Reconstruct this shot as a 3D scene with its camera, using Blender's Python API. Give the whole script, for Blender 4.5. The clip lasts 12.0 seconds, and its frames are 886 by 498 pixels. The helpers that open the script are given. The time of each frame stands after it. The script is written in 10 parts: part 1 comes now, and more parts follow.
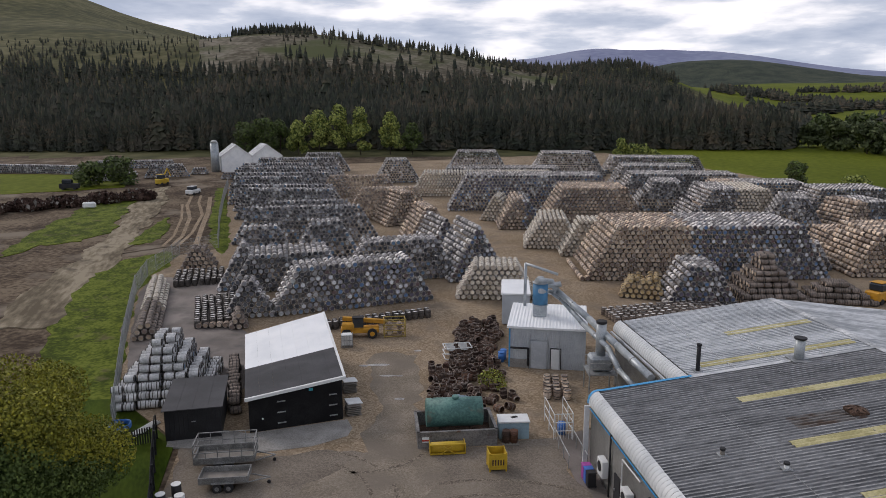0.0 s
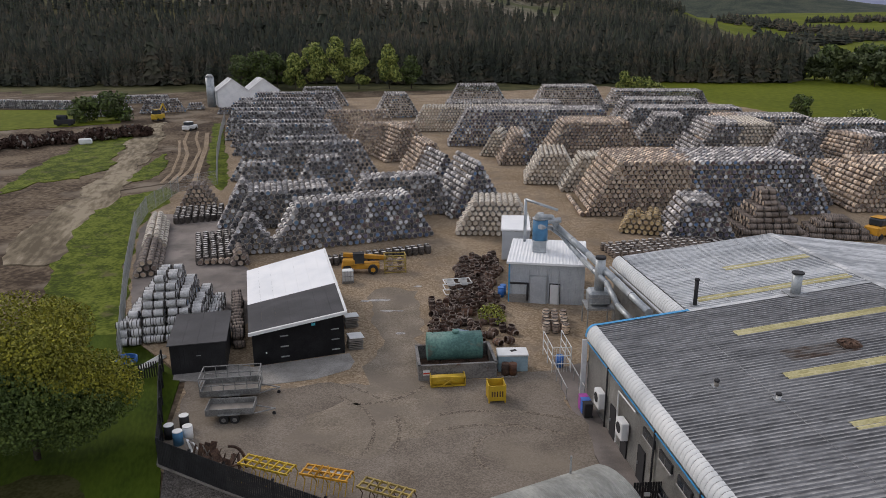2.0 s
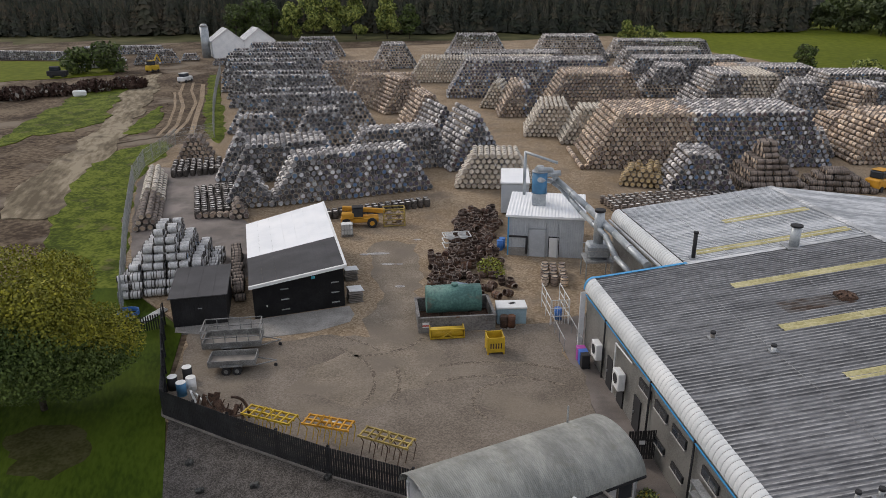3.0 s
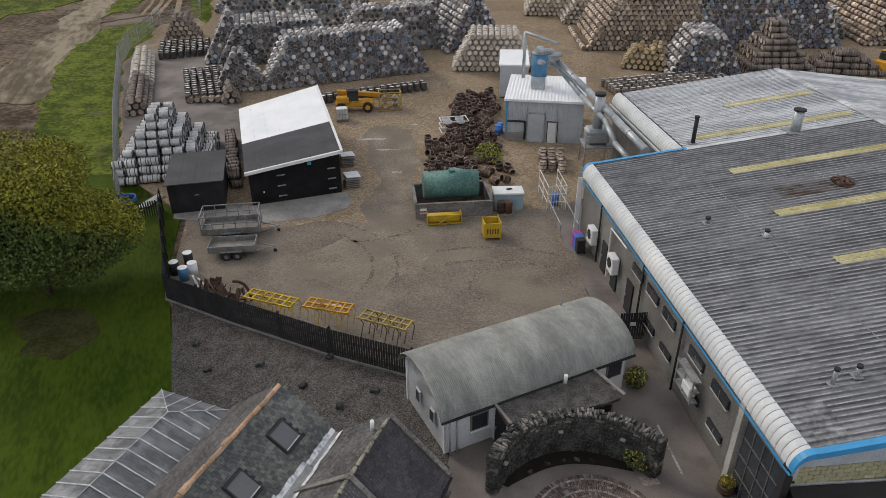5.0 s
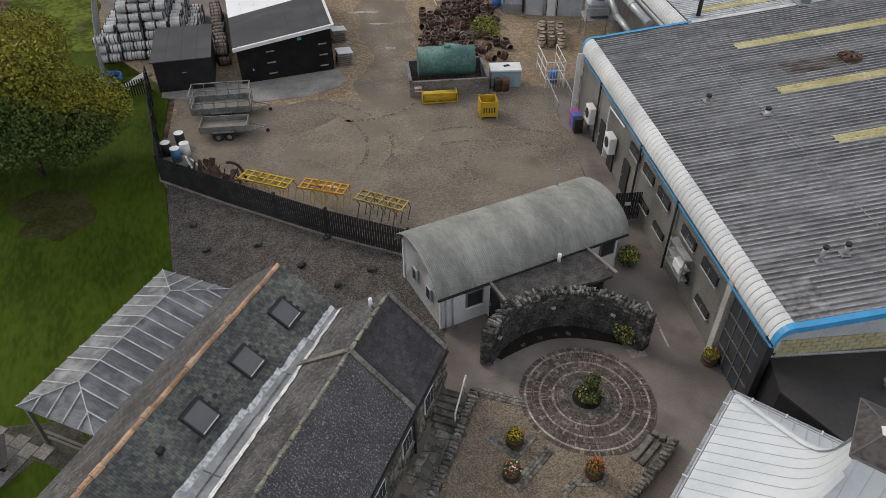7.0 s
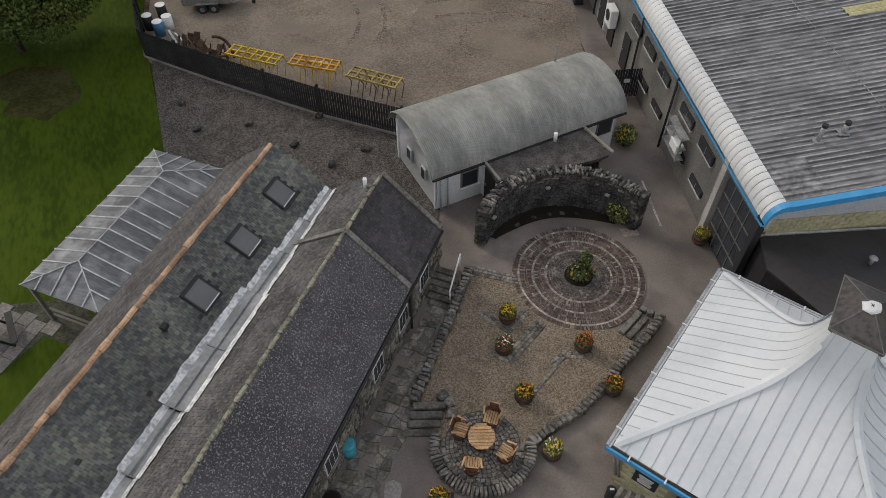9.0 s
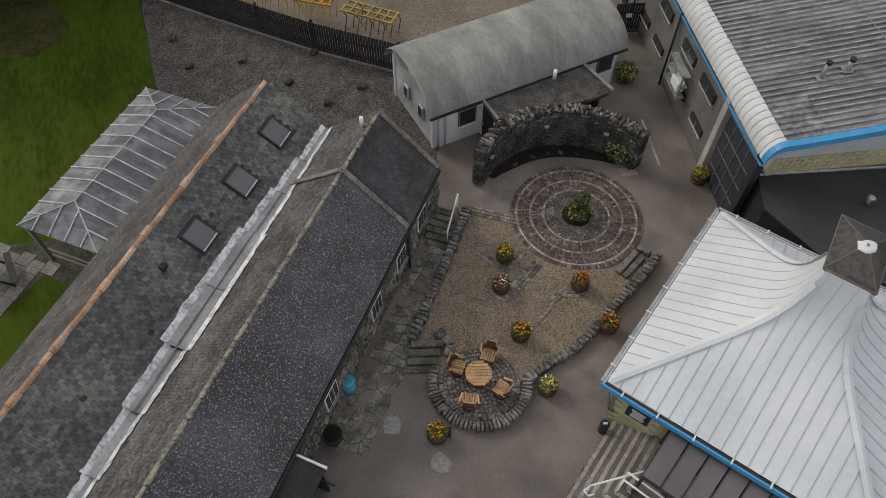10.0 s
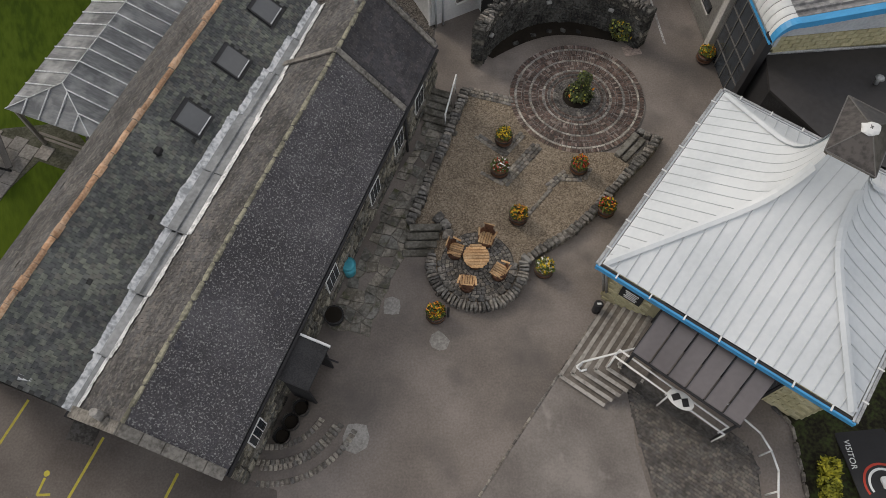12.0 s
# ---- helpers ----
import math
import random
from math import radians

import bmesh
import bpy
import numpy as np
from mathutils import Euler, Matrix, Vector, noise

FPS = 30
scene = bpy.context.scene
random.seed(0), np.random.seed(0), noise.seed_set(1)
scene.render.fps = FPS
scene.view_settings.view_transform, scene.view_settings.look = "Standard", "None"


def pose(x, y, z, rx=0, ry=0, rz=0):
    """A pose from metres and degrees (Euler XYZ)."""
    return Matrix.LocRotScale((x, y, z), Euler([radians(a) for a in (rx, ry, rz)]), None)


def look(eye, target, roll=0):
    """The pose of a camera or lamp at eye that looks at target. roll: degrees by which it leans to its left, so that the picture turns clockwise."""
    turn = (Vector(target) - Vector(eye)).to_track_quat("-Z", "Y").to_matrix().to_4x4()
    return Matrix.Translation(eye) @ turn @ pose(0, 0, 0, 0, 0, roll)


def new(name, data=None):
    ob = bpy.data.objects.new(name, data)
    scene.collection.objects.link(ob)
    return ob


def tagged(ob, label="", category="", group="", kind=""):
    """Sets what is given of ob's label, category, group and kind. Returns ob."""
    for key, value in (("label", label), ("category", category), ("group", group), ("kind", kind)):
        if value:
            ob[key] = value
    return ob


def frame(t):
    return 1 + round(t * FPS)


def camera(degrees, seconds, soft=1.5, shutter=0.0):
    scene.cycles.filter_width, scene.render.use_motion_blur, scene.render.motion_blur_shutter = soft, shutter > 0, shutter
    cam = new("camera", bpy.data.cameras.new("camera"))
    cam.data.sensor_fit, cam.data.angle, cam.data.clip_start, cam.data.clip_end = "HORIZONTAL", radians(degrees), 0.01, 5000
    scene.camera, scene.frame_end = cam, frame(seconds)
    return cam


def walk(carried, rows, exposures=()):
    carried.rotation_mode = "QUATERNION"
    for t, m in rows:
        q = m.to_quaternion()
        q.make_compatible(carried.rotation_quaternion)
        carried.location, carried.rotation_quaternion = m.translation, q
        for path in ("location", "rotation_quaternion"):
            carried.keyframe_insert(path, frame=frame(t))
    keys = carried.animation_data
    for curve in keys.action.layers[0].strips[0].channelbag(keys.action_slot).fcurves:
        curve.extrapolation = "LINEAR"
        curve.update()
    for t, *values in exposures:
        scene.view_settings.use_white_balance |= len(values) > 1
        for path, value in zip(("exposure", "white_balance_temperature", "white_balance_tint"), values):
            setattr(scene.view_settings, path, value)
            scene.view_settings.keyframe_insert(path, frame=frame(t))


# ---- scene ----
cam = camera(65.6, 12.0, 0.8)
EYE = (0.0, 0.0, 23.0)
# seconds, turn to the left, tilt upwards and lean, in degrees: the camera hangs still in the air and tips down
PATH = [
    (0, 0.15, -10.74, -0.12),
    (0.5, 0.16, -11.53, -0.16),
    (1, 0.16, -12.62, -0.19),
    (1.5, 0.16, -14.14, -0.25),
    (2, 0.17, -16.06, -0.28),
    (2.5, 0.15, -17.99, -0.30),
    (3, 0.12, -19.95, -0.34),
    (4.8, -0.07, -28.40, -0.34),
    (5, -0.08, -29.43, -0.33),
    (5.5, -0.16, -31.97, -0.34),
    (6, -0.24, -34.32, -0.36),
    (6.5, -0.33, -36.85, -0.34),
    (7, -0.44, -39.37, -0.32),
    (7.2, -0.47, -40.31, -0.36),
    (9, -1.00, -49.35, -0.02),
    (9.5, -1.18, -51.86, 0.09),
    (10, -1.33, -54.35, 0.18),
    (10.5, -1.48, -56.92, 0.26),
    (11, -1.58, -59.56, 0.33),
    (11.5, -1.70, -62.15, 0.37),
    (12, -1.72, -63.99, 0.36),
]


def aim(turn, tilt):
    a, b = radians(turn), radians(tilt)
    return (EYE[0] - math.sin(a) * math.cos(b), EYE[1] + math.cos(a) * math.cos(b), EYE[2] + math.sin(b))


walk(cam, [(t, look(EYE, aim(turn, tilt), lean)) for t, turn, tilt, lean in PATH], exposures=[(0, -0.36, 6480, 17), (1.5, -0.26, 6560, 17), (3, -0.12, 6680, 15), (7, -0.1, 6780, 13), (10, -0.2, 6960, 13), (12, -0.1, 7080, 13)])

# ---------------------------------------------------------------- sky and sun
SUN_TURN, SUN_UP = radians(308), radians(35)
world = bpy.data.worlds.new("sky")
scene.world = world
world.use_nodes = True
wn, wl = world.node_tree.nodes, world.node_tree.links
wn.clear()
sky = wn.new("ShaderNodeTexSky")
sky.sky_type, sky.sun_disc = "NISHITA", False
sky.sun_elevation, sky.sun_rotation = SUN_UP, SUN_TURN
coord = wn.new("ShaderNodeTexCoord")
squash = wn.new("ShaderNodeMapping")
squash.inputs["Scale"].default_value = (1.0, 1.0, 4.5)
cloud = wn.new("ShaderNodeTexNoise")
cloud.inputs["Scale"].default_value, cloud.inputs["Detail"].default_value = 5.0, 8
cloud.inputs["Roughness"].default_value = 0.55
cramp = wn.new("ShaderNodeValToRGB")
for k, (p, c) in enumerate(((0.36, (0.44, 0.52, 0.66, 1)), (0.48, (0.66, 0.73, 0.84, 1)))):
    cramp.color_ramp.elements[k].position, cramp.color_ramp.elements[k].color = p, c
e = cramp.color_ramp.elements.new(0.60)
e.color = (1.28, 1.28, 1.27, 1)
sky_bg, cloud_bg, sky_mix, sky_out = wn.new("ShaderNodeBackground"), wn.new("ShaderNodeBackground"), wn.new("ShaderNodeMixShader"), wn.new("ShaderNodeOutputWorld")
sky_bg.inputs["Strength"].default_value, cloud_bg.inputs["Strength"].default_value = 0.1, 0.80
sky_mix.inputs[0].default_value = 0.85
# clouds are brightest low over the horizon
split, glow = wn.new("ShaderNodeSeparateXYZ"), wn.new("ShaderNodeMapRange")
for k, v in ((1, 0.02), (2, 0.3), (3, 1.32), (4, 0.92)):
    glow.inputs[k].default_value = v
wl.new(coord.outputs["Generated"], split.inputs[0])
wl.new(split.outputs[2], glow.inputs[0])
wl.new(glow.outputs[0], cloud_bg.inputs["Strength"])
wl.new(coord.outputs["Generated"], squash.inputs["Vector"])
wl.new(squash.outputs[0], cloud.inputs["Vector"])
wl.new(cloud.outputs[0], cramp.inputs[0])
wl.new(cramp.outputs[0], cloud_bg.inputs[0])
wl.new(sky.outputs[0], sky_bg.inputs[0])
wl.new(sky_bg.outputs[0], sky_mix.inputs[1])
wl.new(cloud_bg.outputs[0], sky_mix.inputs[2])
wl.new(sky_mix.outputs[0], sky_out.inputs[0])

sun = new("sun", bpy.data.lights.new("sun", "SUN"))
sun.data.energy, sun.data.angle, sun.data.color = 1.5, radians(18), (1.0, 0.94, 0.84)
sun_dir = Vector((math.sin(SUN_TURN) * math.cos(SUN_UP), math.cos(SUN_TURN) * math.cos(SUN_UP), math.sin(SUN_UP)))
sun.matrix_world = look(sun_dir * 100, (0, 0, 0))


# ---------------------------------------------------------------- materials
def material(name, colors, scale=2.0, fine=25.0, rough=0.85, metal=0.0, bump=0.15, per="", streak=None, spots=None, ramp=None, grain=0.9, pebble=0.0):
    """Two scales of noise between colours; per: 'object' or 'island' shifts the colour piece by piece by a ramp of steps."""
    m = bpy.data.materials.new(name)
    m.use_nodes = True
    n, l = m.node_tree.nodes, m.node_tree.links
    bsdf = n["Principled BSDF"]
    geo = n.new("ShaderNodeNewGeometry")
    vec = geo.outputs["Position"]
    if streak:
        mp = n.new("ShaderNodeMapping")
        mp.vector_type = "TEXTURE"
        mp.inputs["Scale"].default_value = [1 / v for v in streak[:3]]
        mp.inputs["Rotation"].default_value = (0, 0, radians(streak[3]) if len(streak) > 3 else 0)
        l.new(vec, mp.inputs["Vector"])
        vec = mp.outputs[0]
    big = n.new("ShaderNodeTexNoise")
    big.inputs["Scale"].default_value, big.inputs["Detail"].default_value = scale, 5
    small = n.new("ShaderNodeTexNoise")
    small.inputs["Scale"].default_value, small.inputs["Detail"].default_value = fine, 3
    l.new(vec, big.inputs["Vector"])
    l.new(vec, small.inputs["Vector"])
    speck = small.outputs[0]
    if pebble:
        cell = n.new("ShaderNodeTexVoronoi")
        cell.inputs["Scale"].default_value = pebble
        l.new(vec, cell.inputs["Vector"])
        tone = n.new("ShaderNodeSeparateColor")
        l.new(cell.outputs["Color"], tone.inputs[0])
        speck = tone.outputs[0]
    add = n.new("ShaderNodeMath")
    add.operation = "MULTIPLY_ADD"
    l.new(speck, add.inputs[0])
    add.inputs[1].default_value = grain
    l.new(big.outputs[0], add.inputs[2])
    rp = n.new("ShaderNodeValToRGB")
    cr = rp.color_ramp
    wide = 0.17 if not pebble else 0.1 + 0.4 * grain
    lo, hi = (0.5 + grain / 2 - wide) / (1 + grain), (0.5 + grain / 2 + wide) / (1 + grain)
    norm = n.new("ShaderNodeMath")
    norm.operation = "DIVIDE"
    norm.inputs[1].default_value = 1 + grain
    l.new(add.outputs[0], norm.inputs[0])
    cr.elements[0].position, cr.elements[1].position = lo, hi
    cr.elements[0].color, cr.elements[1].color = (*colors[0], 1), (*colors[-1], 1)
    for k in range(1, len(colors) - 1):
        el = cr.elements.new(lo + (hi - lo) * k / (len(colors) - 1))
        el.color = (*colors[k], 1)
    l.new(norm.outputs[0], rp.inputs[0])
    out = rp.outputs[0]
    if per:
        if per == "object":
            info = n.new("ShaderNodeObjectInfo")
            rnd = info.outputs["Random"]
        else:
            rnd = geo.outputs["Random Per Island"]
        pr = n.new("ShaderNodeValToRGB")
        pr.color_ramp.interpolation = "CONSTANT"
        steps = ramp or [(0.8, 0.8, 0.8), (1, 1, 1), (1.15, 1.12, 1.1), (0.9, 0.92, 0.95), (1.25, 1.2, 1.15)]
        while len(pr.color_ramp.elements) < len(steps):
            pr.color_ramp.elements.new(0.5)
        for k, c in enumerate(steps):
            pr.color_ramp.elements[k].position = k / len(steps)
        for k, c in enumerate(steps):
            pr.color_ramp.elements[k].color = (*c, 1)
        l.new(rnd, pr.inputs[0])
        mul = n.new("ShaderNodeMix")
        mul.data_type, mul.blend_type = "RGBA", "MULTIPLY"
        mul.inputs[0].default_value = 1.0
        l.new(out, mul.inputs[6])
        l.new(pr.outputs[0], mul.inputs[7])
        out = mul.outputs[2]
    if spots:
        color, size, low, high = spots
        sp = n.new("ShaderNodeTexNoise")
        sp.inputs["Scale"].default_value, sp.inputs["Detail"].default_value = size, 4
        l.new(geo.outputs["Position"], sp.inputs["Vector"])
        mr = n.new("ShaderNodeMapRange")
        mr.inputs[1].default_value, mr.inputs[2].default_value = low, high
        l.new(sp.outputs[0], mr.inputs[0])
        mx = n.new("ShaderNodeMix")
        mx.data_type = "RGBA"
        l.new(mr.outputs[0], mx.inputs[0])
        l.new(out, mx.inputs[6])
        mx.inputs[7].default_value = (*color, 1)
        out = mx.outputs[2]
    l.new(out, bsdf.inputs["Base Color"])
    bsdf.inputs["Roughness"].default_value, bsdf.inputs["Metallic"].default_value = rough, metal
    if rough >= 0.95:
        bsdf.inputs["Specular IOR Level"].default_value = 0.12
    if bump:
        bp = n.new("ShaderNodeBump")
        bp.inputs["Strength"].default_value, bp.inputs["Distance"].default_value = bump, 0.05
        l.new(small.outputs[0], bp.inputs["Height"])
        l.new(bp.outputs[0], bsdf.inputs["Normal"])
    return m


def plain(name, c, rough=0.6, metal=0.0, var=0.18):
    lo, hi = tuple(v * (1 - var) for v in c), tuple(min(1, v * (1 + var)) for v in c)
    return material(name, (lo, c, hi), 1.3, 14, rough, metal, 0.05, grain=0.4)


M = {}
M["dirt"] = material("yard dirt", ((0.18, 0.132, 0.084), (0.275, 0.21, 0.142), (0.39, 0.31, 0.22)), 0.2, 1.6, 0.95, 0, 0.5, grain=0.5, pebble=7.0, spots=((0.19, 0.15, 0.112), 0.4, 0.5, 0.76))
M["yard_gravel"] = material("yard gravel", ((0.13, 0.109, 0.087), (0.182, 0.154, 0.125), (0.245, 0.211, 0.173)), 0.35, 6, 0.95, 0, 0.6, grain=0.5, pebble=13.0, spots=((0.24, 0.204, 0.158), 0.16, 0.5, 0.76))
M["rut_dark"] = material("turned dark gravel", ((0.09, 0.074, 0.058), (0.165, 0.138, 0.108), (0.27, 0.23, 0.18)), 0.9, 6, 0.95, 0, 0.6, grain=0.9, pebble=12.0)
M["gravel"] = material("grey gravel", ((0.042, 0.038, 0.034), (0.092, 0.083, 0.075), (0.17, 0.156, 0.142)), 1.4, 14, 0.95, 0, 1.0, grain=1.1, pebble=20.0)
M["pea_gravel"] = material("golden pea gravel", ((0.115, 0.09, 0.066), (0.20, 0.162, 0.12), (0.31, 0.26, 0.2)), 1.2, 12, 0.95, 0, 1.0, grain=1.3, pebble=26.0)
M["tarmac"] = material("worn tarmac", ((0.121, 0.103, 0.09), (0.174, 0.149, 0.132), (0.238, 0.207, 0.186)), 0.28, 14, 0.82, 0, 0.25, grain=0.35, spots=((0.088, 0.078, 0.072), 0.45, 0.5, 0.75))
M["tarmac_pale"] = material("drier forecourt tarmac", ((0.135, 0.118, 0.107), (0.185, 0.165, 0.15), (0.245, 0.22, 0.20)), 0.5, 14, 0.82, 0, 0.25, grain=0.35, spots=((0.30, 0.275, 0.25), 0.9, 0.62, 0.74))
M["grass"] = material("mown lawn", ((0.027, 0.049, 0.003), (0.04, 0.067, 0.004), (0.055, 0.086, 0.007)), 0.6, 5, 0.95, 0, 0.6, streak=(1.0, 0.3, 1.0, 20), spots=((0.062, 0.09, 0.007), 0.16, 0.45, 0.8))
M["rough_grass"] = material("rough grass", ((0.037, 0.054, 0.005), (0.078, 0.105, 0.010), (0.14, 0.165, 0.024)), 0.45, 2.6, 0.95, 0, 0.8, spots=((0.12, 0.105, 0.05), 0.4, 0.6, 0.74))
M["thin_grass"] = material("thin worn grass", ((0.034, 0.036, 0.008), (0.05, 0.05, 0.015), (0.068, 0.064, 0.025)), 0.6, 5, 0.95, 0, 0.6)
M["meadow"] = material("bright pasture", ((0.075, 0.097, 0.004), (0.098, 0.120, 0.006), (0.125, 0.147, 0.011)), 0.02, 0.6, 0.95, 0, 0.3)
M["soil"] = material("bare earth", ((0.048, 0.033, 0.022), (0.10, 0.073, 0.049), (0.175, 0.135, 0.092)), 0.11, 1.6, 0.95, 0, 0.7, spots=((0.20, 0.165, 0.125), 0.12, 0.54, 0.68))
M["track"] = material("rutted tan earth", ((0.115, 0.093, 0.062), (0.195, 0.161, 0.11), (0.30, 0.255, 0.182)), 0.25, 1.4, 0.95, 0, 0.6, streak=(1.0, 0.25, 1.0, 16), spots=((0.10, 0.08, 0.058), 0.3, 0.55, 0.72))
M["moor"] = material("moorland", ((0.042, 0.045, 0.019), (0.076, 0.076, 0.031), (0.122, 0.112, 0.055)), 0.008, 0.09, 0.95, 0, 0.0)
M["felled"] = material("felled hillside brash", ((0.075, 0.066, 0.045), (0.135, 0.118, 0.085), (0.21, 0.188, 0.145)), 0.02, 0.2, 0.95, 0, 0.0, spots=((0.075, 0.085, 0.035), 0.015, 0.5, 0.62))
# The mountain's blue-violet base colour stands in for haze of distance.
M["mountain"] = material("haze-blue distant mountain", ((0.20, 0.22, 0.33), (0.24, 0.265, 0.38), (0.27, 0.295, 0.40)), 0.002, 0.02, 1.0, 0, 0.0)
M["far_wood"] = material("distant wood", ((0.03, 0.042, 0.032), (0.05, 0.06, 0.045), (0.07, 0.08, 0.055)), 0.02, 0.2, 0.95, 0, 0)
M["concrete"] = material("pale concrete", ((0.20, 0.19, 0.175), (0.26, 0.25, 0.23), (0.33, 0.315, 0.295)), 0.7, 12, 0.9, 0, 0.2)
M["black_wood"] = material("black stained boards", ((0.010, 0.010, 0.011), (0.016, 0.016, 0.018), (0.03, 0.03, 0.032)), 1.0, 20, 0.75, 0, 0.1)
M["white_sheet"] = material("white roof sheet", ((0.78, 0.80, 0.81), (0.84, 0.855, 0.86), (0.88, 0.89, 0.89)), 0.5, 9, 0.5, 0, 0.02, grain=0.3)
M["pale_roof"] = material("pale pavilion roof sheet", ((0.53, 0.565, 0.585), (0.61, 0.645, 0.665), (0.68, 0.71, 0.725)), 0.35, 6, 0.45, 0, 0.01, grain=0.25)
M["black_sheet"] = material("black felt roof", ((0.038, 0.038, 0.041), (0.05, 0.05, 0.054), (0.066, 0.066, 0.07)), 0.5, 10, 0.85, 0, 0.05, grain=0.4)
M["grey_sheet"] = material("grey cladding", ((0.40, 0.43, 0.46), (0.47, 0.50, 0.53), (0.53, 0.56, 0.58)), 0.7, 10, 0.5, 0.05, 0.03)
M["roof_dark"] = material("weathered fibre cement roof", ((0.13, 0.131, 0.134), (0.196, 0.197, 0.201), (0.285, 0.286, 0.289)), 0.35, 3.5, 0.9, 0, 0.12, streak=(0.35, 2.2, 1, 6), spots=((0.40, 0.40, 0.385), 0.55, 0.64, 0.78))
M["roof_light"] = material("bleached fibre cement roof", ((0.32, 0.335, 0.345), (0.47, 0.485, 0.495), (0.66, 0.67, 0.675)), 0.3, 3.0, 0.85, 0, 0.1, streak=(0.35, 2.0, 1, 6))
M["roof_arch"] = material("lichened curved sheet", ((0.195, 0.202, 0.188), (0.262, 0.27, 0.25), (0.345, 0.352, 0.325)), 0.5, 5, 0.85, 0, 0.08, streak=(1.6, 0.5, 0.5, 26), grain=0.5, spots=((0.17, 0.17, 0.135), 1.2, 0.56, 0.85))
# Crest tone above the trough's paints the light on the north ribs.
M["sheet_crest"] = material("paler sheet crest", ((0.42, 0.435, 0.445), (0.56, 0.575, 0.585), (0.72, 0.73, 0.735)), 0.3, 5, 0.8, 0, 0.05)
M["bullnose"] = material("pale curved ridge sheet", ((0.50, 0.52, 0.525), (0.60, 0.62, 0.62), (0.70, 0.71, 0.70)), 0.4, 8, 0.6, 0, 0.02, grain=0.3)
M["blue_trim"] = plain("bright blue trim", (0.045, 0.30, 0.58), 0.5, 0, 0.1)
M["rooflight"] = material("yellowed rooflight sheet", ((0.34, 0.30, 0.13), (0.44, 0.395, 0.19), (0.53, 0.48, 0.27)), 0.6, 6, 0.6, 0, 0.05)
M["render_wall"] = material("grey rendered wall", ((0.31, 0.30, 0.278), (0.39, 0.38, 0.355), (0.46, 0.45, 0.42)), 0.5, 12, 0.9, 0, 0.1)
M["white_wall"] = material("white painted render", ((0.70, 0.72, 0.73), (0.79, 0.80, 0.81), (0.84, 0.85, 0.85)), 0.6, 10, 0.8, 0, 0.06)
M["slate"] = material("weathered slate", ((0.086, 0.09, 0.088), (0.125, 0.129, 0.122), (0.172, 0.177, 0.162)), 0.6, 8, 0.85, 0, 0.2, per="island", ramp=[(0.65, 0.67, 0.7), (0.95, 0.96, 0.97), (1.25, 1.29, 1.14), (0.8, 0.84, 0.82), (1.06, 1.01, 0.96), (1.12, 1.15, 1.05), (0.72, 0.72, 0.76)])
M["slate_each"] = material("weathered slate piece", ((0.086, 0.09, 0.088), (0.125, 0.129, 0.122), (0.172, 0.177, 0.162)), 0.6, 8, 0.85, 0, 0.2, per="object", ramp=[(0.65, 0.67, 0.7), (0.95, 0.96, 0.97), (1.25, 1.29, 1.14), (0.8, 0.84, 0.82), (1.06, 1.01, 0.96), (1.12, 1.15, 1.05), (0.72, 0.72, 0.76)])
M["slate_brown"] = material("brown lichened slates", ((0.048, 0.046, 0.045), (0.082, 0.079, 0.078), (0.128, 0.123, 0.121)), 0.7, 9, 0.9, 0, 0.3, per="island", spots=((0.18, 0.176, 0.155), 7.0, 0.57, 0.72))
M["slate_dark"] = material("speckled dark roof", ((0.044, 0.042, 0.05), (0.066, 0.063, 0.074), (0.098, 0.094, 0.106)), 0.5, 16, 0.85, 0, 0.2, grain=0.8, pebble=9.0, spots=((0.24, 0.24, 0.235), 5.5, 0.62, 0.76))
M["slate_smooth"] = material("smooth dark slate", ((0.035, 0.034, 0.037), (0.045, 0.043, 0.047), (0.058, 0.055, 0.06)), 0.5, 9, 0.8, 0, 0.08, grain=0.5)
M["slate_moss"] = material("mossy brown slate", ((0.055, 0.050, 0.046), (0.088, 0.081, 0.075), (0.135, 0.126, 0.117)), 0.5, 9, 0.9, 0, 0.35, streak=(1.2, 2.2, 1.2, -22), grain=0.5, pebble=8.0, spots=((0.135, 0.125, 0.085), 6.0, 0.58, 0.72))
M["slate_bed"] = material("dark slate bed", ((0.03, 0.031, 0.03), (0.045, 0.046, 0.044), (0.062, 0.063, 0.06)), 1.0, 9, 0.9, 0, 0.1)
M["lead"] = material("bright lead flashing", ((0.40, 0.415, 0.425), (0.68, 0.70, 0.71), (0.88, 0.89, 0.89)), 2.4, 8, 0.6, 0.1, 0.4)
M["slab"] = material("worn paving slab", ((0.14, 0.132, 0.12), (0.19, 0.18, 0.165), (0.25, 0.238, 0.22)), 1.2, 10, 0.9, 0, 0.2, per="object")
M["slab_joint"] = material("mossy slab joints", ((0.05, 0.052, 0.035), (0.075, 0.075, 0.055), (0.10, 0.10, 0.08)), 2, 12, 0.95, 0, 0.2)
M["lead_roof"] = material("aged lead roof", ((0.19, 0.20, 0.205), (0.26, 0.272, 0.28), (0.35, 0.362, 0.37)), 0.9, 7, 0.6, 0.15, 0.06, grain=0.5)
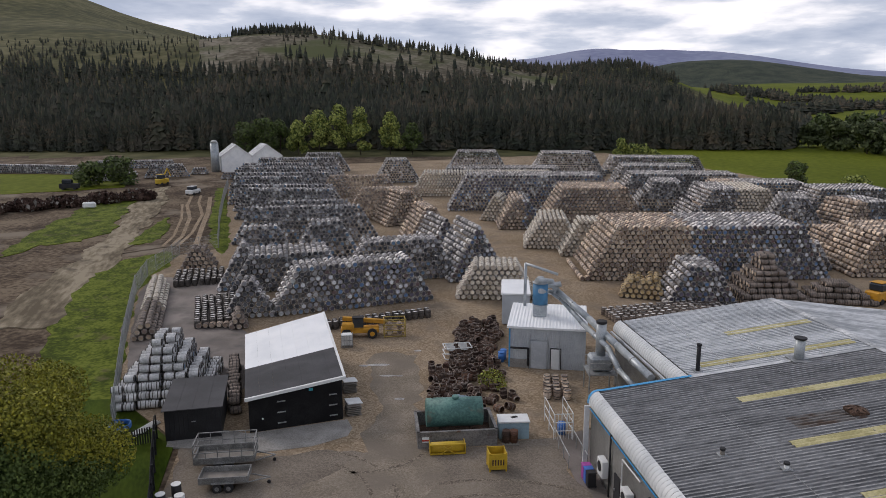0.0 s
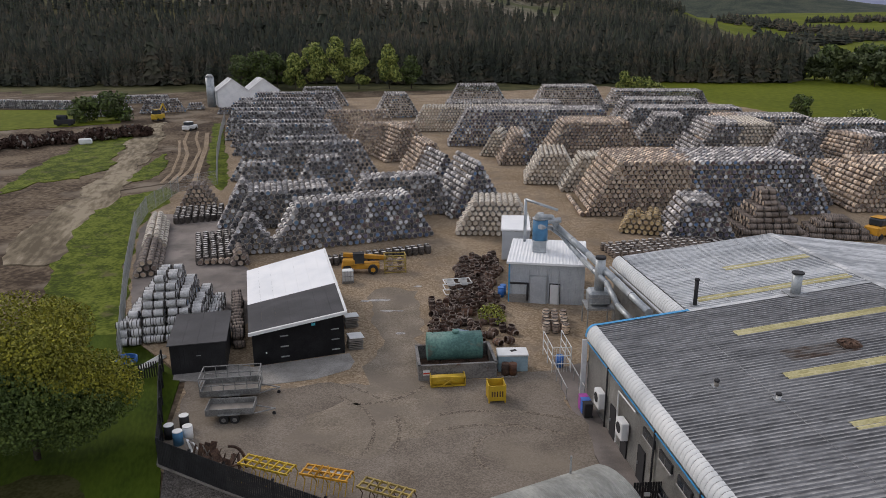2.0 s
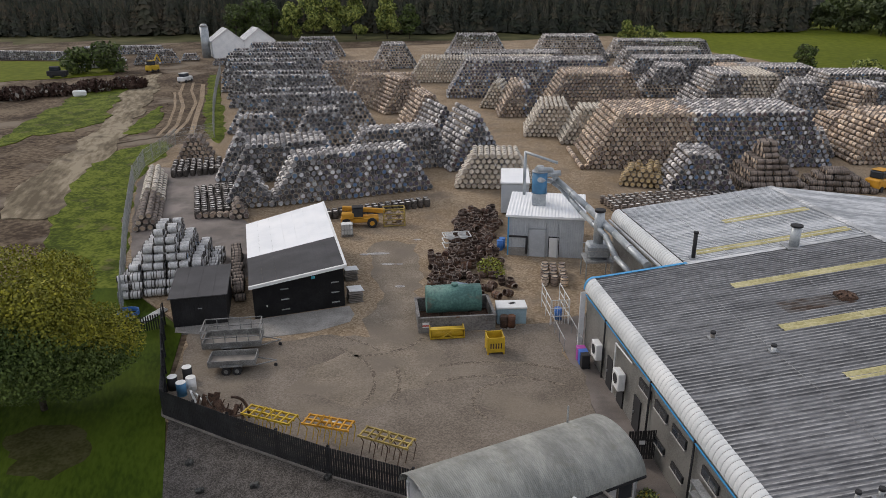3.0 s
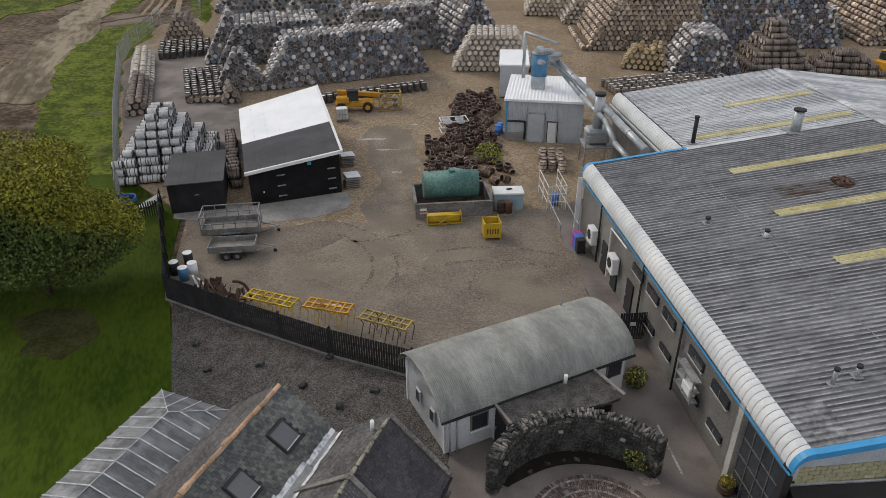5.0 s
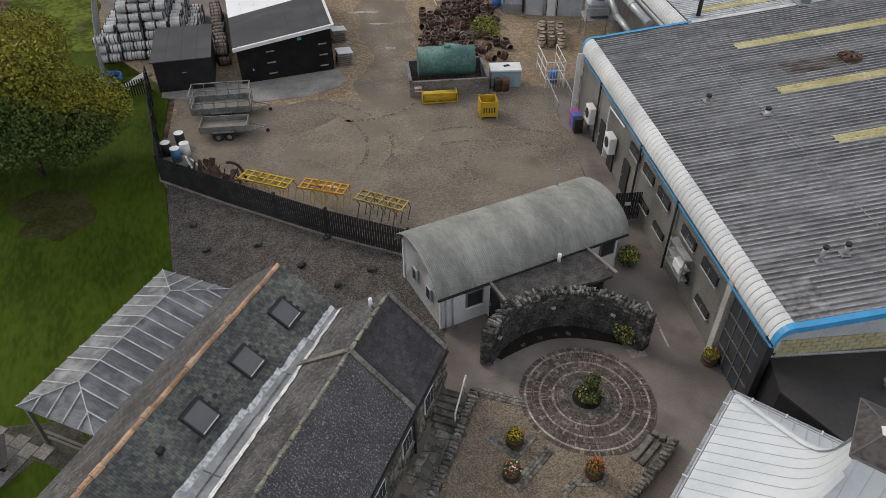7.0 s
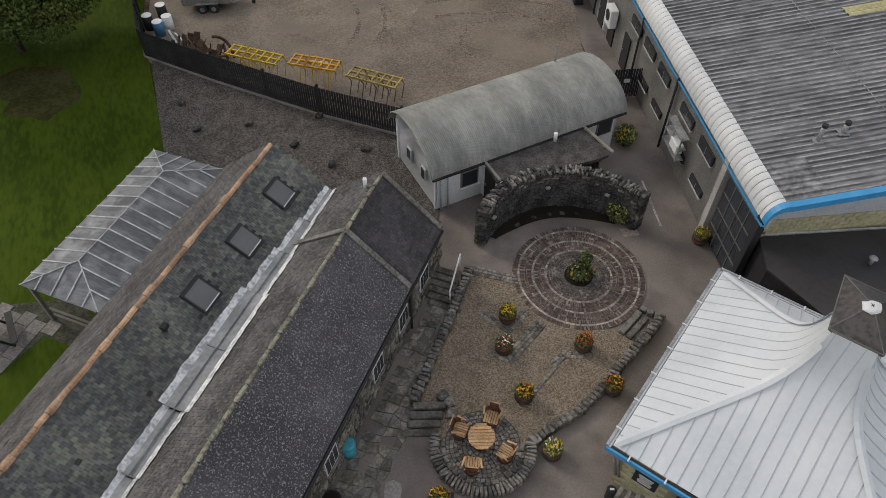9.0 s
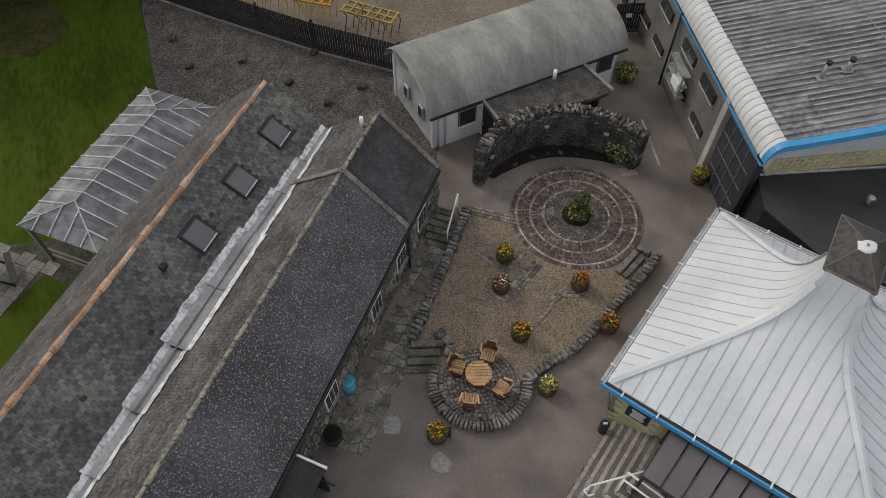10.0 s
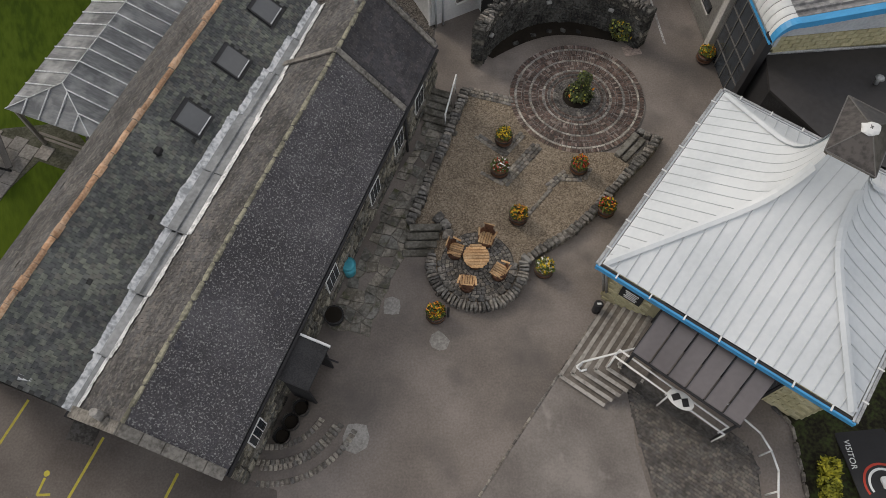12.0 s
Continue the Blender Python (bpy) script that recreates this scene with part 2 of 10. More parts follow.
M["shelter_lead"] = material("weathered lead sheet", ((0.20, 0.212, 0.225), (0.28, 0.295, 0.31), (0.41, 0.425, 0.44)), 0.9, 6, 0.5, 0.1, 0.06, streak=(0.5, 2.2, 1.0, -22), grain=0.5, spots=((0.58, 0.6, 0.61), 1.3, 0.52, 0.75))
# Shelter seams are paler than the sheet: light on the rolls as colour.
M["lead_seam"] = material("pale lead seam and edge", ((0.44, 0.455, 0.47), (0.58, 0.597, 0.61), (0.72, 0.735, 0.745)), 2.2, 14, 0.5, 0.1, 0.2)
M["terracotta"] = material("terracotta ridge tile", ((0.33, 0.19, 0.11), (0.45, 0.28, 0.17), (0.54, 0.37, 0.25)), 2.0, 15, 0.85, 0, 0.15, per="object")
M["plaque_grey"] = plain("dull pale plaque", (0.30, 0.30, 0.29), 0.5)
M["skew"] = material("lichened coping stone", ((0.13, 0.125, 0.098), (0.22, 0.212, 0.165), (0.33, 0.315, 0.235)), 1.5, 9, 0.95, 0, 0.4)
M["stone"] = material("rubble stone", ((0.085, 0.08, 0.075), (0.15, 0.142, 0.13), (0.25, 0.24, 0.22)), 1.5, 9, 0.95, 0, 0.4, per="object")
M["range_stone"] = material("rubble of the old range", ((0.075, 0.072, 0.064), (0.13, 0.125, 0.11), (0.21, 0.203, 0.18)), 1.5, 9, 0.95, 0, 0.4, per="island", ramp=[(0.65, 0.65, 0.66), (1, 1, 1), (1.3, 1.27, 1.18), (0.85, 0.88, 0.9), (1.6, 1.55, 1.42), (0.95, 0.92, 0.85)])
M["flag"] = material("mossy flagstone", ((0.11, 0.105, 0.09), (0.175, 0.166, 0.145), (0.26, 0.248, 0.22)), 1.5, 9, 0.95, 0, 0.3, per="object", spots=((0.085, 0.09, 0.05), 2.5, 0.55, 0.7))
M["stone_island"] = material("rubble stone course", ((0.035, 0.034, 0.032), (0.068, 0.066, 0.061), (0.125, 0.122, 0.112)), 1.5, 9, 0.95, 0, 0.4, per="island", ramp=[(0.75, 0.75, 0.75), (1, 1, 1), (1.3, 1.27, 1.2), (0.85, 0.88, 0.9), (2.2, 2.15, 2.0), (0.95, 0.95, 0.92)])
M["mortar"] = material("dark mortar", ((0.05, 0.047, 0.043), (0.08, 0.075, 0.07), (0.11, 0.105, 0.1)), 2, 12, 0.95, 0, 0.3)
M["brick"] = material("paving brick", ((0.075, 0.055, 0.048), (0.11, 0.078, 0.066), (0.15, 0.11, 0.095)), 1.6, 10, 0.9, 0, 0.2, per="object", ramp=[(0.7, 0.66, 0.66), (1, 1, 1), (1.25, 1.15, 1.1), (2.3, 2.55, 2.6), (0.8, 0.82, 0.85), (1.1, 0.95, 0.9), (1.3, 1.3, 1.3), (0.6, 0.6, 0.6)])
M["sett"] = material("grey sett", ((0.10, 0.092, 0.081), (0.165, 0.153, 0.136), (0.25, 0.234, 0.21)), 1.6, 10, 0.9, 0, 0.2, per="object", ramp=[(0.7, 0.7, 0.7), (1, 1, 1), (1.4, 1.38, 1.3), (0.85, 0.86, 0.9), (1.15, 1.1, 1.05)])
M["sett_island"] = material("grey cobble", ((0.06, 0.057, 0.054), (0.10, 0.095, 0.089), (0.16, 0.152, 0.143)), 1.6, 10, 0.9, 0, 0.2, per="island", ramp=[(0.7, 0.7, 0.7), (1, 1, 1), (1.6, 1.58, 1.5), (0.85, 0.86, 0.9), (1.15, 1.1, 1.05)])
M["yellow_stone"] = material("yellow block wall", ((0.40, 0.365, 0.215), (0.47, 0.432, 0.265), (0.54, 0.50, 0.325)), 1.2, 9, 0.9, 0, 0.15, per="object", ramp=[(0.92, 0.92, 0.92), (1, 1, 1), (1.06, 1.05, 1.04), (0.96, 0.97, 0.98)])
M["stave"] = material("weathered oak staves", ((0.37, 0.285, 0.22), (0.55, 0.445, 0.355), (0.73, 0.62, 0.51)), 0.6, 7, 0.85, 0, 0.1, per="object", ramp=[(0.5, 0.48, 0.48), (0.9, 0.9, 0.9), (1.05, 1.03, 1.0), (1.3, 1.24, 1.14), (0.7, 0.66, 0.61)])
M["stave_i"] = material("weathered oak staves in stack", ((0.37, 0.285, 0.22), (0.55, 0.445, 0.355), (0.73, 0.62, 0.51)), 0.6, 7, 0.85, 0, 0.1, per="island", ramp=[(0.5, 0.48, 0.48), (0.9, 0.9, 0.9), (1.05, 1.03, 1.0), (1.3, 1.24, 1.14), (0.7, 0.66, 0.61)])
M["stave_grey"] = material("silvered oak staves", ((0.35, 0.335, 0.33), (0.54, 0.525, 0.515), (0.75, 0.73, 0.715)), 0.6, 7, 0.85, 0, 0.1, per="object", ramp=[(0.35, 0.35, 0.36), (0.85, 0.85, 0.87), (0.6, 0.6, 0.6), (1.3, 1.28, 1.25), (0.5, 0.49, 0.49), (1.05, 1.03, 1.0)])
M["stave_grey_i"] = material("silvered oak staves in stack", ((0.35, 0.335, 0.33), (0.54, 0.525, 0.515), (0.75, 0.73, 0.715)), 0.6, 7, 0.85, 0, 0.1, per="island", ramp=[(0.35, 0.35, 0.36), (0.85, 0.85, 0.87), (0.6, 0.6, 0.6), (1.3, 1.28, 1.25), (0.5, 0.49, 0.49), (1.05, 1.03, 1.0)])
M["stave_worn"] = material("dark weathered staves", ((0.12, 0.095, 0.078), (0.20, 0.162, 0.135), (0.31, 0.255, 0.215)), 0.6, 7, 0.85, 0, 0.1)
M["stave_dark"] = material("dark staves", ((0.035, 0.03, 0.026), (0.065, 0.056, 0.049), (0.12, 0.105, 0.093)), 0.6, 7, 0.85, 0, 0.1)
M["hoop"] = material("rusty steel hoop", ((0.03, 0.027, 0.025), (0.06, 0.053, 0.048), (0.11, 0.098, 0.088)), 3, 20, 0.6, 0.4, 0.05)
GREY = [(0.34, 0.35, 0.37), (0.045, 0.047, 0.056), (0.13, 0.137, 0.155), (0.62, 0.64, 0.66), (0.035, 0.036, 0.042), (0.20, 0.21, 0.24), (0.07, 0.073, 0.084), (0.13, 0.21, 0.31), (0.46, 0.47, 0.48), (0.05, 0.052, 0.06), (0.11, 0.115, 0.135), (0.075, 0.068, 0.07), (0.26, 0.26, 0.27), (0.04, 0.042, 0.05)]
BLUE = [(0.22, 0.25, 0.31), (0.05, 0.056, 0.085), (0.11, 0.19, 0.33), (0.58, 0.60, 0.64), (0.04, 0.04, 0.05), (0.13, 0.12, 0.17), (0.08, 0.115, 0.20), (0.66, 0.68, 0.69), (0.09, 0.078, 0.105), (0.33, 0.35, 0.38), (0.06, 0.07, 0.08), (0.12, 0.08, 0.08), (0.06, 0.055, 0.075)]
BROWN = [(0.36, 0.275, 0.20), (0.48, 0.385, 0.285), (0.25, 0.185, 0.14), (0.41, 0.315, 0.23), (0.56, 0.46, 0.355), (0.16, 0.12, 0.10), (0.31, 0.235, 0.175), (0.21, 0.16, 0.135)]
PALE = [(0.66, 0.59, 0.49), (0.50, 0.43, 0.34), (0.74, 0.67, 0.56), (0.42, 0.36, 0.29), (0.60, 0.52, 0.41)]
DARK = [(0.62, 0.60, 0.57), (0.10, 0.09, 0.08), (0.78, 0.76, 0.73), (0.40, 0.37, 0.34), (0.70, 0.67, 0.63), (0.55, 0.52, 0.48)]
GOLD = [(0.55, 0.41, 0.20), (0.62, 0.48, 0.26), (0.48, 0.35, 0.18)]
for key, steps in (("grey", GREY), ("blue", BLUE), ("brown", BROWN), ("pale", PALE), ("gold", GOLD), ("dark", DARK)):
    for per in ("object", "island"):
        M[f"head_{key}_{per}"] = material(f"{key} barrel head {per}", ((0.78, 0.78, 0.78), (1, 1, 1), (1.15, 1.13, 1.1)), 1.5, 9, 0.85, 0, 0.1, per=per, ramp=steps)
# The pale rim colour carries the light that catches the cask ends.
M["cask_rim"] = material("pale lit cask rim", ((0.24, 0.225, 0.205), (0.38, 0.36, 0.335), (0.54, 0.515, 0.48)), 0.7, 5, 0.85, 0, 0.1)
M["stave_pale"] = material("pale oak staves", ((0.54, 0.48, 0.39), (0.67, 0.61, 0.51), (0.78, 0.725, 0.63)), 0.6, 7, 0.85, 0, 0.1)
M["stave_gold"] = material("new oak staves", ((0.36, 0.26, 0.12), (0.46, 0.34, 0.17), (0.54, 0.42, 0.24)), 0.6, 7, 0.85, 0, 0.1)
M["stave_white"] = material("bleached grey staves", ((0.38, 0.38, 0.375), (0.52, 0.52, 0.515), (0.66, 0.66, 0.65)), 0.8, 7, 0.85, 0, 0.1)
# Lifted, low-contrast greens carry the haze over the far wood.
M["conifer"] = material("dark spruce", ((0.046, 0.053, 0.043), (0.069, 0.073, 0.058), (0.10, 0.092, 0.072)), 0.014, 0.13, 0.95, 0, 0, per="island", ramp=[(0.85, 0.85, 0.85), (1, 1, 1), (1.25, 1.12, 1.0), (1.0, 1.05, 0.95), (0.8, 0.82, 0.8)])
M["trunk"] = material("bark", ((0.05, 0.04, 0.03), (0.08, 0.065, 0.05), (0.12, 0.10, 0.08)), 3, 20, 0.95, 0, 0.4)
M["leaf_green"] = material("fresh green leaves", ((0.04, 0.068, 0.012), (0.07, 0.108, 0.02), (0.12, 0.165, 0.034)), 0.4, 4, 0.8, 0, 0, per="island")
# Gold stands for light on the lawn tree's crown; the weeds share it.
M["leaf_gold"] = material("gold leaves of lit crown and weeds", ((0.11, 0.117, 0.008), (0.19, 0.188, 0.012), (0.29, 0.275, 0.02)), 0.35, 4, 0.8, 0, 0, per="island")
M["leaf_bright"] = material("bright spring leaves", ((0.19, 0.225, 0.05), (0.29, 0.33, 0.075), (0.39, 0.43, 0.115)), 0.1, 2, 0.8, 0, 0, per="island")
M["leaf_dull"] = material("dull green leaves", ((0.045, 0.062, 0.022), (0.07, 0.092, 0.032), (0.10, 0.125, 0.045)), 0.1, 2, 0.8, 0, 0, per="island")
M["rust"] = material("rusty iron", ((0.045, 0.028, 0.02), (0.085, 0.05, 0.035), (0.15, 0.09, 0.06)), 1.0, 9, 0.9, 0.2, 0.2)
M["galv"] = material("galvanised steel", ((0.28, 0.29, 0.29), (0.38, 0.39, 0.39), (0.48, 0.49, 0.49)), 1.5, 14, 0.5, 0.5, 0.05)
M["galv_dull"] = material("dulled galvanised steel", ((0.15, 0.15, 0.145), (0.22, 0.222, 0.215), (0.30, 0.302, 0.295)), 1.5, 14, 0.6, 0.3, 0.05)
M["duct"] = material("pale metal duct", ((0.30, 0.33, 0.35), (0.38, 0.41, 0.43), (0.46, 0.49, 0.50)), 1.0, 10, 0.45, 0.4, 0.03)
M["yellow"] = plain("yellow machine paint", (0.50, 0.33, 0.02), 0.6)
M["orange"] = plain("orange yellow paint", (0.55, 0.27, 0.02), 0.55)
M["black"] = plain("black rubber", (0.02, 0.02, 0.022), 0.8)
M["tank_green"] = material("green tank paint", ((0.05, 0.13, 0.115), (0.08, 0.19, 0.165), (0.12, 0.25, 0.215)), 0.8, 6, 0.6, 0, 0.06, spots=((0.14, 0.11, 0.08), 1.2, 0.62, 0.75))
M["blue_paint"] = plain("faded blue paint", (0.06, 0.20, 0.36), 0.6)
M["cyan"] = plain("turquoise plastic", (0.05, 0.36, 0.46), 0.5)
M["white"] = plain("white paint", (0.72, 0.73, 0.72), 0.55, 0, 0.08)
M["glass"] = plain("dark window glass", (0.035, 0.042, 0.05), 0.08, 0.0, 0.2)
M["teak"] = material("oiled wood slats", ((0.32, 0.19, 0.09), (0.42, 0.26, 0.13), (0.52, 0.35, 0.19)), 2, 18, 0.7, 0, 0.1, per="object")
M["red_wood"] = material("dark red oak staves", ((0.06, 0.026, 0.014), (0.105, 0.045, 0.024), (0.16, 0.075, 0.04)), 2, 18, 0.7, 0, 0.1)
M["timber"] = plain("grey weathered timber", (0.22, 0.20, 0.175), 0.9)
# Soil, darkened further to hold the shade at the curved wall's foot.
M["soil_and_shade"] = plain("dark soil and wall shade", (0.022, 0.018, 0.014), 0.95)
for key, c in (("petal_yellow", (0.62, 0.42, 0.02)), ("petal_red", (0.45, 0.05, 0.03)), ("petal_orange", (0.60, 0.22, 0.02)), ("petal_white", (0.75, 0.73, 0.70))):
    M[key] = plain(key.replace("_", " "), c, 0.8)
M["line_yellow"] = plain("yellow road paint", (0.42, 0.36, 0.05), 0.8)
M["line_white"] = material("worn white road paint", ((0.20, 0.19, 0.18), (0.36, 0.35, 0.34), (0.50, 0.49, 0.47)), 1.5, 12, 0.9, 0, 0)
M["dark_roof"] = material("dark flat roof", ((0.022, 0.02, 0.02), (0.035, 0.032, 0.032), (0.042, 0.038, 0.037)), 0.25, 5, 0.6, 0, 0.03, grain=0.3)
M["canopy"] = material("brown grey canopy sheet", ((0.115, 0.102, 0.103), (0.135, 0.122, 0.124), (0.16, 0.145, 0.147)), 0.4, 6, 0.4, 0.1, 0.01, grain=0.25)


# ---------------------------------------------------------------- mesh helpers
def part(name, bm, mat, parent=None, label=""):
    """Links a bmesh as one mesh object, under parent if one is given."""
    me = bpy.data.meshes.new(name)
    bm.to_mesh(me)
    bm.free()
    for one in mat if isinstance(mat, (list, tuple)) else (mat,):
        me.materials.append(one)
    ob = new(name, me)
    if parent is not None:
        ob.parent = parent
    if label:
        ob["label"] = label
    return ob


def link_mesh(name, me, parent=None, m=None):
    ob = new(name, me)
    if parent is not None:
        ob.parent = parent
    if m is not None:
        ob.matrix_basis = m
    return ob


def holder(name, m, label, category, group="", kind=""):
    ob = new(name)
    ob.empty_display_size = 0.2
    ob.matrix_basis = m
    return tagged(ob, label, category, group, kind)


def add_box(bm, sx, sy, sz, m=None, bevel=0.0, mi=0):
    """A box centred on its pose; with its own bevel."""
    r = bmesh.ops.create_cube(bm, size=1.0, matrix=(m or Matrix()) @ Matrix.Diagonal((sx, sy, sz, 1)))
    if bevel:
        es = list({e for v in r["verts"] for e in v.link_edges})
        b = bmesh.ops.bevel(bm, geom=es, offset=bevel, segments=1, affect="EDGES")
        fs = {f for v in b["verts"] for f in v.link_faces}
    else:
        fs = {f for v in r["verts"] for f in v.link_faces}
    for f in fs:
        f.material_index = mi
    return bm


def box(sx, sy, sz, m=None, bevel=0.0):
    return add_box(bmesh.new(), sx, sy, sz, m, bevel)


def add_tube(bm, a, b, r, sides=8, r2=None, mi=0, caps=True):
    a, b = Vector(a), Vector(b)
    d = b - a
    q = d.to_track_quat("Z", "Y").to_matrix().to_4x4()
    made = bmesh.ops.create_cone(bm, cap_ends=caps, segments=sides, radius1=r, radius2=r if r2 is None else r2, depth=d.length, matrix=Matrix.Translation((a + b) / 2) @ q)
    for v in made["verts"]:
        for f in v.link_faces:
            f.material_index = mi
            f.smooth = len(f.verts) == 4 and sides > 7
    return bm


def tube(a, b, r, sides=8, r2=None):
    return add_tube(bmesh.new(), a, b, r, sides, r2)


def add_poly(bm, pts, mi=0):
    f = bm.faces.new([bm.verts.new(p) for p in pts])
    f.material_index = mi
    return f


def add_slab(bm, pts, thick, mi=0):
    """A slab under the polygon pts (listed anticlockwise from above)."""
    top = [bm.verts.new(p) for p in pts]
    low = [bm.verts.new((p[0], p[1], p[2] - thick)) for p in pts]
    fs = [bm.faces.new(top), bm.faces.new(low[::-1])]
    n = len(pts)
    for k in range(n):
        fs.append(bm.faces.new((top[k], low[k], low[(k + 1) % n], top[(k + 1) % n])))
    for f in fs:
        f.material_index = mi
    return bm


def slab(pts, thick):
    return add_slab(bmesh.new(), pts, thick)


def ribbed(p0, p1, q1, q0, pitch, depth, under=0.05):
    """A corrugated sheet between the edge p0-p1 (across the ribs) and q0-q1; ribs run from p to q."""
    bm = bmesh.new()
    p0, p1, q0, q1 = map(Vector, (p0, p1, q0, q1))
    n = max(2, int((p1 - p0).length / pitch))
    nrm = (p1 - p0).cross(q0 - p0).normalized()
    if nrm.z < 0:
        nrm = -nrm
    last = None
    for k in range(2 * n + 1):
        s = k / (2 * n)
        off = nrm * (depth if k % 2 else 0.0)
        row = [bm.verts.new(p0.lerp(p1, s) + off), bm.verts.new(q0.lerp(q1, s) + off)]
        if last:
            bm.faces.new((last[0], row[0], row[1], last[1]))
        last = row
    return bm


def smoothstep(a, b, v):
    s = min(1.0, max(0.0, (v - a) / (b - a)))
    return s * s * (3 - 2 * s)


def gz(y):
    """Height of the yard, which rises gently away from the courtyard."""
    return 0.0 if y < 46 else (0.05 * (y - 46) ** 2 / 48 if y < 70 else 0.05 * (y - 58))


def land(x, y):
    """Height of the whole land: yard, forest hill, moor, fields and mountain."""
    r = math.hypot(x, y)
    az = math.degrees(math.atan2(x, y)) if y > 0 else 90 * (1 if x > 0 else -1)
    z = gz(min(y, 285))
    if y > 250:
        spur = 1 - smoothstep(13.5, 26.3, az)
        z += spur * (92 - 15 * smoothstep(-15, 0, az) - 18 * smoothstep(-2, 9, az) + 10 * noise.noise((x * 0.006, y * 0.006, 2))) * smoothstep(265, 720, y)
        z += (1 - spur) * 122 * (1 - 0.17 * smoothstep(19, 27, az)) * smoothstep(330, 2300, r)
        z += 175 * smoothstep(-6, -38, az) * smoothstep(700, 1450, r)
        z += 145 * smoothstep(9, 15, az) * (1 - 0.7 * smoothstep(18, 35, az)) * smoothstep(2350, 2950, r) * (1 - smoothstep(2950, 3500, r))
        z += 362 * smoothstep(3200, 4500, r) * smoothstep(-3, 5, az) * (0.86 + 0.16 * smoothstep(5, 12, az)) * (1 - 0.66 * smoothstep(12, 37, az))
        z += 6 * noise.noise((x * 0.004, y * 0.004, 7)) * smoothstep(400, 900, r)
    return z


def ragged(pts, amount, step):
    """The outline pts with more corners, which wander off the line by up to amount metres."""
    out = []
    for k, p in enumerate(pts):
        a, b = Vector((*p[:2], 0)), Vector((*pts[(k + 1) % len(pts)][:2], 0))
        n = max(1, int((b - a).length / step))
        side = Vector((b.y - a.y, a.x - b.x, 0)).normalized()
        for i in range(n):
            q = a.lerp(b, i / n)
            w = noise.noise((q.x / step * 0.23, q.y / step * 0.23, 1.7)) + 0.6 * noise.noise((q.x / step * 0.9, q.y / step * 0.9, 5.1))
            q += side * amount * w * (1.0 if i else 0.5)
            out.append((q.x, q.y))
    return out


def sheet(name, pts, mat, lift, label="", category="", rag=0.0, step=1.0):
    """A flat piece of ground that follows the yard's rise; rag: how far its edge wanders."""
    if rag:
        pts = ragged(pts, rag, step)
    bm = bmesh.new()
    add_poly(bm, [(x, y, 0) for x, y in pts])
    bmesh.ops.triangulate(bm, faces=bm.faces[:])
    if max(y for _, y in pts) > 46:
        for cut in list(range(46, 72, 3)) + [285]:
            bmesh.ops.bisect_plane(bm, geom=bm.verts[:] + bm.edges[:] + bm.faces[:], plane_co=(0, cut, 0), plane_no=(0, 1, 0))
    for v in bm.verts:
        v.co.z = gz(min(v.co.y, 285)) + lift
    bmesh.ops.triangulate(bm, faces=bm.faces[:])
    bm.normal_update()
    for f in bm.faces:
        if f.normal.z < 0:
            f.normal_flip()
    skirt = bmesh.ops.extrude_edge_only(bm, edges=[e for e in bm.edges if e.is_boundary])
    for v in skirt["geom"]:
        if isinstance(v, bmesh.types.BMVert):
            v.co.z -= 0.14
    return tagged(part(name, bm, mat), label, category, kind="structure")


def at_ground(x, y, rz=0.0):
    return pose(x, y, gz(y), 0, 0, rz)



# ---------------------------------------------------------------- land
def make_land():
    rs = [0.05, 10, 20, 30, 38, 46, 49, 52, 55, 58, 61, 64, 67, 70, 80, 95, 115, 140, 170, 200, 230, 250, 265, 285]
    while rs[-1] < 4800:
        rs.append(rs[-1] * 1.045)
    azs = [-180 + 10 * k for k in range(13)] + [-56 + 1.0 * k for k in range(113)] + [60 + 10 * k for k in range(12)]
    azs = sorted(set(azs))
    verts, faces = [], []
    for a in azs:
        for r in rs:
            x, y = r * math.sin(radians(a)), r * math.cos(radians(a))
            verts.append((x, y, land(x, y) - 0.08))
    n = len(rs)
    for i in range(len(azs)):
        j = (i + 1) % len(azs)
        for k in range(n - 1):
            faces.append((i * n + k, j * n + k, j * n + k + 1, i * n + k + 1))
    me = bpy.data.meshes.new("ground")
    me.from_pydata(verts, [], faces)
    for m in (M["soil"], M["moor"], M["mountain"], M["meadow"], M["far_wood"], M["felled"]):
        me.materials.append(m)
    for f in me.polygons:
        c = f.center
        r = math.hypot(c.x, c.y)
        az = math.degrees(math.atan2(c.x, c.y))
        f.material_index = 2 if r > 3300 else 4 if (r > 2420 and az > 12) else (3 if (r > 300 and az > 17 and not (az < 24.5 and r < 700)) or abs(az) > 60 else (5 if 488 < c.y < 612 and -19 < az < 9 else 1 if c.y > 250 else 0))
        f.use_smooth = True
        if f.normal.z < 0:
            f.flip()
    ob = new("ground", me)
    tagged(ob, "open land rising from bare earth to moorland hills", "ground", kind="structure")


make_land()
sheet("yard_ground", [(-27.2, 54), (-32, 65.4), (-39.1, 84.4), (-41, 92), (-41, 104), (-35.5, 109), (-56, 178), (-62, 215), (60, 262), (104, 158), (112, 120), (90, 60), (40, 40), (12, 49), (8.0, 47), (8.6, 38.2), (9.2, 30), (-1.5, 26.8), (-12.0, 31.9), (-16.7, 34.4), (-19, 46)], M["dirt"], 0.02, "brown trodden dirt of the barrel yard", "yard")
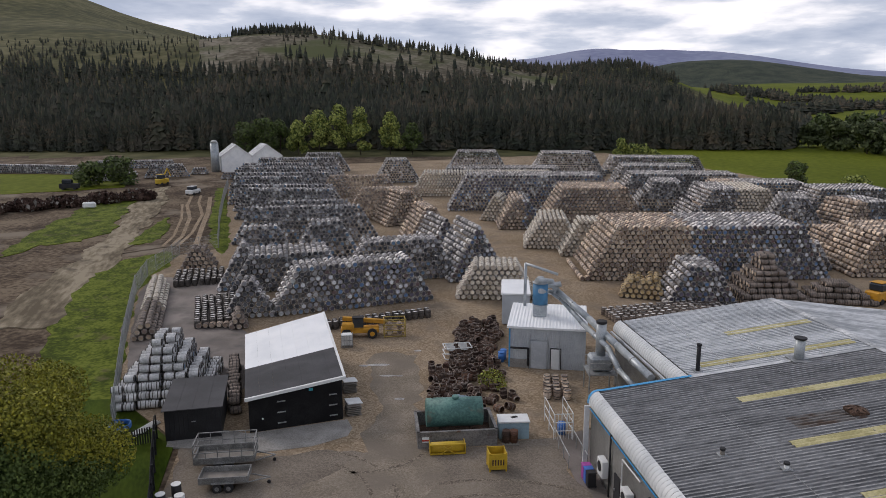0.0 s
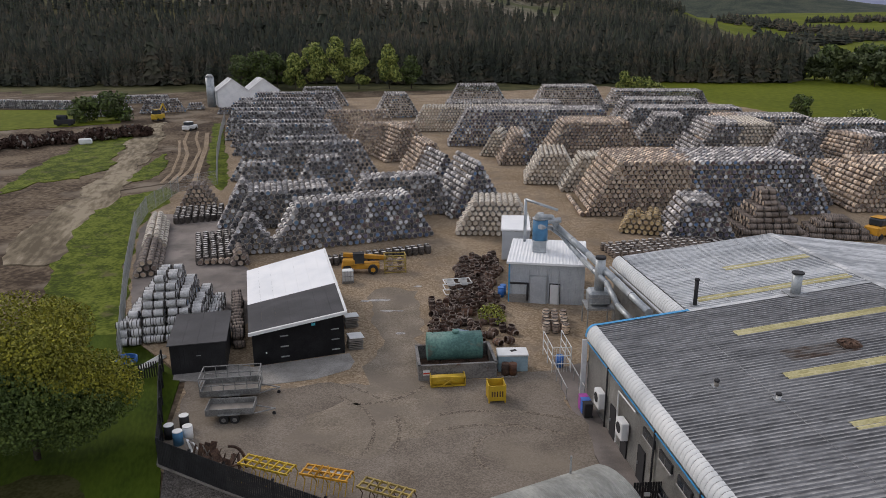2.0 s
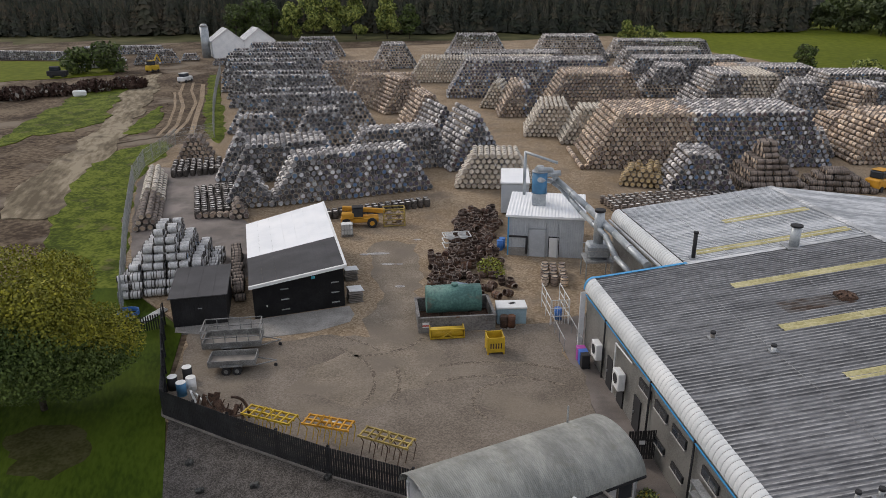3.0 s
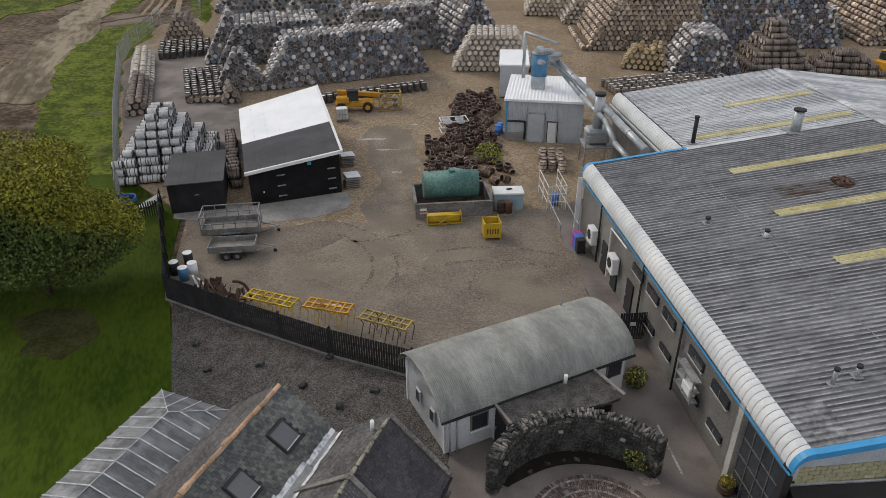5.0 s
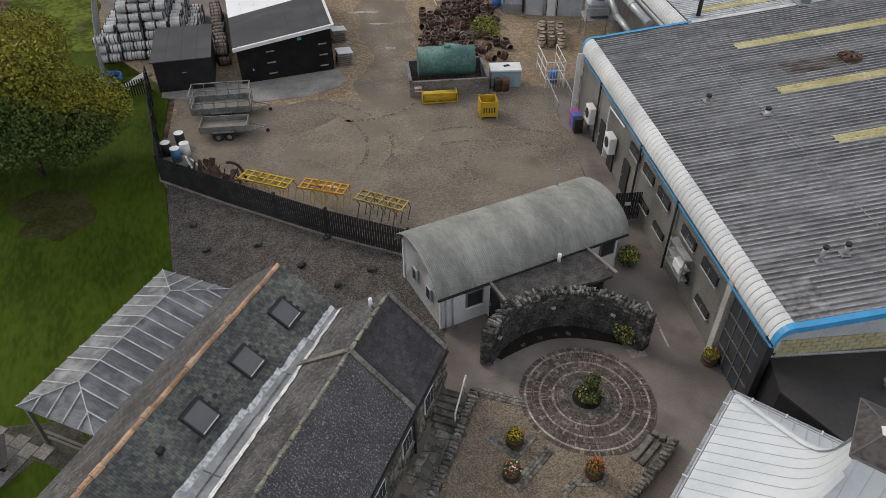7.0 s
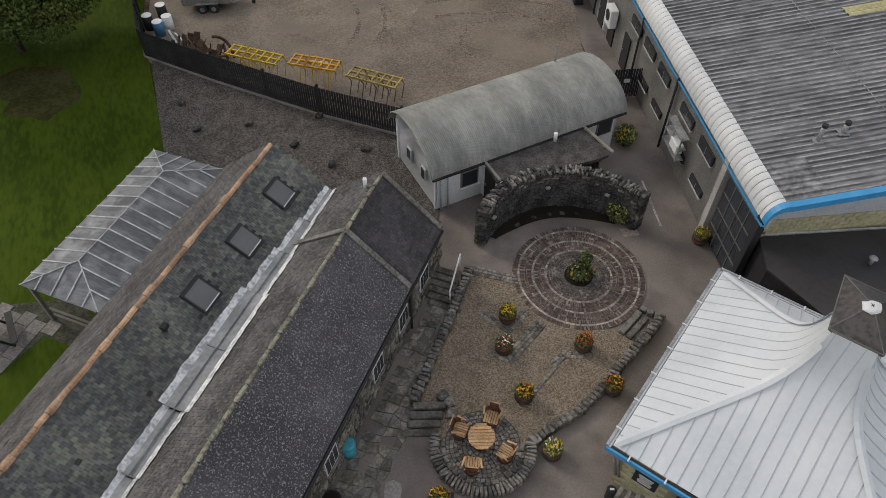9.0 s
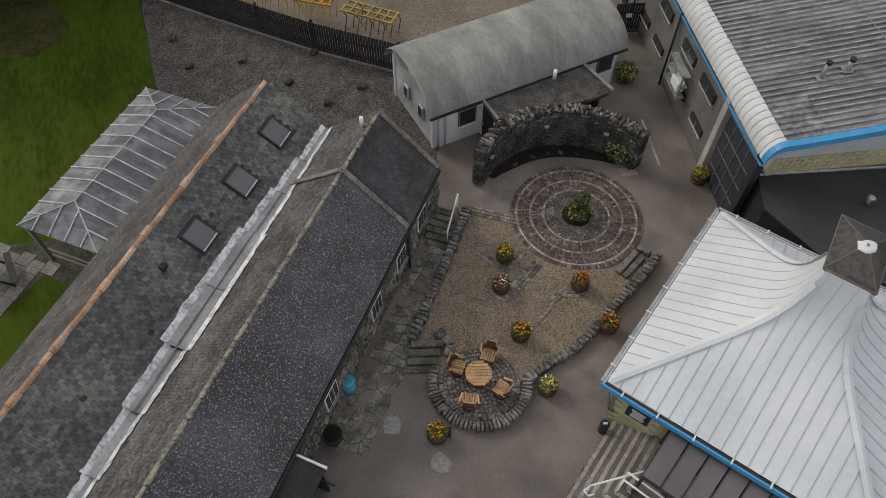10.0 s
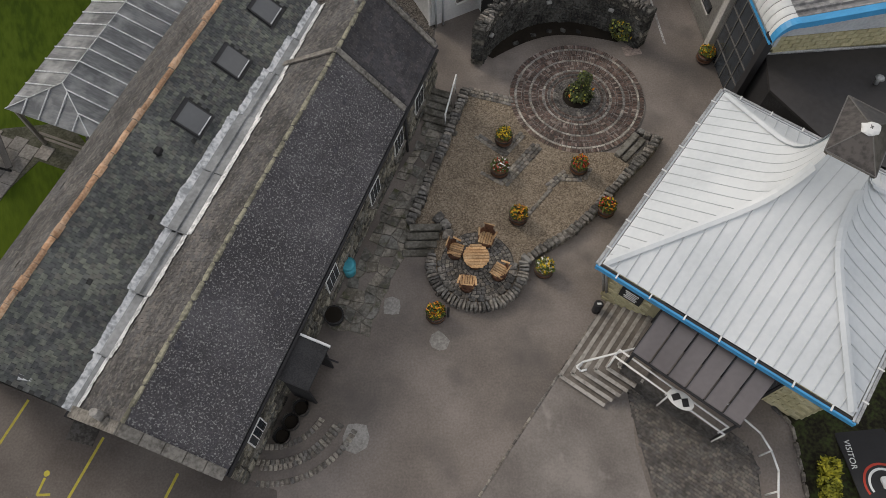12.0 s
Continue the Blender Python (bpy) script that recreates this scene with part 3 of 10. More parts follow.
sheet("yard_gravel", [(-16.8, 34.6), (-1.5, 27.0), (9.2, 31), (9.0, 33.9), (8.6, 38.2), (8.3, 43), (8.0, 47), (5, 46), (-4, 45), (-15, 44), (-18.5, 46)], M["yard_gravel"], 0.03, "worn grey-brown gravel of the service yard", "yard", rag=0.9, step=0.8)
M["worn_tan"] = material("trodden tan grit", ((0.155, 0.13, 0.1), (0.22, 0.186, 0.144), (0.295, 0.252, 0.2)), 0.4, 5, 0.95, 0, 0.5, grain=0.5, pebble=12.0, spots=((0.182, 0.154, 0.125), 0.3, 0.42, 0.7))
sheet("worn_path", [(-6.9, 64.0), (-2.5, 63.9), (-1.4, 50.2), (-0.4, 43.5), (-1.0, 37.5), (-4.5, 35.4), (-10.0, 37.2), (-9.4, 40.7), (-5.4, 44.7), (-5.4, 53.4)], M["worn_tan"], 0.034, "pale tan path worn across the yard", "yard", rag=1.6, step=0.9)
sheet("cask_park", [(-27, 55), (-31.6, 65.4), (-38.6, 84), (-40, 92), (-27, 90), (-22, 72), (-16, 60), (-19, 52)], M["tarmac"], 0.035, "dark tarmac beside the fence", "yard", rag=0.3, step=0.6)
sheet("courtyard", [(-24, -40), (60, -40), (60, 20), (14, 20.5), (12, 46), (10, 50), (8.0, 47), (8.3, 43), (8.6, 38.2), (9.0, 33.9), (9.2, 31), (9.8, 30.4), (6, 28), (-3, 25), (-16, 14), (-24, 4)], M["tarmac"], 0.01, "worn brown-grey tarmac courtyard", "paving")
M["tarmac_dark"] = material("darker parking tarmac", ((0.075, 0.063, 0.056), (0.108, 0.093, 0.083), (0.15, 0.131, 0.118)), 0.35, 14, 0.85, 0, 0.25, grain=0.35)
sheet("parking_bays", [(-24, 4), (-20, 9), (-14.5, 8.6), (-9, 4.6), (-5.2, 2.8), (-4.4, 0.5), (-4.2, -8), (-24, -8)], M["tarmac_dark"], 0.014, "darker tarmac of the parking bays", "paving", rag=0.3, step=0.5)
sheet("gravel_bed", [(-0.6, 17.6), (0.3, 22.4), (4, 26), (-1.4, 27.9), (-11.7, 32.7), (-16.4, 35.1), (-14.8, 30.1), (-13.65, 26.8), (-12.6, 23.6), (-12, 20), (-8, 16)], M["gravel"], 0.055, "coarse grey gravel bed with scattered stones", "gravel")
sheet("lawn", [(-17.4, 36.6), (-19.5, 46), (-24, 46.2), (-27, 54), (-60, 50), (-70, 0), (-24, 4), (-19, 5.5), (-14.4, 8.2), (-12.5, 12.8), (-11.4, 16), (-12, 20), (-12.6, 23.6), (-13.65, 26.8), (-14.8, 30.1), (-16.2, 34.0)], M["grass"], 0.04, "mown dark green lawn", "lawn")
sheet("bare_patch", [(-24.6, 32.6), (-23.3, 34.0), (-20.7, 33.3), (-19.3, 31.1), (-20.2, 29.1), (-22.8, 29.4)], M["thin_grass"], 0.046, "thin worn grass under the tree", "grass", rag=0.7, step=0.5)
sheet("bank_grass", [(-27.5, 54), (-32.2, 65.4), (-39.3, 84.4), (-41.2, 104), (-44.4, 107.5), (-50, 98), (-47, 80), (-39, 62), (-36, 52)], M["rough_grass"], 0.03, "rough green grass bank outside the fence", "grass", rag=1.1, step=1)
sheet("verge_grass", [(-67.8, 103.0), (-73.4, 120.2), (-75.7, 138.0), (-77.8, 157.0), (-74.3, 171.8), (-66.7, 144.0), (-59.5, 121.8), (-61.2, 113.8), (-67.5, 111.5)], M["rough_grass"], 0.03, "rough grass slope beside the tan track", "grass", rag=2.2, step=1.6)
sheet("tan_track", [(-74.3, 171.8), (-71.2, 177.3), (-60.4, 143.9), (-51.1, 111.2), (-49.2, 100.9), (-46.3, 82.9), (-43.7, 71.7), (-48.7, 71.7), (-52.1, 79.6), (-54.0, 91.9), (-56.5, 106.3), (-59.5, 121.8), (-66.7, 144.0)], M["track"], 0.045, "tan wheel-worn earth track outside the fence", "track", rag=1.6, step=1.4)
sheet("grass_island", [(-54.9, 135.2), (-49.4, 121.5), (-48.9, 112.8), (-51.7, 111.2), (-54.4, 125.5)], M["rough_grass"], 0.055, "grass island between two tracks", "grass", rag=1, step=1)
sheet("hollow_grass", [(-38.4, 111.1), (-34.4, 103.9), (-35, 108.9), (-47.2, 148), (-55.8, 174.1), (-57.8, 174.1), (-45.2, 131.4)], M["rough_grass"], 0.05, "grass strip along the yard fence", "grass", rag=0.8, step=1)
sheet("field_west", [(-106, 165), (-82, 176), (-92, 198), (-150, 205), (-190, 205), (-190, 165)], M["meadow"], 0.03, "bright green pasture", "field", rag=1.5, step=2)
sheet("field_east", [(100, 158), (66, 252), (72, 272), (150, 292), (330, 400), (420, 250), (250, 100), (112, 118)], M["meadow"], 0.03, "bright green pasture beside the yard", "field", rag=2.5, step=3)


# ---------------------------------------------------------------- barrels
def barrel_mesh(name, mats, sides=10, simple=False, upright=False):
    """A lying cask along y, its bilge touching z=0; staves 0, head 1, hoops 2."""
    bm = bmesh.new()
    half, r0, rb = 0.45, 0.285, 0.358
    prof = lambda s: r0 + (rb - r0) * (1 - (s / half) ** 2)  # noqa: E731
    stations = [(-1.0, 2), (-0.84, 0), (-0.48, 2), (-0.34, 0), (0.34, 2), (0.48, 0), (0.84, 2), (1.0, 0)] if not simple else [(-1.0, 2), (-0.8, 0), (0.8, 2), (1.0, 0)]
    rings = []
    for s, _ in stations:
        r = prof(s * half)
        rings.append([bm.verts.new((r * math.cos(2 * math.pi * k / sides), s * half, r * math.sin(2 * math.pi * k / sides))) for k in range(sides)])
    for (s, mi), a, b in zip(stations, rings, rings[1:]):
        for k in range(sides):
            f = bm.faces.new((a[k], b[k], b[(k + 1) % sides], a[(k + 1) % sides]))
            f.material_index, f.smooth = mi, True
    for s, ring in ((-1, rings[0]), (1, rings[-1])):
        inner = [bm.verts.new((v.co.x * 0.87, s * half, v.co.z * 0.87)) for v in ring]
        deep = [bm.verts.new((v.co.x, v.co.y - s * 0.035, v.co.z)) for v in inner] if not simple else inner
        for a, b, mi in ((ring, inner, 3), (inner, deep, 0)):
            if a is b:
                continue
            for k in range(sides):
                f = bm.faces.new((a[k], a[(k + 1) % sides], b[(k + 1) % sides], b[k]))
                f.material_index = mi
        f = bm.faces.new(deep if s < 0 else deep[::-1])
        f.material_index = 1
    bmesh.ops.recalc_face_normals(bm, faces=bm.faces[:])
    turn = Matrix.Rotation(radians(90), 4, "X") if upright else Matrix()
    bmesh.ops.transform(bm, matrix=Matrix.Translation((0, 0, half if upright else rb)) @ turn, verts=bm.verts)
    me = bpy.data.meshes.new(name)
    bm.to_mesh(me)
    bm.free()
    for m in mats:
        me.materials.append(m)
    return me


BARRELS = {}


def barrel_kind(key, per, simple, upright=False):
    k = (key, per, simple, upright)
    if k not in BARRELS:
        stave = {"pale": M["stave_pale"], "gold": M["stave_gold"], "white": M["stave_white"], "dark": M["stave_dark"], "worn": M["stave_worn"]}.get(key) or M[("stave_grey" if key in ("grey", "blue") else "stave") + ("" if per == "object" else "_i")]
        tone = {"white": "grey", "worn": "dark" if upright else "brown"}.get(key, key)
        head = M[f"head_{tone}_{per}"]
        BARRELS[k] = barrel_mesh("barrel", (stave, head, M["hoop"], M["cask_rim"]), 7 if simple else 8, simple, upright)
    return BARRELS[k]


def joined(name, me, mats, parent, label):
    """Many copies of one mesh as one object; me and the matrices in mats."""
    co = np.empty(len(me.vertices) * 3)
    me.vertices.foreach_get("co", co)
    co = np.c_[co.reshape(-1, 3), np.ones(len(me.vertices))]
    polys = [list(p.vertices) for p in me.polygons]
    idx = np.array([p.material_index for p in me.polygons])
    n = len(co)
    verts = np.concatenate([co @ np.array(m).T for m in mats])[:, :3]
    faces = [[v + k * n for v in p] for k in range(len(mats)) for p in polys]
    out = bpy.data.meshes.new(name)
    out.from_pydata(verts.tolist(), [], faces)
    out.polygons.foreach_set("material_index", np.tile(idx, len(mats)))
    out.polygons.foreach_set("use_smooth", np.tile([p.use_smooth for p in me.polygons], len(mats)))
    for m in me.materials:
        out.materials.append(m)
    ob = new(name, out)
    ob.parent = parent
    return tagged(ob, label, kind="stuff")


PITCH, RISE, LONG = 0.72, 0.615, 0.95
rng = random.Random(5)


def stack(a, b, layers, deep, key, label, single=0, left=1.0, right=1.0, key2=None, split=0.5, jag=0.0, taper=0.0):
    """Lying casks in a heap: their heads face the observer's side of the line a-b, which is the foot of the front.
    left, right: how much each layer steps in (1: half a cask, 0: upright end). key2: the heads' colour past split of the length."""
    ax, ay = a
    dx, dy = b[0] - ax, b[1] - ay
    length = math.hypot(dx, dy)
    n = max(2, int(length / PITCH))
    ang = math.atan2(dy, dx)
    ux, uy = math.cos(ang), math.sin(ang)
    base = holder("barrel_stack", pose(ax, ay, gz(ay), 0, 0, math.degrees(ang)), label, "barrel stack", "barrel stacks in the yard")
    tilt = math.atan((gz(b[1]) - gz(ay)) / length)
    rise_back = (gz(ay + uy * 0 + ux * 10) - gz(ay)) / 10
    singles, rest = [], {}
    for k in range(layers):
        i0, i1 = (k * left) / 2, n - 1 - (k * right) / 2
        count = int(i1 - i0 + 1.001)
        if count < 1:
            break
        shift = (k % 2) * 0.5
        start = math.ceil(i0 - shift - 0.001) + shift
        row = []
        while start <= i1 + 0.001:
            row.append(start)
            start += 1
        for q, i in enumerate(row):
            j0 = int(round(k * taper))
            j1 = max(j0, deep - 1 - j0)
            for j in range(j0, j1 + 1):
                top = k >= layers - 1 or (jag and k == layers - 2)
                if not (j == j0 or top or taper or q in (0, len(row) - 1)):
                    continue
                if k == layers - 1 and jag and rng.random() < jag:
                    continue
                x = (i + 0.5) * PITCH
                y = (j + 0.5) * LONG + rng.uniform(-0.14, 0.14)
                z = k * RISE + math.tan(tilt) * x + rise_back * y
                m = pose(x, y, z, 0, 0, rng.uniform(-4, 4))
                use = key2 if key2 and (i / n + rng.uniform(-0.04, 0.04)) > split else key
                if len(singles) < (230 if single is True else single // 2) and (j == j0 or taper or k == layers - 1):
                    singles.append((use, m))
                else:
                    rest.setdefault(use, []).append(m)
    for use, m in singles:
        link_mesh("barrel", barrel_kind(use, "object", False), base, m)
    for use, ms in rest.items():
        joined("barrels_behind", barrel_kind(use, "island", True), ms, base, "")
    return base


def upright_group(a, b, rows, key, label, gap=0.75):
    """Casks standing on end in rows behind the line a-b."""
    dx, dy = b[0] - a[0], b[1] - a[1]
    n = max(1, int(math.hypot(dx, dy) / gap))
    ang = math.atan2(dy, dx)
    for j in range(rows):
        for i in range(n):
            x = a[0] + math.cos(ang) * gap * (i + 0.5) - math.sin(ang) * gap * j + rng.uniform(-0.08, 0.08)
            y = a[1] + math.sin(ang) * gap * (i + 0.5) + math.cos(ang) * gap * j + rng.uniform(-0.08, 0.08)
            ob = link_mesh("barrel", barrel_kind(key, "object", False, True), None, at_ground(x, y, rng.uniform(0, 360)))
            tagged(ob, label, "barrel", "casks standing on end")


# near grey wall of casks and the rows behind it
stack((-19.6, 75.0), (-0.8, 81.5), 9, 4, "grey", "tall wall of grey and blue headed oak casks behind the shed", True, key2="blue", split=0.3)
stack((-24.9, 74.2), (-18.7, 75.2), 7, 3, "grey", "lower end of the grey cask wall by the fence", True)
stack((-27.0, 83.4), (-12.0, 87.2), 8, 6, "grey", "long wall of dark grey casks", True)
stack((-29.0, 84.6), (-21.4, 86.4), 10, 3, "grey", "peaked heap of grey casks at the fence", True)
stack((-13.4, 87.6), (2.6, 91.6), 9, 4, "grey", "wall of dark grey casks", True)
stack((-22.4, 95.2), (-11.0, 97.8), 11, 3, "grey", "peaked heap of grey casks", 90)
stack((-31.5, 98.0), (-21.5, 100.0), 9, 2, "grey", "row of silvered grey casks at the fence", 90, left=0.7)
stack((-35.0, 110.5), (-10.4, 113.6), 10, 2, "grey", "row of weathered grey casks", 120, left=0.7)
stack((-33.0, 120.5), (-14.0, 122.0), 9, 2, "grey", "row of dark grey casks", 60, left=0.7)
stack((-41.0, 132.2), (-18.6, 131.0), 10, 2, "grey", "row of pale grey casks", 60, left=0.7)
stack((-19.4, 131.4), (-2.0, 133.2), 10, 3, "brown", "row of brown casks", 60)
stack((-11, 125), (-2.5, 129), 10, 9, "brown", "brown cask heap with a pale sloping side")
stack((-44.0, 141), (-20, 141), 9, 2, "grey", "row of grey casks", left=0.7)
stack((-47.5, 149.0), (-27.6, 149.0), 10, 2, "grey", "row of grey casks", left=0.7)
stack((-28.6, 149.6), (-9.0, 150.8), 10, 3, "brown", "row of brown casks")
stack((-51, 160.5), (-21.5, 161), 9, 2, "grey", "row of grey casks near the store", left=0.7)
stack((-54, 171), (-23.5, 171.5), 9, 2, "grey", "far row of grey casks", left=0.7)
stack((-55, 180), (-30, 180.5), 9, 2, "grey", "far row of grey casks", left=0.7)
stack((-54, 192), (-28, 193), 9, 4, "grey", "far block of grey casks", left=0.7)
stack((-44, 205), (-28, 207), 9, 5, "grey", "far block of grey casks by the store")
# middle of the yard
stack((1.2, 81.5), (11.3, 81.0), 7, 5, "pale", "low heap of pale casks beside the dust house", True)
stack((0.6, 88.5), (9.0, 91.5), 12, 9, "blue", "steep peaked heap with blue heads", True)
stack((-3.0, 100), (4, 103), 12, 8, "blue", "steep peaked heap of blue headed casks", 90)
stack((-6.0, 113), (2.0, 115.5), 9, 8, "brown", "brown heap behind the peaked stacks")
stack((0.5, 141), (37, 141), 12, 8, "blue", "long high wall of blue and grey headed casks")
stack((9.5, 122.5), (18.8, 122.5), 9, 10, "brown", "brown casks with blue heads at one end", key2="blue", split=0.5)
stack((6.5, 131), (13, 129), 8, 6, "pale", "short pale heap beside the brown casks")
stack((18.5, 128), (38, 128), 11, 9, "brown", "block of brown casks")
stack((12.5, 108), (22.5, 107), 8, 9, "pale", "sloping heap of pale casks", 90)
stack((17.5, 103), (27, 102.5), 9, 5, "pale", "pale heap behind the huge block", 90)
# the largest block
stack((18.0, 89.5), (52.0, 90.0), 12, 11, "brown", "huge block of brown and blue headed casks", True, left=1.15, key2="blue", split=0.42)
stack((26.0, 78.5), (35.0, 78.3), 8, 6, "blue", "heap of grey and blue headed casks", True)
stack((21.4, 82.4), (26.9, 80.6), 4, 5, "gold", "low heap of new golden casks", True, left=0.4, right=0.7, jag=0.3)
stack((35.4, 86.6), (35.4, 78.2), 9, 8, "worn", "pyramid of brown casks shown side on", True, left=0.8, taper=0.42)
stack((43.4, 84.0), (42.6, 79.2), 4, 9, "worn", "low spreading heap of weathered casks", True, taper=0.9)
stack((50.5, 96), (55, 94), 6, 4, "grey", "grey end heap of the huge block")
# east and far side
stack((54, 118), (65, 114), 11, 8, "grey", "grey heap at the field edge", 90)
stack((44, 126), (64, 126), 11, 11, "grey", "long pale grey heap at the field", left=1.4, key2="pale", split=0.5)
stack((66, 114), (80, 117), 10, 8, "brown", "brown heap at the field edge", 90, key2="grey", split=0.4)
stack((68, 130), (88, 130), 10, 8, "grey", "grey heap along the field edge")
stack((38, 141), (52, 139), 10, 8, "grey", "grey casks beside the long wall", left=1.4)
stack((54, 144), (78, 142), 9, 8, "brown", "brown and grey casks in a long heap", key2="grey", split=0.3)
stack((55, 91), (72, 91), 10, 10, "brown", "brown casks at the yard's edge", 90)
stack((57, 104), (78, 103), 6, 6, "brown", "low brown casks at the yard's edge")
stack((40, 158), (70, 156), 9, 8, "grey", "row of grey casks in the yard")
stack((42, 174), (66, 172), 9, 8, "grey", "far grey casks in rows")
stack((-8, 160), (28, 160), 9, 7, "pale", "long low wall of pale casks")
stack((-2, 174), (32, 174), 8, 8, "grey", "far row of grey casks")
stack((24, 194), (46, 194), 11, 8, "grey", "far high block of casks")
stack((0, 198), (19, 198), 11, 8, "grey", "far high block of casks")
stack((-19, 181), (-6, 183), 10, 8, "grey", "far peaked heap of casks", left=1.2)
stack((46, 200), (76, 198), 8, 8, "grey", "far row of casks before the field")


# ---------------------------------------------------------------- forest
def spruce(h, r, tiers, sides, seed):
    """Verts and faces of one spruce: drooping tiers with uneven rims on a stem."""
    g = random.Random(seed)
    vs, fs = [], []
    for k in range(tiers):
        z0 = h * (0.08 + 0.86 * k / tiers)
        z1 = min(h, z0 + h * (1.7 / tiers))
        rr = r * (1 - (k / (tiers + 0.3)) ** 1.5)
        c = len(vs)
        vs.append((0, 0, z1))
        for s in range(sides):
            a = 2 * math.pi * (s + 0.5 * (k % 2)) / sides + g.uniform(-0.2, 0.2)
            q = rr * g.uniform(0.75, 1.3) * (0.5 if sides > 8 and s % 2 else 1.0)
            vs.append((q * math.cos(a), q * math.sin(a), z0 - g.uniform(-0.02, 0.06) * h))
        for s in range(sides):
            fs.append((c, c + 1 + s, c + 1 + (s + 1) % sides))
    return np.array(vs), fs


def make_forest():
    g = random.Random(11)
    fine = [spruce(1.0, 0.13 + 0.02 * s, 12, 10, 40 + s) for s in range(5)]
    kinds = [spruce(1.0, 0.13 + 0.018 * s, 8, 6, s) for s in range(6)]
    verts, faces, n = [], [], 0
    y = 268.0
    while y < 900:
        step = 2.7 if y < 285 else 3.3 if y < 300 else (4.2 if y < 420 else 5.6)
        x = -0.75 * y
        while x < 0.56 * y:
            px, py = x + g.uniform(-2.5, 2.5), y + g.uniform(-3, 3)
            x += step
            az = math.degrees(math.atan2(px, py))
            if py < 268 + 9 * noise.noise((px * 0.03, 0.5, 0)) + 3:
                continue
            if az > 25.6 - max(0, (py - 285)) * 0.022 + 2 * noise.noise((px * 0.03, 0, py * 0.03)):
                continue
            clear = noise.noise((px * 0.008, py * 0.012, 3.3))
            if 495 < py < 600 and -18 < az < 10 and clear > -0.42 and g.random() > 0.1:
                continue
            clump = -16.5 < az < -10.5 and 640 < py < 760
            if py > 610 and not clump and (az < -24 or g.random() > 0.1 + 0.4 * smoothstep(0.1, 0.4, -clear) + 0.6 * smoothstep(2, 8, az)):
                continue
            h = g.uniform(10, 17) * (1.0 if py < 420 else 0.75 if py < 560 else 0.6) * (1.4 if g.random() < 0.02 else 1.0) * (1 + 0.25 * noise.noise((px * 0.02, py * 0.02, 9)))
            if clear > 0.25:
                h *= 0.8
            if az < -13 and py > 490 and not clump:
                if g.random() < 0.55 + 0.3 * clear:
                    continue
                h *= 0.5
            vs, fs = fine[g.randrange(5)] if py < 300 else kinds[g.randrange(6)]
            a, w = g.uniform(0, 6.28), g.uniform(0.85, 1.2)
            ca, sa = math.cos(a) * h * w, math.sin(a) * h * w
            p = np.stack([px + vs[:, 0] * ca - vs[:, 1] * sa, py + vs[:, 0] * sa + vs[:, 1] * ca, land(px, py) - 0.3 + vs[:, 2] * h], 1)
            verts.append(p)
            faces += [(f[0] + n, f[1] + n, f[2] + n) for f in fs]
            n += len(vs)
        y += step
    # hedgerow woods on the far fields
    for k in range(2600):
        az, r = g.uniform(20, 40), g.uniform(400, 1500)
        px, py = r * math.sin(radians(az)), r * math.cos(radians(az))
        band = noise.noise((az * 0.25, r * 0.009, 4.4))
        if band < (0.02 if r < 620 else 0.22):
            continue
        h = g.uniform(8, 14)
        vs, fs = kinds[g.randrange(6)]
        a, w = g.uniform(0, 6.28), 2.6
        ca, sa = math.cos(a) * h * w, math.sin(a) * h * w
        verts.append(np.stack([px + vs[:, 0] * ca - vs[:, 1] * sa, py + vs[:, 0] * sa + vs[:, 1] * ca, land(px, py) - 0.3 + vs[:, 2] * h], 1))
        faces += [(f[0] + n, f[1] + n, f[2] + n) for f in fs]
        n += len(vs)
    me = bpy.data.meshes.new("spruce_forest")
    me.from_pydata(np.concatenate(verts).tolist(), [], faces)
    me.materials.append(M["conifer"])
    tagged(new("spruce_forest", me), "dense dark spruce plantation on the hillside", "forest", kind="stuff")


make_forest()



# ---------------------------------------------------------------- dark timber shed
def quad_at(c, a, b):
    """A point of the bilinear quad c = (front left, front right, back right, back left)."""
    return c[0].lerp(c[1], a).lerp(c[3].lerp(c[2], a), b)


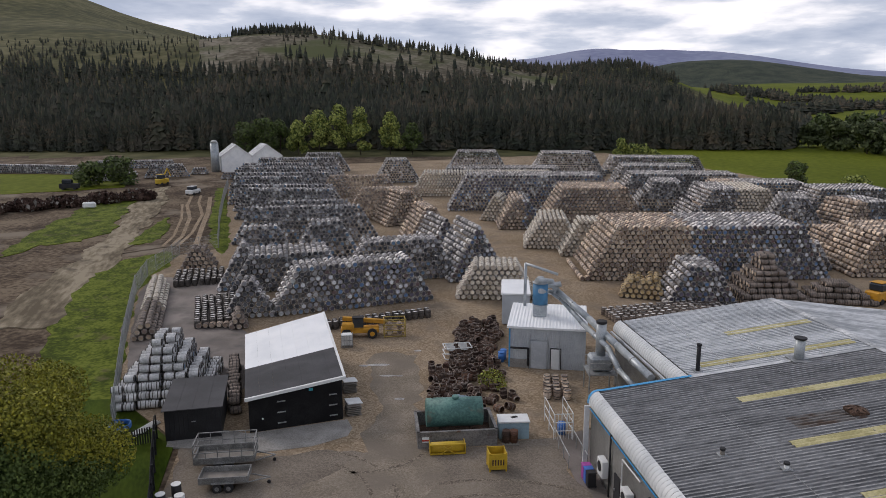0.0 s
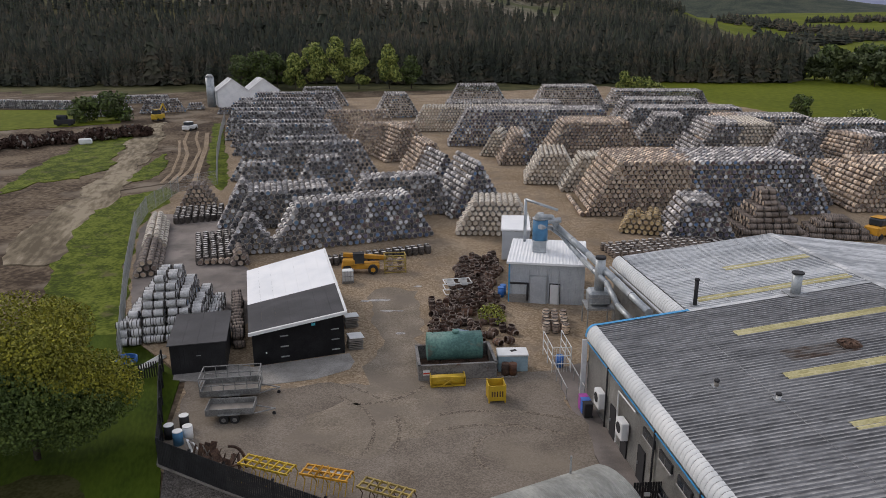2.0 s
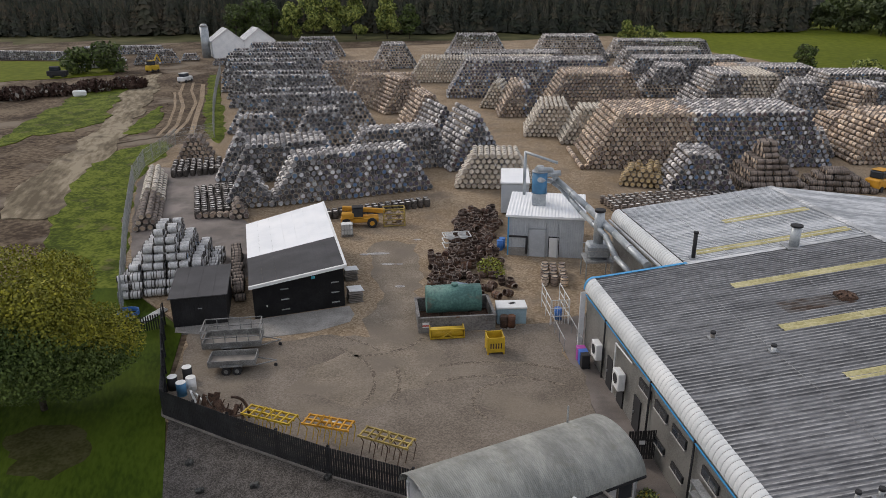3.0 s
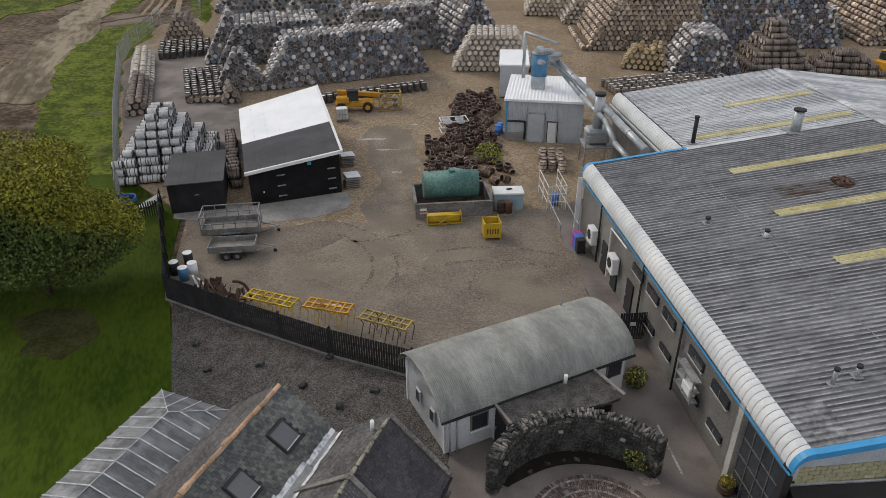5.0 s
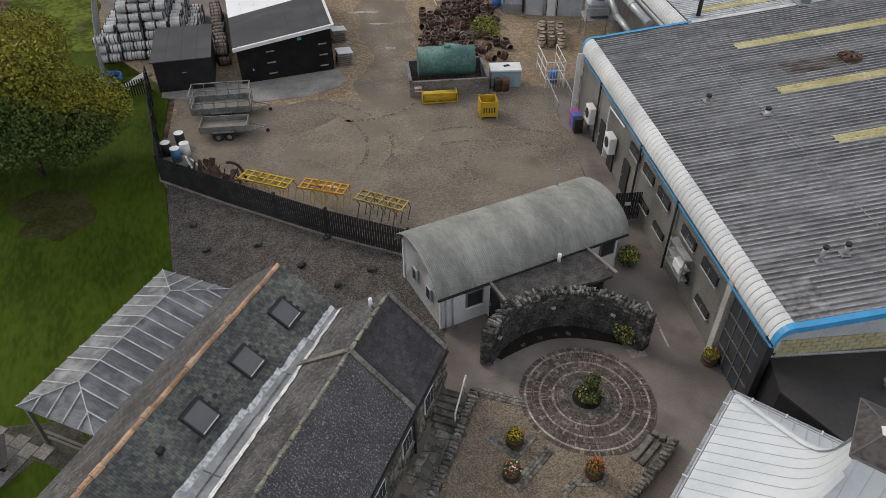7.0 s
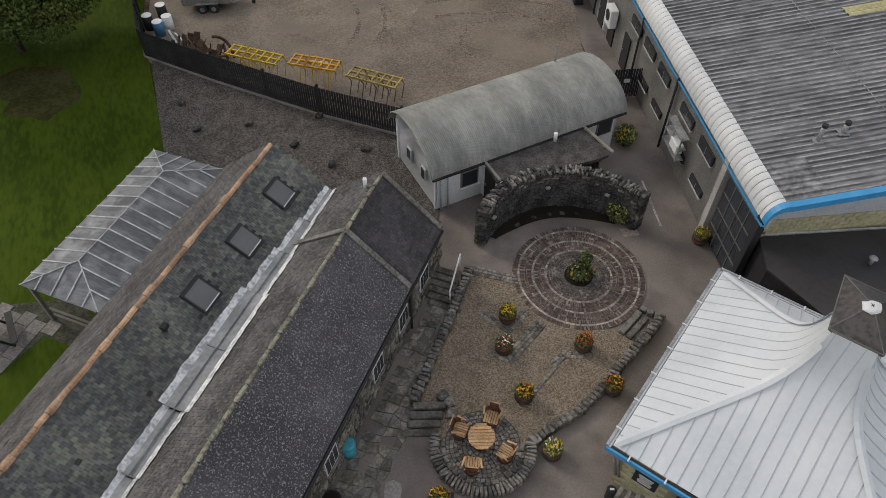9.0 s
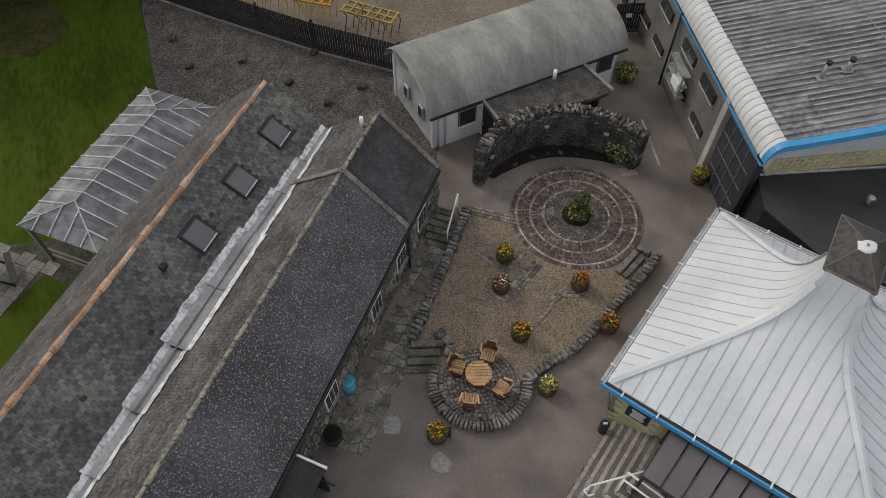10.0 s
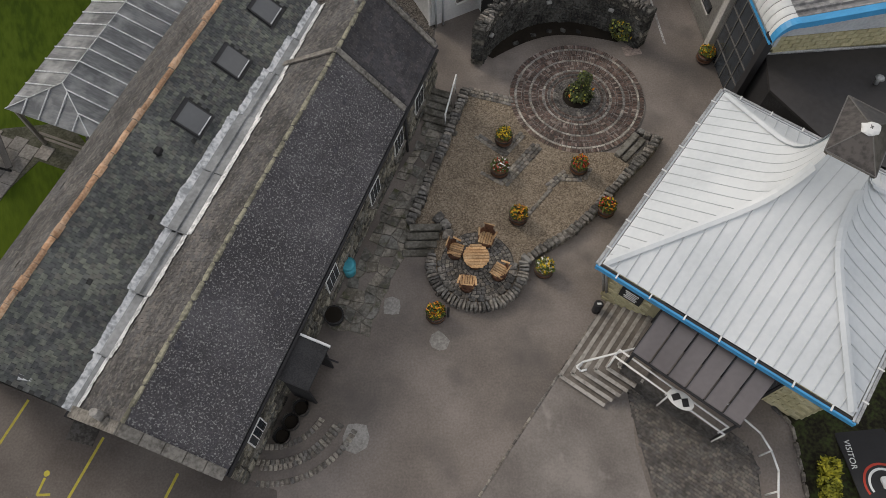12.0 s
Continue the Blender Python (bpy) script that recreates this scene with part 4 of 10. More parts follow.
def make_shed():
    shed = holder("timber_shed", Matrix(), "black boarded shed with a half white, half black sloping roof", "shed")
    c = [Vector(v) for v in ((-14.67, 47.38, 2.75), (-7.68, 49.9, 3.55), (-11.8, 64.6, 4.45), (-18.8, 62.0, 3.0))]
    w = [quad_at(c, a, b) for a, b in ((0.03, 0.02), (0.97, 0.02), (0.97, 0.98), (0.03, 0.98))]
    for k in range(4):
        a, b = w[k], w[(k + 1) % 4]
        bm = bmesh.new()
        add_poly(bm, [(a.x, a.y, -0.05), (b.x, b.y, -0.05), (b.x, b.y, b.z), (a.x, a.y, a.z)])
        wall = part("wall", bm, M["black_wood"], shed)
        if k > 1:
            continue
        n = int((b - a).length / 0.3)
        out = Vector((b.y - a.y, a.x - b.x, 0)).normalized() * 0.03
        for i in range(n):
            p, q = a.lerp(b, i / n) + out, a.lerp(b, (i + 0.95) / n) + out
            bm = bmesh.new()
            add_poly(bm, [(p.x, p.y, 0.0), (q.x, q.y, 0.0), (q.x, q.y, q.z), (p.x, p.y, p.z)])
            bmesh.ops.solidify(bm, geom=bm.faces[:], thickness=0.02)
            part("board", bm, M["black_wood"], wall)
    up = Vector((0, 0, 0.08))
    for name, b0, b1, mat, label in (("roof_sheet", 0.0, 0.40, "black_sheet", "black felt roof sheet"), ("roof_sheet", 0.40, 1.0, "white_sheet", "white roof sheet")):
        n = 7
        for i in range(n):
            a0, a1 = i / n, (i + 1) / n - 0.0008
            part(name, slab([quad_at(c, a0, b0) + up, quad_at(c, a1, b0) + up, quad_at(c, a1, b1) + up, quad_at(c, a0, b1) + up], 0.08), M[mat], shed, label)
    for a, b in ((c[0], c[1]), (c[1], c[2])):
        bm = bmesh.new()
        d = (b - a).normalized()
        side = Vector((d.y, -d.x, 0)).normalized()
        pts = [a - d * 0.02, b + d * 0.02]
        add_slab(bm, [pts[0] + side * 0.08 + up * 1.4, pts[1] + side * 0.08 + up * 1.4, pts[1] - side * 0.12 + up * 1.4, pts[0] - side * 0.12 + up * 1.4], 0.24)
        part("bargeboard", bm, M["white"], shed, "white painted bargeboard")
    f = (w[1] - w[0]).normalized()
    ang = math.degrees(math.atan2(f.y, f.x))
    for s in (0.34, 0.9):
        p = w[0].lerp(w[1], s)
        for z in (0.5, 1.35, 2.2):
            part("strap_hinge", box(0.62, 0.05, 0.09, pose(p.x + f.y * 0.07, p.y - f.x * 0.07, z, 0, 0, ang)), M["galv"], shed, "pale strap hinge")
    p = w[0].lerp(w[1], 0.14)
    part("door_knob", box(0.1, 0.1, 0.12, pose(p.x + f.y * 0.07, p.y - f.x * 0.07, 1.0, 0, 0, ang)), M["white"], shed)
    p = w[0].lerp(w[1], 0.66)
    part("alarm_lamp", box(0.3, 0.12, 0.2, pose(p.x + f.y * 0.1, p.y - f.x * 0.1, 2.85, 0, 0, ang), 0.02), M["cyan"], shed, "turquoise lamp")


make_shed()
sheet("concrete_apron", [(-19.9, 45.5), (-13.1, 44.6), (-9.5, 45.6), (-7.2, 47.2), (-7.0, 48.5), (-7.6, 50.0), (-14.6, 47.6), (-16.6, 48.2), (-20.3, 47)], M["concrete"], 0.045, "pale cracked concrete apron by the shed", "paving")


def make_store():
    store = holder("timber_store", pose(-20.25, 46.35, 0, 0, 0, 13), "low black boarded store with a felt roof", "shed")
    for x, y, sx, sy in ((1.95, 0.03, 3.9, 0.06), (1.95, 5.57, 3.9, 0.06), (0.03, 2.8, 0.06, 5.5), (3.87, 2.8, 0.06, 5.5)):
        part("wall", box(sx, sy, 2.4, pose(x, y, 1.2)), M["black_wood"], store)
    for k in range(12):
        part("board", box(0.3, 0.03, 2.3, pose(0.18 + k * 0.322, -0.015, 1.15)), M["black_wood"], store)
    for k in range(4):
        part("roof_sheet", slab([(-0.15 + k * 1.06, -0.25, 2.45), (0.9 + k * 1.06, -0.25, 2.45), (0.9 + k * 1.06, 5.8, 2.62), (-0.15 + k * 1.06, 5.8, 2.62)], 0.07), M["black_sheet"], store)
    part("hasp", box(0.3, 0.04, 0.06, pose(2.0, -0.05, 1.4)), M["galv"], store, "steel hasp")


make_store()


# ---------------------------------------------------------------- dust house with ducts
def make_dust_house():
    house = holder("dust_house", pose(6.0, 61.1, 0.15, 0, 0, -10), "grey sheet-clad dust house with a pale roof", "building")
    WX, WY, HZ = 6.9, 6.8, 4.0
    part("wall", ribbed((0, 0, HZ), (WX, 0, HZ), (WX, 0, 0), (0, 0, 0), 0.2, 0.03), M["grey_sheet"], house)
    part("wall", ribbed((0, WY, HZ), (0, 0, HZ), (0, 0, 0), (0, WY, 0), 0.2, 0.03), M["grey_sheet"], house)
    part("wall", box(0.05, WY, HZ, pose(WX, WY / 2, HZ / 2)), M["grey_sheet"], house)
    part("wall", box(WX, 0.05, HZ, pose(WX / 2, WY, HZ / 2)), M["grey_sheet"], house)
    part("roof", ribbed((-0.25, -0.25, HZ + 0.05), (WX + 0.2, -0.25, HZ + 0.05), (WX + 0.2, WY + 0.2, HZ + 0.35), (-0.25, WY + 0.2, HZ + 0.35), 0.3, 0.05), M["white_sheet"], house)
    part("corner_trim", box(0.14, 0.14, HZ, pose(0.0, -0.03, HZ / 2)), M["blue_trim"], house, "blue corner trim")
    part("eave_trim", box(WX + 0.5, 0.1, 0.2, pose(WX / 2, -0.27, HZ)), M["white_sheet"], house)
    part("plinth", box(2.2, 0.12, 0.9, pose(1.15, -0.08, 0.45)), M["concrete"], house)
    d = part("door", box(1.5, 0.1, 2.7, pose(2.7, -0.1, 1.35), 0.02), M["grey_sheet"], house, "tall grey sheet door")
    part("frame", box(1.7, 0.06, 2.85, pose(2.7, -0.06, 1.42)), M["duct"], d)
    d = part("door", box(0.85, 0.08, 2.0, pose(4.25, -0.08, 1.0), 0.02), M["white"], house, "pale personnel door")
    part("frame", box(1.0, 0.05, 2.1, pose(4.25, -0.05, 1.05)), M["black"], d)
    for x in (1.9, 3.5, 4.6):
        part("post", tube((x, -0.25, 0), (x, -0.25, 3.4), 0.04, 6), M["duct"], house)
    part("bent_pipe", add_tube(tube((0.1, -0.3, 2.05), (1.75, -0.3, 2.05), 0.1, 8), (1.75, -0.3, 2.1), (1.75, -0.3, 0.4), 0.1, 8), M["black"], house, "black bent pipe")
    # extraction cyclone on the roof
    cyc = holder("dust_cyclone", house.matrix_basis @ pose(2.6, 3.4, 4.2), "blue cyclone drum on a square metal hopper", "cyclone")
    part("hopper", box(1.3, 1.3, 1.1, pose(0, 0, 0.55), 0.05), M["duct"], cyc)
    part("drum", tube((0, 0, 1.1), (0, 0, 3.2), 0.72, 16), M["blue_paint"], cyc, "faded blue drum")
    part("rim", add_tube(tube((0, 0, 3.2), (0, 0, 3.3), 0.78, 16), (0, 0, 1.05), (0, 0, 1.15), 0.76, 16), M["duct"], cyc)
    part("cap", tube((0, 0, 3.3), (0, 0, 3.8), 0.4, 12, 0.3), M["duct"], cyc)
    part("inlet", tube((0, 0, 2.9), (1.9, 0.6, 3.0), 0.28, 10), M["duct"], cyc)
    mast = holder("vent_pipe", house.matrix_basis @ pose(1.0, 6.2, 4.3), "tall pale vent pipe with a bent top", "pipe")
    part("stem", tube((0, 0, 0), (0, 0, 4.4), 0.16, 10), M["duct"], mast)
    part("arm", tube((0, 0, 4.35), (3.2, -0.6, 3.5), 0.14, 10), M["duct"], mast)
    annex = holder("filter_box", at_ground(8.0, 75.6, -5), "white flat-topped filter box behind the dust house", "machine housing")
    part("body", box(3.0, 6.6, 3.3, pose(0, 0, 1.65), 0.05), M["grey_sheet"], annex)
    part("lid", box(3.2, 6.8, 0.2, pose(0, 0, 3.4), 0.03), M["white_sheet"], annex)

    def pipe_run(name, label, pts, r):
        ob = holder(name, Matrix(), label, "duct")
        for a, b in zip(pts, pts[1:]):
            part("duct_length", tube(a, b, r, 12), M["duct"], ob)
        for p in pts[1:-1]:
            bm = bmesh.new()
            bmesh.ops.create_uvsphere(bm, u_segments=12, v_segments=8, radius=r * 1.06, matrix=Matrix.Translation(p))
            part("elbow", bm, M["duct"], ob)
        for k, (a, b) in enumerate(zip(pts, pts[1:])):
            n = int((Vector(b) - Vector(a)).length / 2.2)
            for i in range(1, n):
                p = Vector(a).lerp(Vector(b), i / n)
                q = (Vector(b) - Vector(a)).normalized() * 0.04
                part("collar", tube(p - q, p + q, r * 1.12, 12), M["galv"], ob)
        return ob

    pipe_run("extraction_duct", "fat pale extraction duct running to the hall", [(8.7, 63.4, 7.9), (10.2, 64.2, 7.6), (10.9, 64.4, 6.6), (12.9, 59.1, 5.4), (13.9, 52.9, 5.0), (14.7, 46.4, 4.8)], 0.3)
    pipe_run("extraction_duct", "slimmer pale extraction duct beside the first", [(9.0, 63.0, 7.0), (10.4, 64.9, 6.4), (11.2, 64.4, 5.9), (12.4, 59.2, 4.9), (13.3, 53.6, 4.6), (13.65, 51.0, 3.6), (14.35, 48.6, 3.1)], 0.24)
    fan = holder("extraction_fan", pose(13.1, 55.2, 0.08), "grey fan unit with a stubby chimney on a platform", "fan unit")
    part("platform", box(2.4, 2.4, 0.12, pose(0, 0, 2.0)), M["galv"], fan)
    for x in (-1.1, 1.1):
        for y in (-1.1, 1.1):
            part("leg", box(0.1, 0.1, 2.0, pose(x, y, 1.0)), M["galv"], fan)
            part("rail_post", box(0.05, 0.05, 1.0, pose(x, y, 2.5)), M["galv"], fan)
    for y in (-1.1, 1.1):
        for z in (2.5, 3.0):
            part("rail", box(2.2, 0.05, 0.05, pose(0, y, z)), M["galv"], fan)
    part("hopper", box(1.9, 1.7, 1.2, pose(0, 0.1, 2.75), 0.2), M["duct"], fan)
    part("chimney", tube((0, 0.1, 3.3), (0, 0.1, 6.2), 0.42, 14), M["duct"], fan)
    part("chimney_rim", tube((0, 0.1, 6.1), (0, 0.1, 6.32), 0.45, 14), M["black"], fan, "dark rim")


make_dust_house()


# ---------------------------------------------------------------- cooperage hall
def hall_pt(d, s, z):
    """d metres in from the west eave, s along the eave from the south corner."""
    return (12.15 + d * 0.995 - s * 0.0995, 17.2 + d * 0.0995 + s * 0.995, z)


M["roof_rust"] = material("rust-stained roof sheet", ((0.10, 0.075, 0.06), (0.165, 0.15, 0.14), (0.20, 0.195, 0.19)), 0.7, 4, 0.9, 0, 0.1, streak=(0.4, 1.6, 1, 6), spots=((0.10, 0.055, 0.035), 0.9, 0.52, 0.68))
M["roof_bleach"] = material("bleached roof sheet", ((0.12, 0.12, 0.122), (0.18, 0.18, 0.183), (0.26, 0.26, 0.262)), 1.0, 6, 0.9, 0, 0.1, spots=((0.5, 0.5, 0.49), 1.3, 0.5, 0.72))
M["mortar_yellow"] = plain("yellow-grey mortar", (0.36, 0.33, 0.205), 0.9)
# South crests are coloured as lit against their darker troughs.
M["roof_crest"] = material("pale sheet crest and lap", ((0.17, 0.17, 0.173), (0.24, 0.242, 0.244), (0.35, 0.352, 0.352)), 0.5, 4, 0.9, 0, 0.1)
M["bar_dark"] = plain("grey glazing bar", (0.13, 0.125, 0.118), 0.6)
M["blue_bin"] = plain("strong blue plastic", (0.05, 0.15, 0.50), 0.5)
M["magenta"] = plain("magenta plastic", (0.36, 0.06, 0.30), 0.5)
HALL_TURN = 95.71  # degrees of the wall's line
SL, NL, RIDGE = 26.0, 39.5, 20.5
roof_z = lambda d: 4.85 + 0.125 * min(d, RIDGE) - 0.125 * max(0, d - RIDGE)  # noqa: E731


def crested(p0, p1, q1, q0, pitch, depth, crest=0.28):
    """A profiled sheet with narrow crests (second material) between broad troughs; ribs run from p to q."""
    bm = bmesh.new()
    p0, p1, q0, q1 = map(Vector, (p0, p1, q0, q1))
    n = max(2, int((p1 - p0).length / pitch))
    nrm = (p1 - p0).cross(q0 - p0).normalized()
    nrm = nrm if nrm.z > 0 else -nrm
    last, mi = None, 0
    for k in range(n):
        for f, up, m in ((0.0, 0, 0), (1 - crest - 0.12, 0, 0), (1 - crest, 1, 1), (0.96, 1, 0)):
            s = (k + f) / n
            row = [bm.verts.new(p0.lerp(p1, s) + nrm * depth * up), bm.verts.new(q0.lerp(q1, s) + nrm * depth * up)]
            if last:
                bm.faces.new((last[0], row[0], row[1], last[1])).material_index = mi
            last, mi = row, m
    return bm


def make_hall():
    hall = holder("cooperage_hall", Matrix(), "long grey workshop hall with corrugated roof and rounded eave", "building")
    WD = 0.22

    def wall(d0, s0, d1, s1, h0, h1, name="wall", mat="render_wall"):
        bm = bmesh.new()
        add_poly(bm, [hall_pt(d0, s0, -0.1), hall_pt(d1, s1, -0.1), hall_pt(d1, s1, h1), hall_pt(d0, s0, h0)])
        bmesh.ops.solidify(bm, geom=bm.faces[:], thickness=-0.2)
        return part(name, bm, M[mat], hall)

    wall(WD, SL, WD, 3.4, 4.3, 4.3)
    wall(6.5, SL, WD, SL, 5.5, 4.3)
    wall(6.5, NL - 0.3, 6.5, SL, 5.4, 5.4)
    wall(40, NL - 0.3, 6.5, NL - 0.3, 5.2, 5.4)
    end = wall(WD + 0.1, 0.5, 12, 0.5, 4.5, 4.5, mat="mortar_yellow")
    bm = box(0.43, 0.05, 0.2, Matrix(), 0.008)
    me = bpy.data.meshes.new("block")
    bm.to_mesh(me)
    bm.free()
    me.materials.append(M["yellow_stone"])
    for r in range(5):
        for i in range(16):
            p = hall_pt(0.75 + (i + 0.5 * (r % 2)) * 0.45, 0.44, 2.85 + r * 0.215)
            link_mesh("block", me, end, pose(*p, 0, 0, HALL_TURN - 90))
    part("end_panel", box(0.36, 0.08, 4.1, pose(*hall_pt(-0.02, SL + 0.24, 2.05), 0, 0, HALL_TURN - 90)), M["white_wall"], hall, "white end panel at the corner")
    bm = bmesh.new()
    add_poly(bm, [hall_pt(0.25, 0.36, 3.9), hall_pt(19, 0.36, 3.9), hall_pt(19, 0.36, roof_z(19)), hall_pt(0.7, 0.36, roof_z(0.7))])
    part("gable_panel", bm, M["grey_sheet"], hall, "pale grey panel under the verge")
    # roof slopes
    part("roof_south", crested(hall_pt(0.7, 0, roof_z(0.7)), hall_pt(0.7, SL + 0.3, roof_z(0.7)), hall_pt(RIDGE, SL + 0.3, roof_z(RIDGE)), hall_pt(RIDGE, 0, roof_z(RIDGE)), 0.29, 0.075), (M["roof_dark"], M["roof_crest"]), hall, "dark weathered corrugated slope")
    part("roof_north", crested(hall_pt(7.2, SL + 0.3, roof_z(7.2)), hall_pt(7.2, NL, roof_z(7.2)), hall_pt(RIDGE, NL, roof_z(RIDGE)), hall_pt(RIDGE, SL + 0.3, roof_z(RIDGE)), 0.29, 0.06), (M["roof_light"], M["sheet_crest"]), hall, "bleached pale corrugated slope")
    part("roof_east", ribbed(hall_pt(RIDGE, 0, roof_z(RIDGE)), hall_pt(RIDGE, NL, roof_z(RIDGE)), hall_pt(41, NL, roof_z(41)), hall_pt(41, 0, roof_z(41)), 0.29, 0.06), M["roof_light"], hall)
    rib = (SL + 0.3) / int((SL + 0.3) / 0.29)
    for d0, d1, i0, i1, key, label in ((9.3, 13.4, 60, 65, "roof_rust", "rust-stained sheets below the roof fan"), (0.75, 2.4, 1, 8, "roof_bleach", "bleached patch of sheets at the corner")):
        q = [hall_pt(d, i * rib, roof_z(d) + 0.005) for d, i in ((d0, i0), (d0, i1), (d1, i1), (d1, i0))]
        part("stained_sheet", crested(*q, 0.29, 0.075), (M[key], M[key]), hall, label)
    # pale cover strip where the two slopes meet
    cover = [hall_pt(d, q, roof_z(d) + 0.1) for d, q in ((7.0, SL + 0.16), (RIDGE - 0.3, SL + 0.16), (RIDGE - 0.3, SL + 0.5), (7.0, SL + 0.5))]
    part("cover_strip", slab(cover, 0.03), M["roof_light"], hall, "bleached cover strip between the slopes")
    for k in range(16):
        a, b = NL * k / 16, NL * (k + 1) / 16 - 0.04
        bm = bmesh.new()
        z0, z1 = roof_z(RIDGE) + 0.11, roof_z(RIDGE - 0.35) + 0.075
        v = [[bm.verts.new(hall_pt(d, s, z)) for d, z in ((RIDGE - 0.35, z1), (RIDGE, z0), (RIDGE + 0.35, z1))] for s in (a, b)]
        for i in range(2):
            bm.faces.new((v[0][i], v[0][i + 1], v[1][i + 1], v[1][i]))
        part("ridge_cap", bm, M["roof_light"], hall)
    # sheet laps across the slopes
    for d in (6.4, 12.6):
        bm = bmesh.new()
        add_box(bm, 0.025, SL, 0.012, pose(*hall_pt(d, SL / 2, roof_z(d) + 0.078), 0, 0, HALL_TURN - 90))
        part("sheet_lap", bm, M["roof_crest"], hall)
    for d in (10.4, 13.6, 16.9):
        part("sheet_lap", box(0.06, NL - SL - 0.6, 0.03, pose(*hall_pt(d, (NL + SL) / 2, roof_z(d) + 0.062), 0, 0, HALL_TURN - 90)), M["roof_light"], hall)
    for s, d0, d1 in ((22.0, 8.2, 18.6), (16.15, 8.0, 18.6), (10.85, 8.2, 18.6), (5.3, 9.0, 18.6), (28.0, 8.5, 19.8), (33.0, 13.0, 19.8)):
        part("rooflight", ribbed(hall_pt(d0, s - 0.42, roof_z(d0) + 0.05), hall_pt(d0, s + 0.42, roof_z(d0) + 0.05), hall_pt(d1, s + 0.42, roof_z(d1) + 0.05), hall_pt(d1, s - 0.42, roof_z(d1) + 0.05), 0.3, 0.06), M["rooflight"], hall, "yellowed translucent rooflight strip")

    def bullnose(d0, s0, s1, z_top):
        n = int((s1 - s0) / 0.36)
        a, b = 0.0, (s1 - s0) / n - 0.012
        bm = bmesh.new()
        rows = []
        for s, grow in ((a, -0.006), (b * 0.1, 0.01), (b * 0.5, 0.016), (b * 0.92, 0.01), (b, -0.006)):
            rows.append([bm.verts.new((0.72 - (0.62 + grow) * math.sin(t), s, -0.78 + (0.78 + grow) * math.cos(t))) for t in np.linspace(0, math.pi / 2 * 1.08, 8)])
        for k, (r0, r1) in enumerate(zip(rows, rows[1:])):
            for i in range(7):
                f = bm.faces.new((r0[i], r1[i], r1[i + 1], r0[i + 1]))
                f.smooth, f.material_index = True, int(k == 3)
        first = part("eave_roll", bm, (M["bullnose"], M["roof_dark"]), hall, "pale rounded eave sheet")
        for k in range(n):
            m = pose(*hall_pt(d0, s0 + (s1 - s0) * k / n, z_top), 0, 0, HALL_TURN - 90)
            if k == 0:
                first.matrix_basis = m
            else:
                ob = link_mesh("eave_roll", first.data, hall, m)
                ob["label"] = "pale rounded eave sheet"

    bullnose(0.0, 0.02, SL + 0.3, roof_z(0.95) + 0.1)
    bullnose(6.25, SL + 0.32, NL, roof_z(7.2) + 0.1)
    # dark backing that closes the joints of the rounded eave
    part("eave_board", box(0.12, SL, 0.85, pose(*hall_pt(0.34, SL / 2, 4.25), 0, 0, HALL_TURN - 90)), M["grey_sheet"], hall)

    def verge(s, d0, d1, flip):
        """Blue verge trim that follows the rounded eave and the slope."""
        bm = bmesh.new()
        prof = [(0.72 - 0.66 * math.sin(t), roof_z(0.95) + 0.1 - 0.78 + 0.82 * math.cos(t)) for t in np.linspace(math.pi / 2 * 1.05, 0, 8)] if d0 < 1 else []
        prof += [(max(d0, 0.95), roof_z(max(d0, 0.95)) + 0.14), (d1, roof_z(d1) + 0.14)]
        last = None
        for d, z in prof:
            row = [bm.verts.new(hall_pt(d, s - 0.14, z)), bm.verts.new(hall_pt(d, s + 0.14, z)), bm.verts.new(hall_pt(d, s + (0.14 if flip else -0.14), z - 0.27))]
            if last:
                bm.faces.new((last[0], last[1], row[1], row[0]))
                e = 1 if flip else 0
                bm.faces.new((last[e], last[2], row[2], row[e]))
            last = row
        part("verge_trim", bm, M["blue_trim"], hall, "bright blue verge trim")

    verge(0.0, 0.0, 19.0, False)
    verge(SL + 0.35, 0.0, 7.2, True)
    part("gutter", box(0.07, SL, 0.06, pose(*hall_pt(0.1, SL / 2, 4.0), 0, 0, HALL_TURN - 90)), M["blue_trim"], hall, "blue eaves gutter")
    part("gutter", box(0.16, NL - SL, 0.14, pose(*hall_pt(6.2, (NL + SL) / 2, 4.85), 0, 0, HALL_TURN - 90)), M["grey_sheet"], hall)
    # west wall openings and fittings
    face = WD - 0.03

    def opening(s, z, w, h, mat="glass", bars=1):
        m = pose(*hall_pt(face, s, z), 0, 0, HALL_TURN - 90)
        f = part("window", box(0.14, w, h, m), M["white" if mat == "white" else "black"], hall, "dark wall window")
        part("pane", box(0.16, w - 0.12, h - 0.12, m), M[mat], f)
        part("sill", box(0.2, w + 0.06, 0.05, m @ pose(-0.02, 0, -h / 2 - 0.03)), M["render_wall"], f)
        for b in range(bars):
            part("mullion", box(0.18, 0.05, h - 0.1, m @ pose(0, (b + 1) * w / (bars + 1) - w / 2, 0)), M["bar_dark"], f)

    for s in (12.8, 10.6, 5.0, 2.4 + 4.9):
        opening(s, 1.3, 1.3, 0.36)
    for s in (13.0, 10.8, 7.6, 5.2, 15.2):
        opening(s, 3.2, 1.5, 0.5)
    for s in (16.0, 18.6, 20.6):
        m = pose(*hall_pt(face, s, 1.02), 0, 0, HALL_TURN - 90)
        d = part("door", box(0.12, 0.95, 2.05, m), M["black"], hall, "dark hall door")
